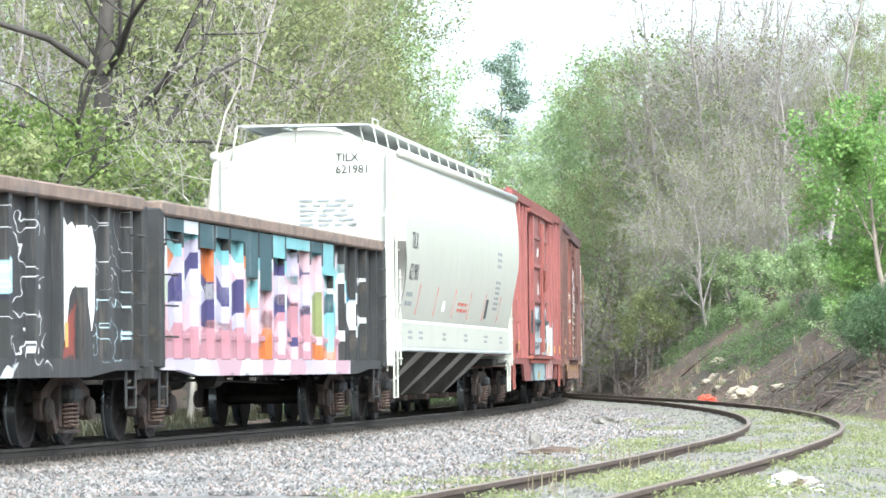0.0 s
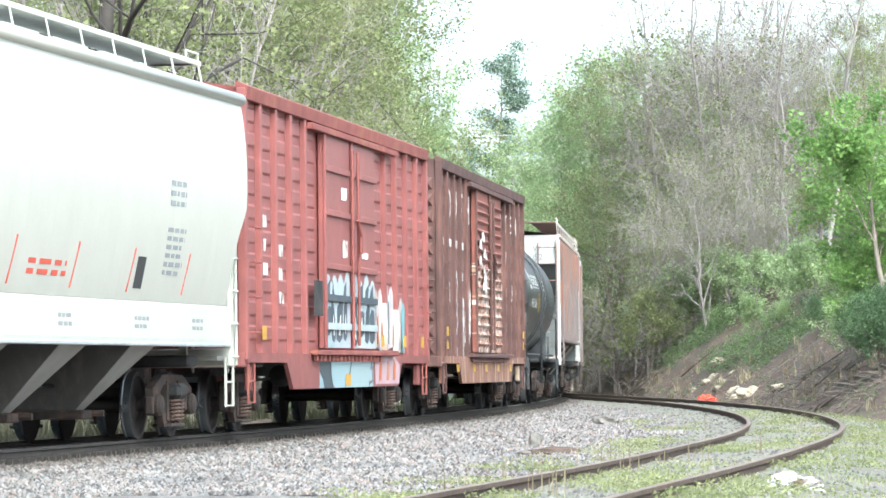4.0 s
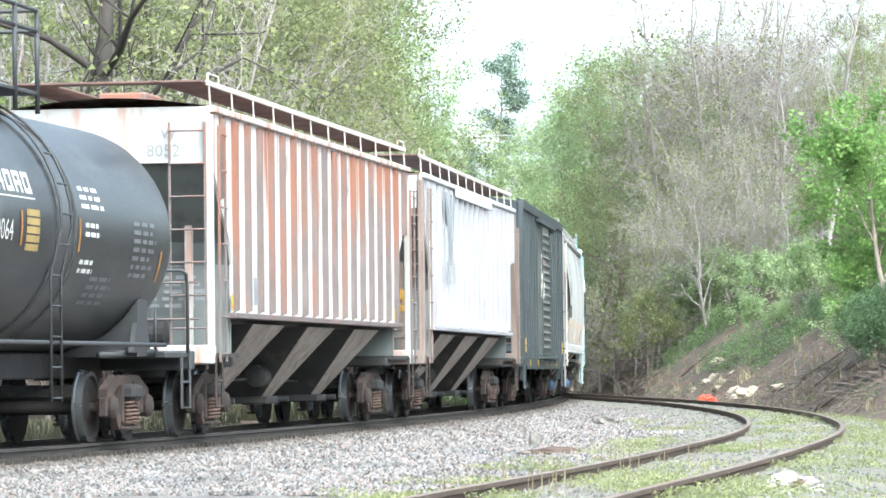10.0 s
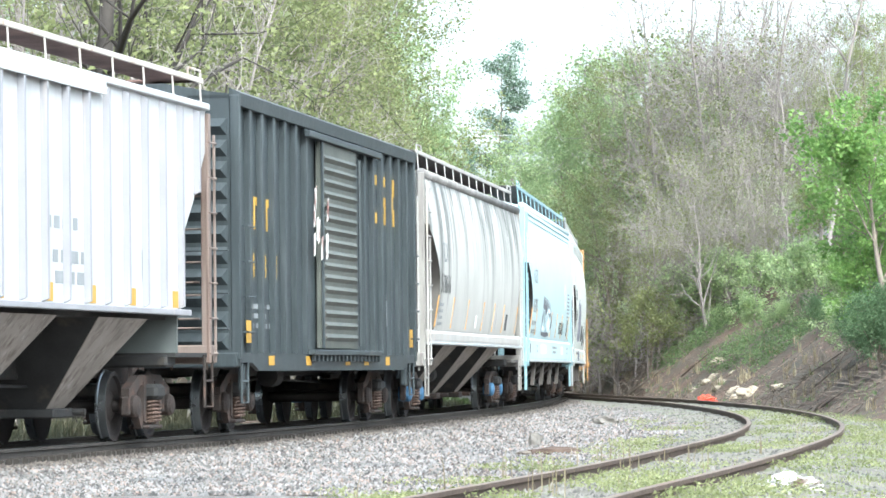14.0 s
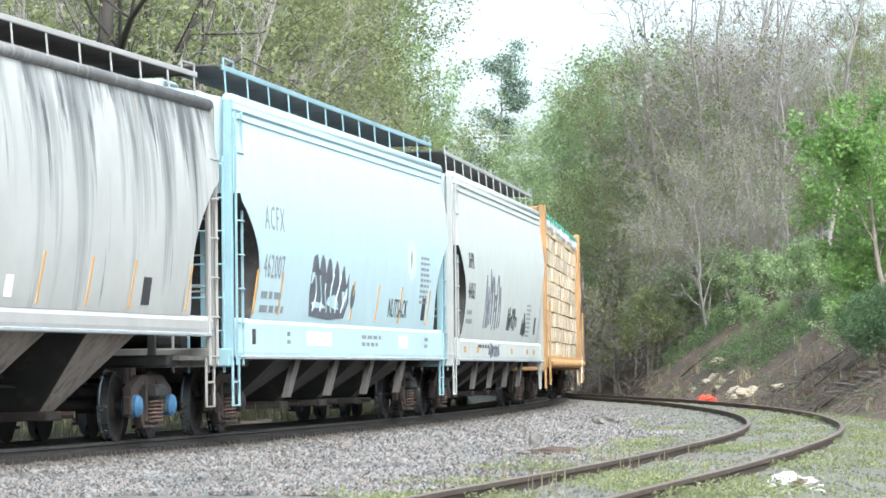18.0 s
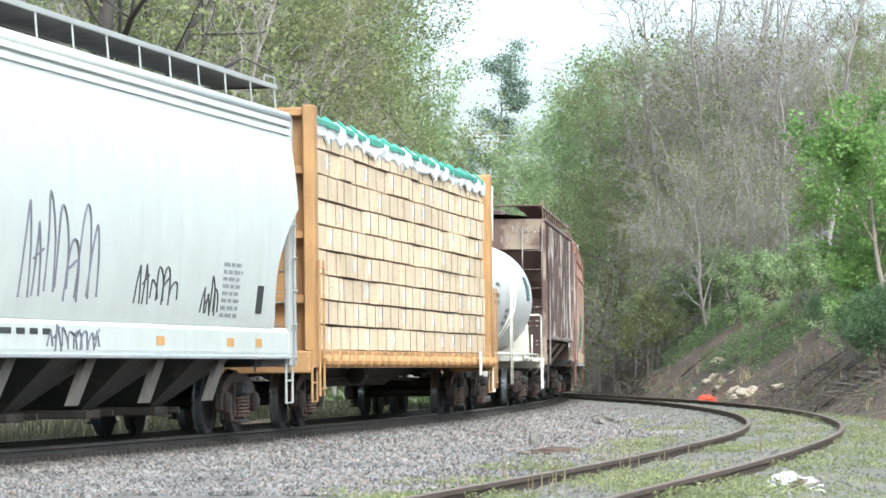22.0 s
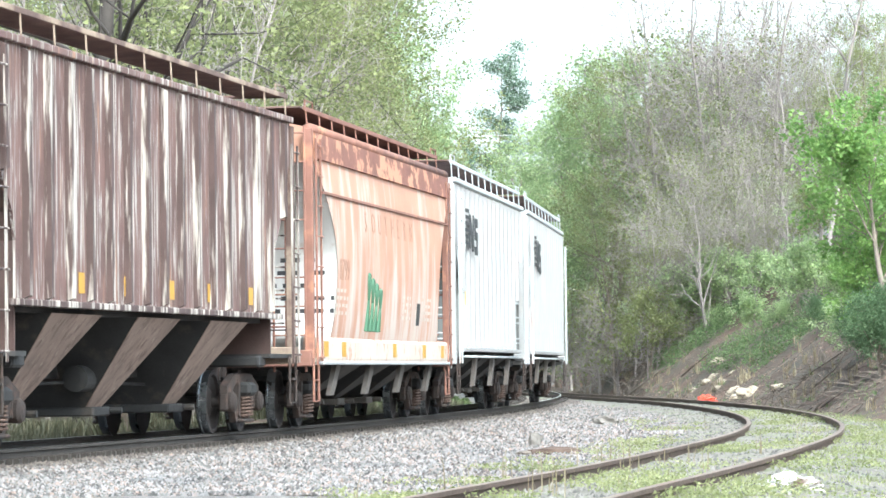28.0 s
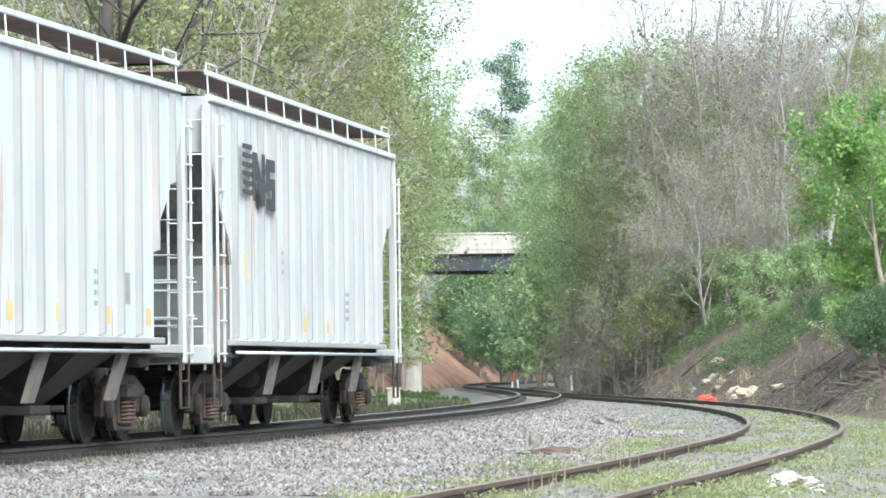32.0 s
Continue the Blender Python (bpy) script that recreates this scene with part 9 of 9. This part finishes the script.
M_TAN = surface("tan_sandstone", (0.38, 0.325, 0.25), 0.2, 2.5, 0.9, bump=0.5, bscale=12.0, layers=[((0.36, 0.27, 0.19), 0.5, 0.7, 3.0, (1, 1, 1))])
M_DARKROCK = surface("dark_rock", (0.16, 0.145, 0.13), 0.25, 3.0, 0.9, bump=0.5, bscale=14.0)
for i, (x, y, w) in enumerate(((8.5, 133.5, 0.20), (8.85, 132.6, 0.24), (9.2, 133.0, 0.26), (9.5, 135.6, 0.28), (9.3, 125.0, 0.30), (9.0, 121.0, 0.26), (9.25, 119.0, 0.42), (9.8, 115.0, 0.24), (8.9, 127.5, 0.2), (9.1, 128.5, 0.24), (9.05, 124.0, 0.18), (9.6, 130.0, 0.16))):
    boulder("rock", "pale tan rock lying at the foot of the bank", x, y, float(ground_z(x, y)) + 0.03, w, w * 0.7, w * 0.55, M_TAN, i + 1, "rock", "rocks at the foot of the bank")
boulder("rock", "small dark rock lying on the ballast", 1.34, 58.5, -0.2, 0.12, 0.1, 0.12, M_DARKROCK, 21)
boulder("rock", "flat grey rock lying on the ballast", 3.3, 80.5, -0.22, 0.30, 0.22, 0.14, M_DARKROCK, 22)
boulder("timber_scrap", "weathered brown piece of old timber on the ballast", 1.50, 53.2, -0.24, 0.34, 0.12, 0.07, surface("rotten_timber", (0.085, 0.058, 0.045), 0.3, 4.0, 0.95, bump=0.6), 23, "timber")
boulder("timber_scrap", "dark splinter of old tie on the ballast", 1.05, 52.5, -0.25, 0.16, 0.06, 0.04, M_TIE, 24, "timber")
boulder("timber_scrap", "grey broken plank lying on the ballast", 3.9, 75.0, -0.24, 0.4, 0.1, 0.05, M_DARKROCK, 25, "timber")


def crumpled(name, label, x, y, z, sx, sy, sz, material, seed, category):
    """A crumpled sheet or bag, folded in creases."""
    bm = bmesh.new()
    bmesh.ops.create_icosphere(bm, subdivisions=4, radius=1.0)
    for v in bm.verts:
        c = v.co.copy()
        n = abs(noise.noise(c * 2.2 + Vector((seed, 0, 0)))) * 0.8 + abs(noise.noise(c * 5.0 + Vector((0, seed, 0)))) * 0.3
        v.co = c * (0.55 + n)
        v.co.x, v.co.y, v.co.z = v.co.x * sx, v.co.y * sy, max(v.co.z, -0.3) * sz
    me = bpy.data.meshes.new(name)
    bm.to_mesh(me)
    bm.free()
    me.materials.append(material)
    ob = new(name, me)
    ob.location = (x, y, z)
    return tagged(ob, label, category)


crumpled("plastic_sheet", "crumpled white plastic sheet lying in the grass", 3.05, 34.6, -0.2, 0.30, 0.24, 0.13, surface("white_plastic", (0.50, 0.49, 0.48), 0.10, 3.0, 0.45, layers=[((0.22, 0.16, 0.13), 0.54, 0.62, 3.0, (1, 1, 1))], bump=0.3, bscale=12.0), 2.0, "plastic sheet")
crumpled("orange_cloth", "bright orange-red cloth dropped against the siding rail", 8.15, 122.0, -0.14, 0.36, 0.26, 0.2, surface("orange_cloth", (0.66, 0.09, 0.05), 0.1, 3.0, 0.7, bump=0.3, bscale=12.0), 5.0, "cloth")


def fallen(name, label, pts, r, material, twigs, seed):
    """A fallen limb with broken side branches."""
    rr = random.Random(seed)
    root = tagged(new(name), label, "fallen branch")
    ps = [Vector((x, y, float(ground_z(x, y)) + dz)) for x, y, dz in pts]
    part("stem", Shape().tube(ps, r, 8, True, r * 0.45), material, root, smooth=True)
    for i in range(twigs):
        t = rr.uniform(0.1, 1.0) * (len(ps) - 1)
        k = min(int(t), len(ps) - 2)
        p = ps[k].lerp(ps[k + 1], t - k)
        q = p + Vector((rr.uniform(-0.7, 0.7), rr.uniform(-0.7, 0.7), rr.uniform(0.05, 0.6)))
        e = q + Vector((rr.uniform(-0.5, 0.5), rr.uniform(-0.5, 0.5), rr.uniform(-0.1, 0.4)))
        part("side_branch", Shape().tube([p, q, e], r * 0.3, 5, True, r * 0.12), material, root, smooth=True)
    return root


M_DEADWOOD = surface("bleached_deadwood", (0.17, 0.142, 0.12), 0.25, 3.0, 0.95, bump=0.4)
for i, (pts_, r, tw) in enumerate(([[(6.9, 152, 0.1), (7.6, 151, 0.15), (8.6, 150, 0.2), (9.8, 149, 0.3)], 0.10, 9], [[(6.4, 148, 0.1), (6.9, 146, 0.3), (7.3, 144, 0.2)], 0.05, 12], [[(10.2, 112, 0.1), (10.9, 110, 0.2), (11.9, 108, 0.3)], 0.06, 8],
                                   [[(10.0, 106, 0.1), (10.5, 105, 0.4), (10.9, 104, 0.9)], 0.04, 7], [[(10.6, 103, 0.1), (11.4, 102, 0.2), (12.2, 101, 0.25)], 0.05, 8], [[(8.4, 139, 0.1), (9.2, 138, 0.3), (10.4, 137, 0.4)], 0.06, 8],
                                   [[(7.3, 158, 0.1), (7.5, 156, 0.4), (8.2, 154, 0.5)], 0.05, 14], [[(9.6, 100, 0.05), (10.0, 98, 0.25), (10.7, 97, 0.3)], 0.04, 7])):
    fallen("fallen_branch", "bleached fallen branch with broken twigs on the bank", pts_, r * 0.6, M_DEADWOOD, tw, i)
stump = boulder("stump", "broken grey stump on the bank", 10.9, 113.0, float(ground_z(10.9, 113.0)) + 0.1, 0.13, 0.13, 0.34, M_DEADWOOD, 31, "stump")

# marker posts, concrete base by the bridge, overhead wire
post_red = tagged(new("marker_post"), "slim red and white marker post beside the track", "marker post")
zz = float(ground_z(4.15, 240.0))
part("shaft", Shape().tube([(4.15, 240, zz - 0.1), (4.17, 240, zz + 0.62)], 0.06, 8), M_WHITE, post_red, "white lower shaft")
part("tip", Shape().tube([(4.17, 240, zz + 0.62), (4.19, 240, zz + 1.15)], 0.06, 8), surface("red_marker", (0.55, 0.06, 0.05), 0.1, 3.0, 0.5, bump=0.0), post_red, "red upper end")
tagged(part("marker_post", Shape().tube([(4.55, 241, zz - 0.1), (4.5, 241, zz + 0.75)], 0.05, 8), M_WHITE), "slim white marker post beside the track", "marker post")
cx, cy = -1.75, 135.0
base = tagged(new("concrete_base"), "square grey concrete base standing in the grass", "concrete base")
part("block", Shape().box(cx - 0.22, cx + 0.22, cy - 0.2, cy + 0.2, -0.6, 0.26, 0.03), M_CONCRETE, base)
part("cap", Shape().box(cx - 0.27, cx + 0.27, cy - 0.25, cy + 0.25, 0.262, 0.33, 0.02), M_CONCRETE, base)
for px_ in (-16.0, 32.0):
    pole = tagged(new("utility_pole"), "plain wooden utility pole carrying a wire", "utility pole")
    zp = float(ground_z(px_, 300.0))
    part("pole", Shape().tube([(px_, 300, zp - 0.3), (px_, 300, 20.8)], 0.16, 10, True, 0.11), M_BARK, pole)
    part("crossarm", Shape().box(px_ - 1.1, px_ + 1.1, 299.75, 299.88, 19.3, 19.45, 0.01), M_BARK, pole)
wire = Shape()
for dz in (0.0,):
    wire.tube([(-16 + 48 * t, 300, 19.2 - 3.2 * (t - t * t) + 1.2 * t) for t in np.linspace(0, 1, 15)], 0.03, 4)
tagged(part("overhead_wire", wire, M_GALV), "thin overhead utility wire above the trees", "wire")


# ---- what moves: the train rolls towards and past the camera ----
RUN_T = np.arange(0, 33, 2.0)
RUN_S = np.array([0.0, 16.01, 32.74, 50.26, 68.08, 85.61, 103.55, 121.73, 139.89, 158.55, 177.35, 196.24, 214.85, 233.69, 253.02, 272.86, 292.87])


def run_at(t):
    """Metres that the train has rolled by t seconds."""
    return float(smooth_through(np.stack([RUN_T, RUN_S], 1), np.asarray(t, dtype=float)))


def car_pose(s):
    p, q = main_at(s - 6.0)[0], main_at(s + 6.0)[0]
    m = (p + q) / 2
    return pose(m.x, m.y, 0, 0, 0, math.degrees(math.atan2(q.y - p.y, q.x - p.x)))


def motions():
    for root, mid in things:
        walk(root, [(t, car_pose(mid - run_at(t))) for t in np.arange(0, 32.01, 0.4)])
    # every wheelset turns alike: one row for each 0.06 s
    turns = [(t, pose(0, 0, 0, 0, -math.degrees(run_at(t) / 0.457), 0)) for t in np.linspace(0, 32, 481)]
    first = WHEELSETS[0]
    walk(first, turns)
    spin = first.animation_data
    for w in WHEELSETS[1:]:
        w.rotation_mode = "QUATERNION"
        w.animation_data_create()
        w.animation_data.action = spin.action
        w.animation_data.action_slot = spin.action_slot


motions()
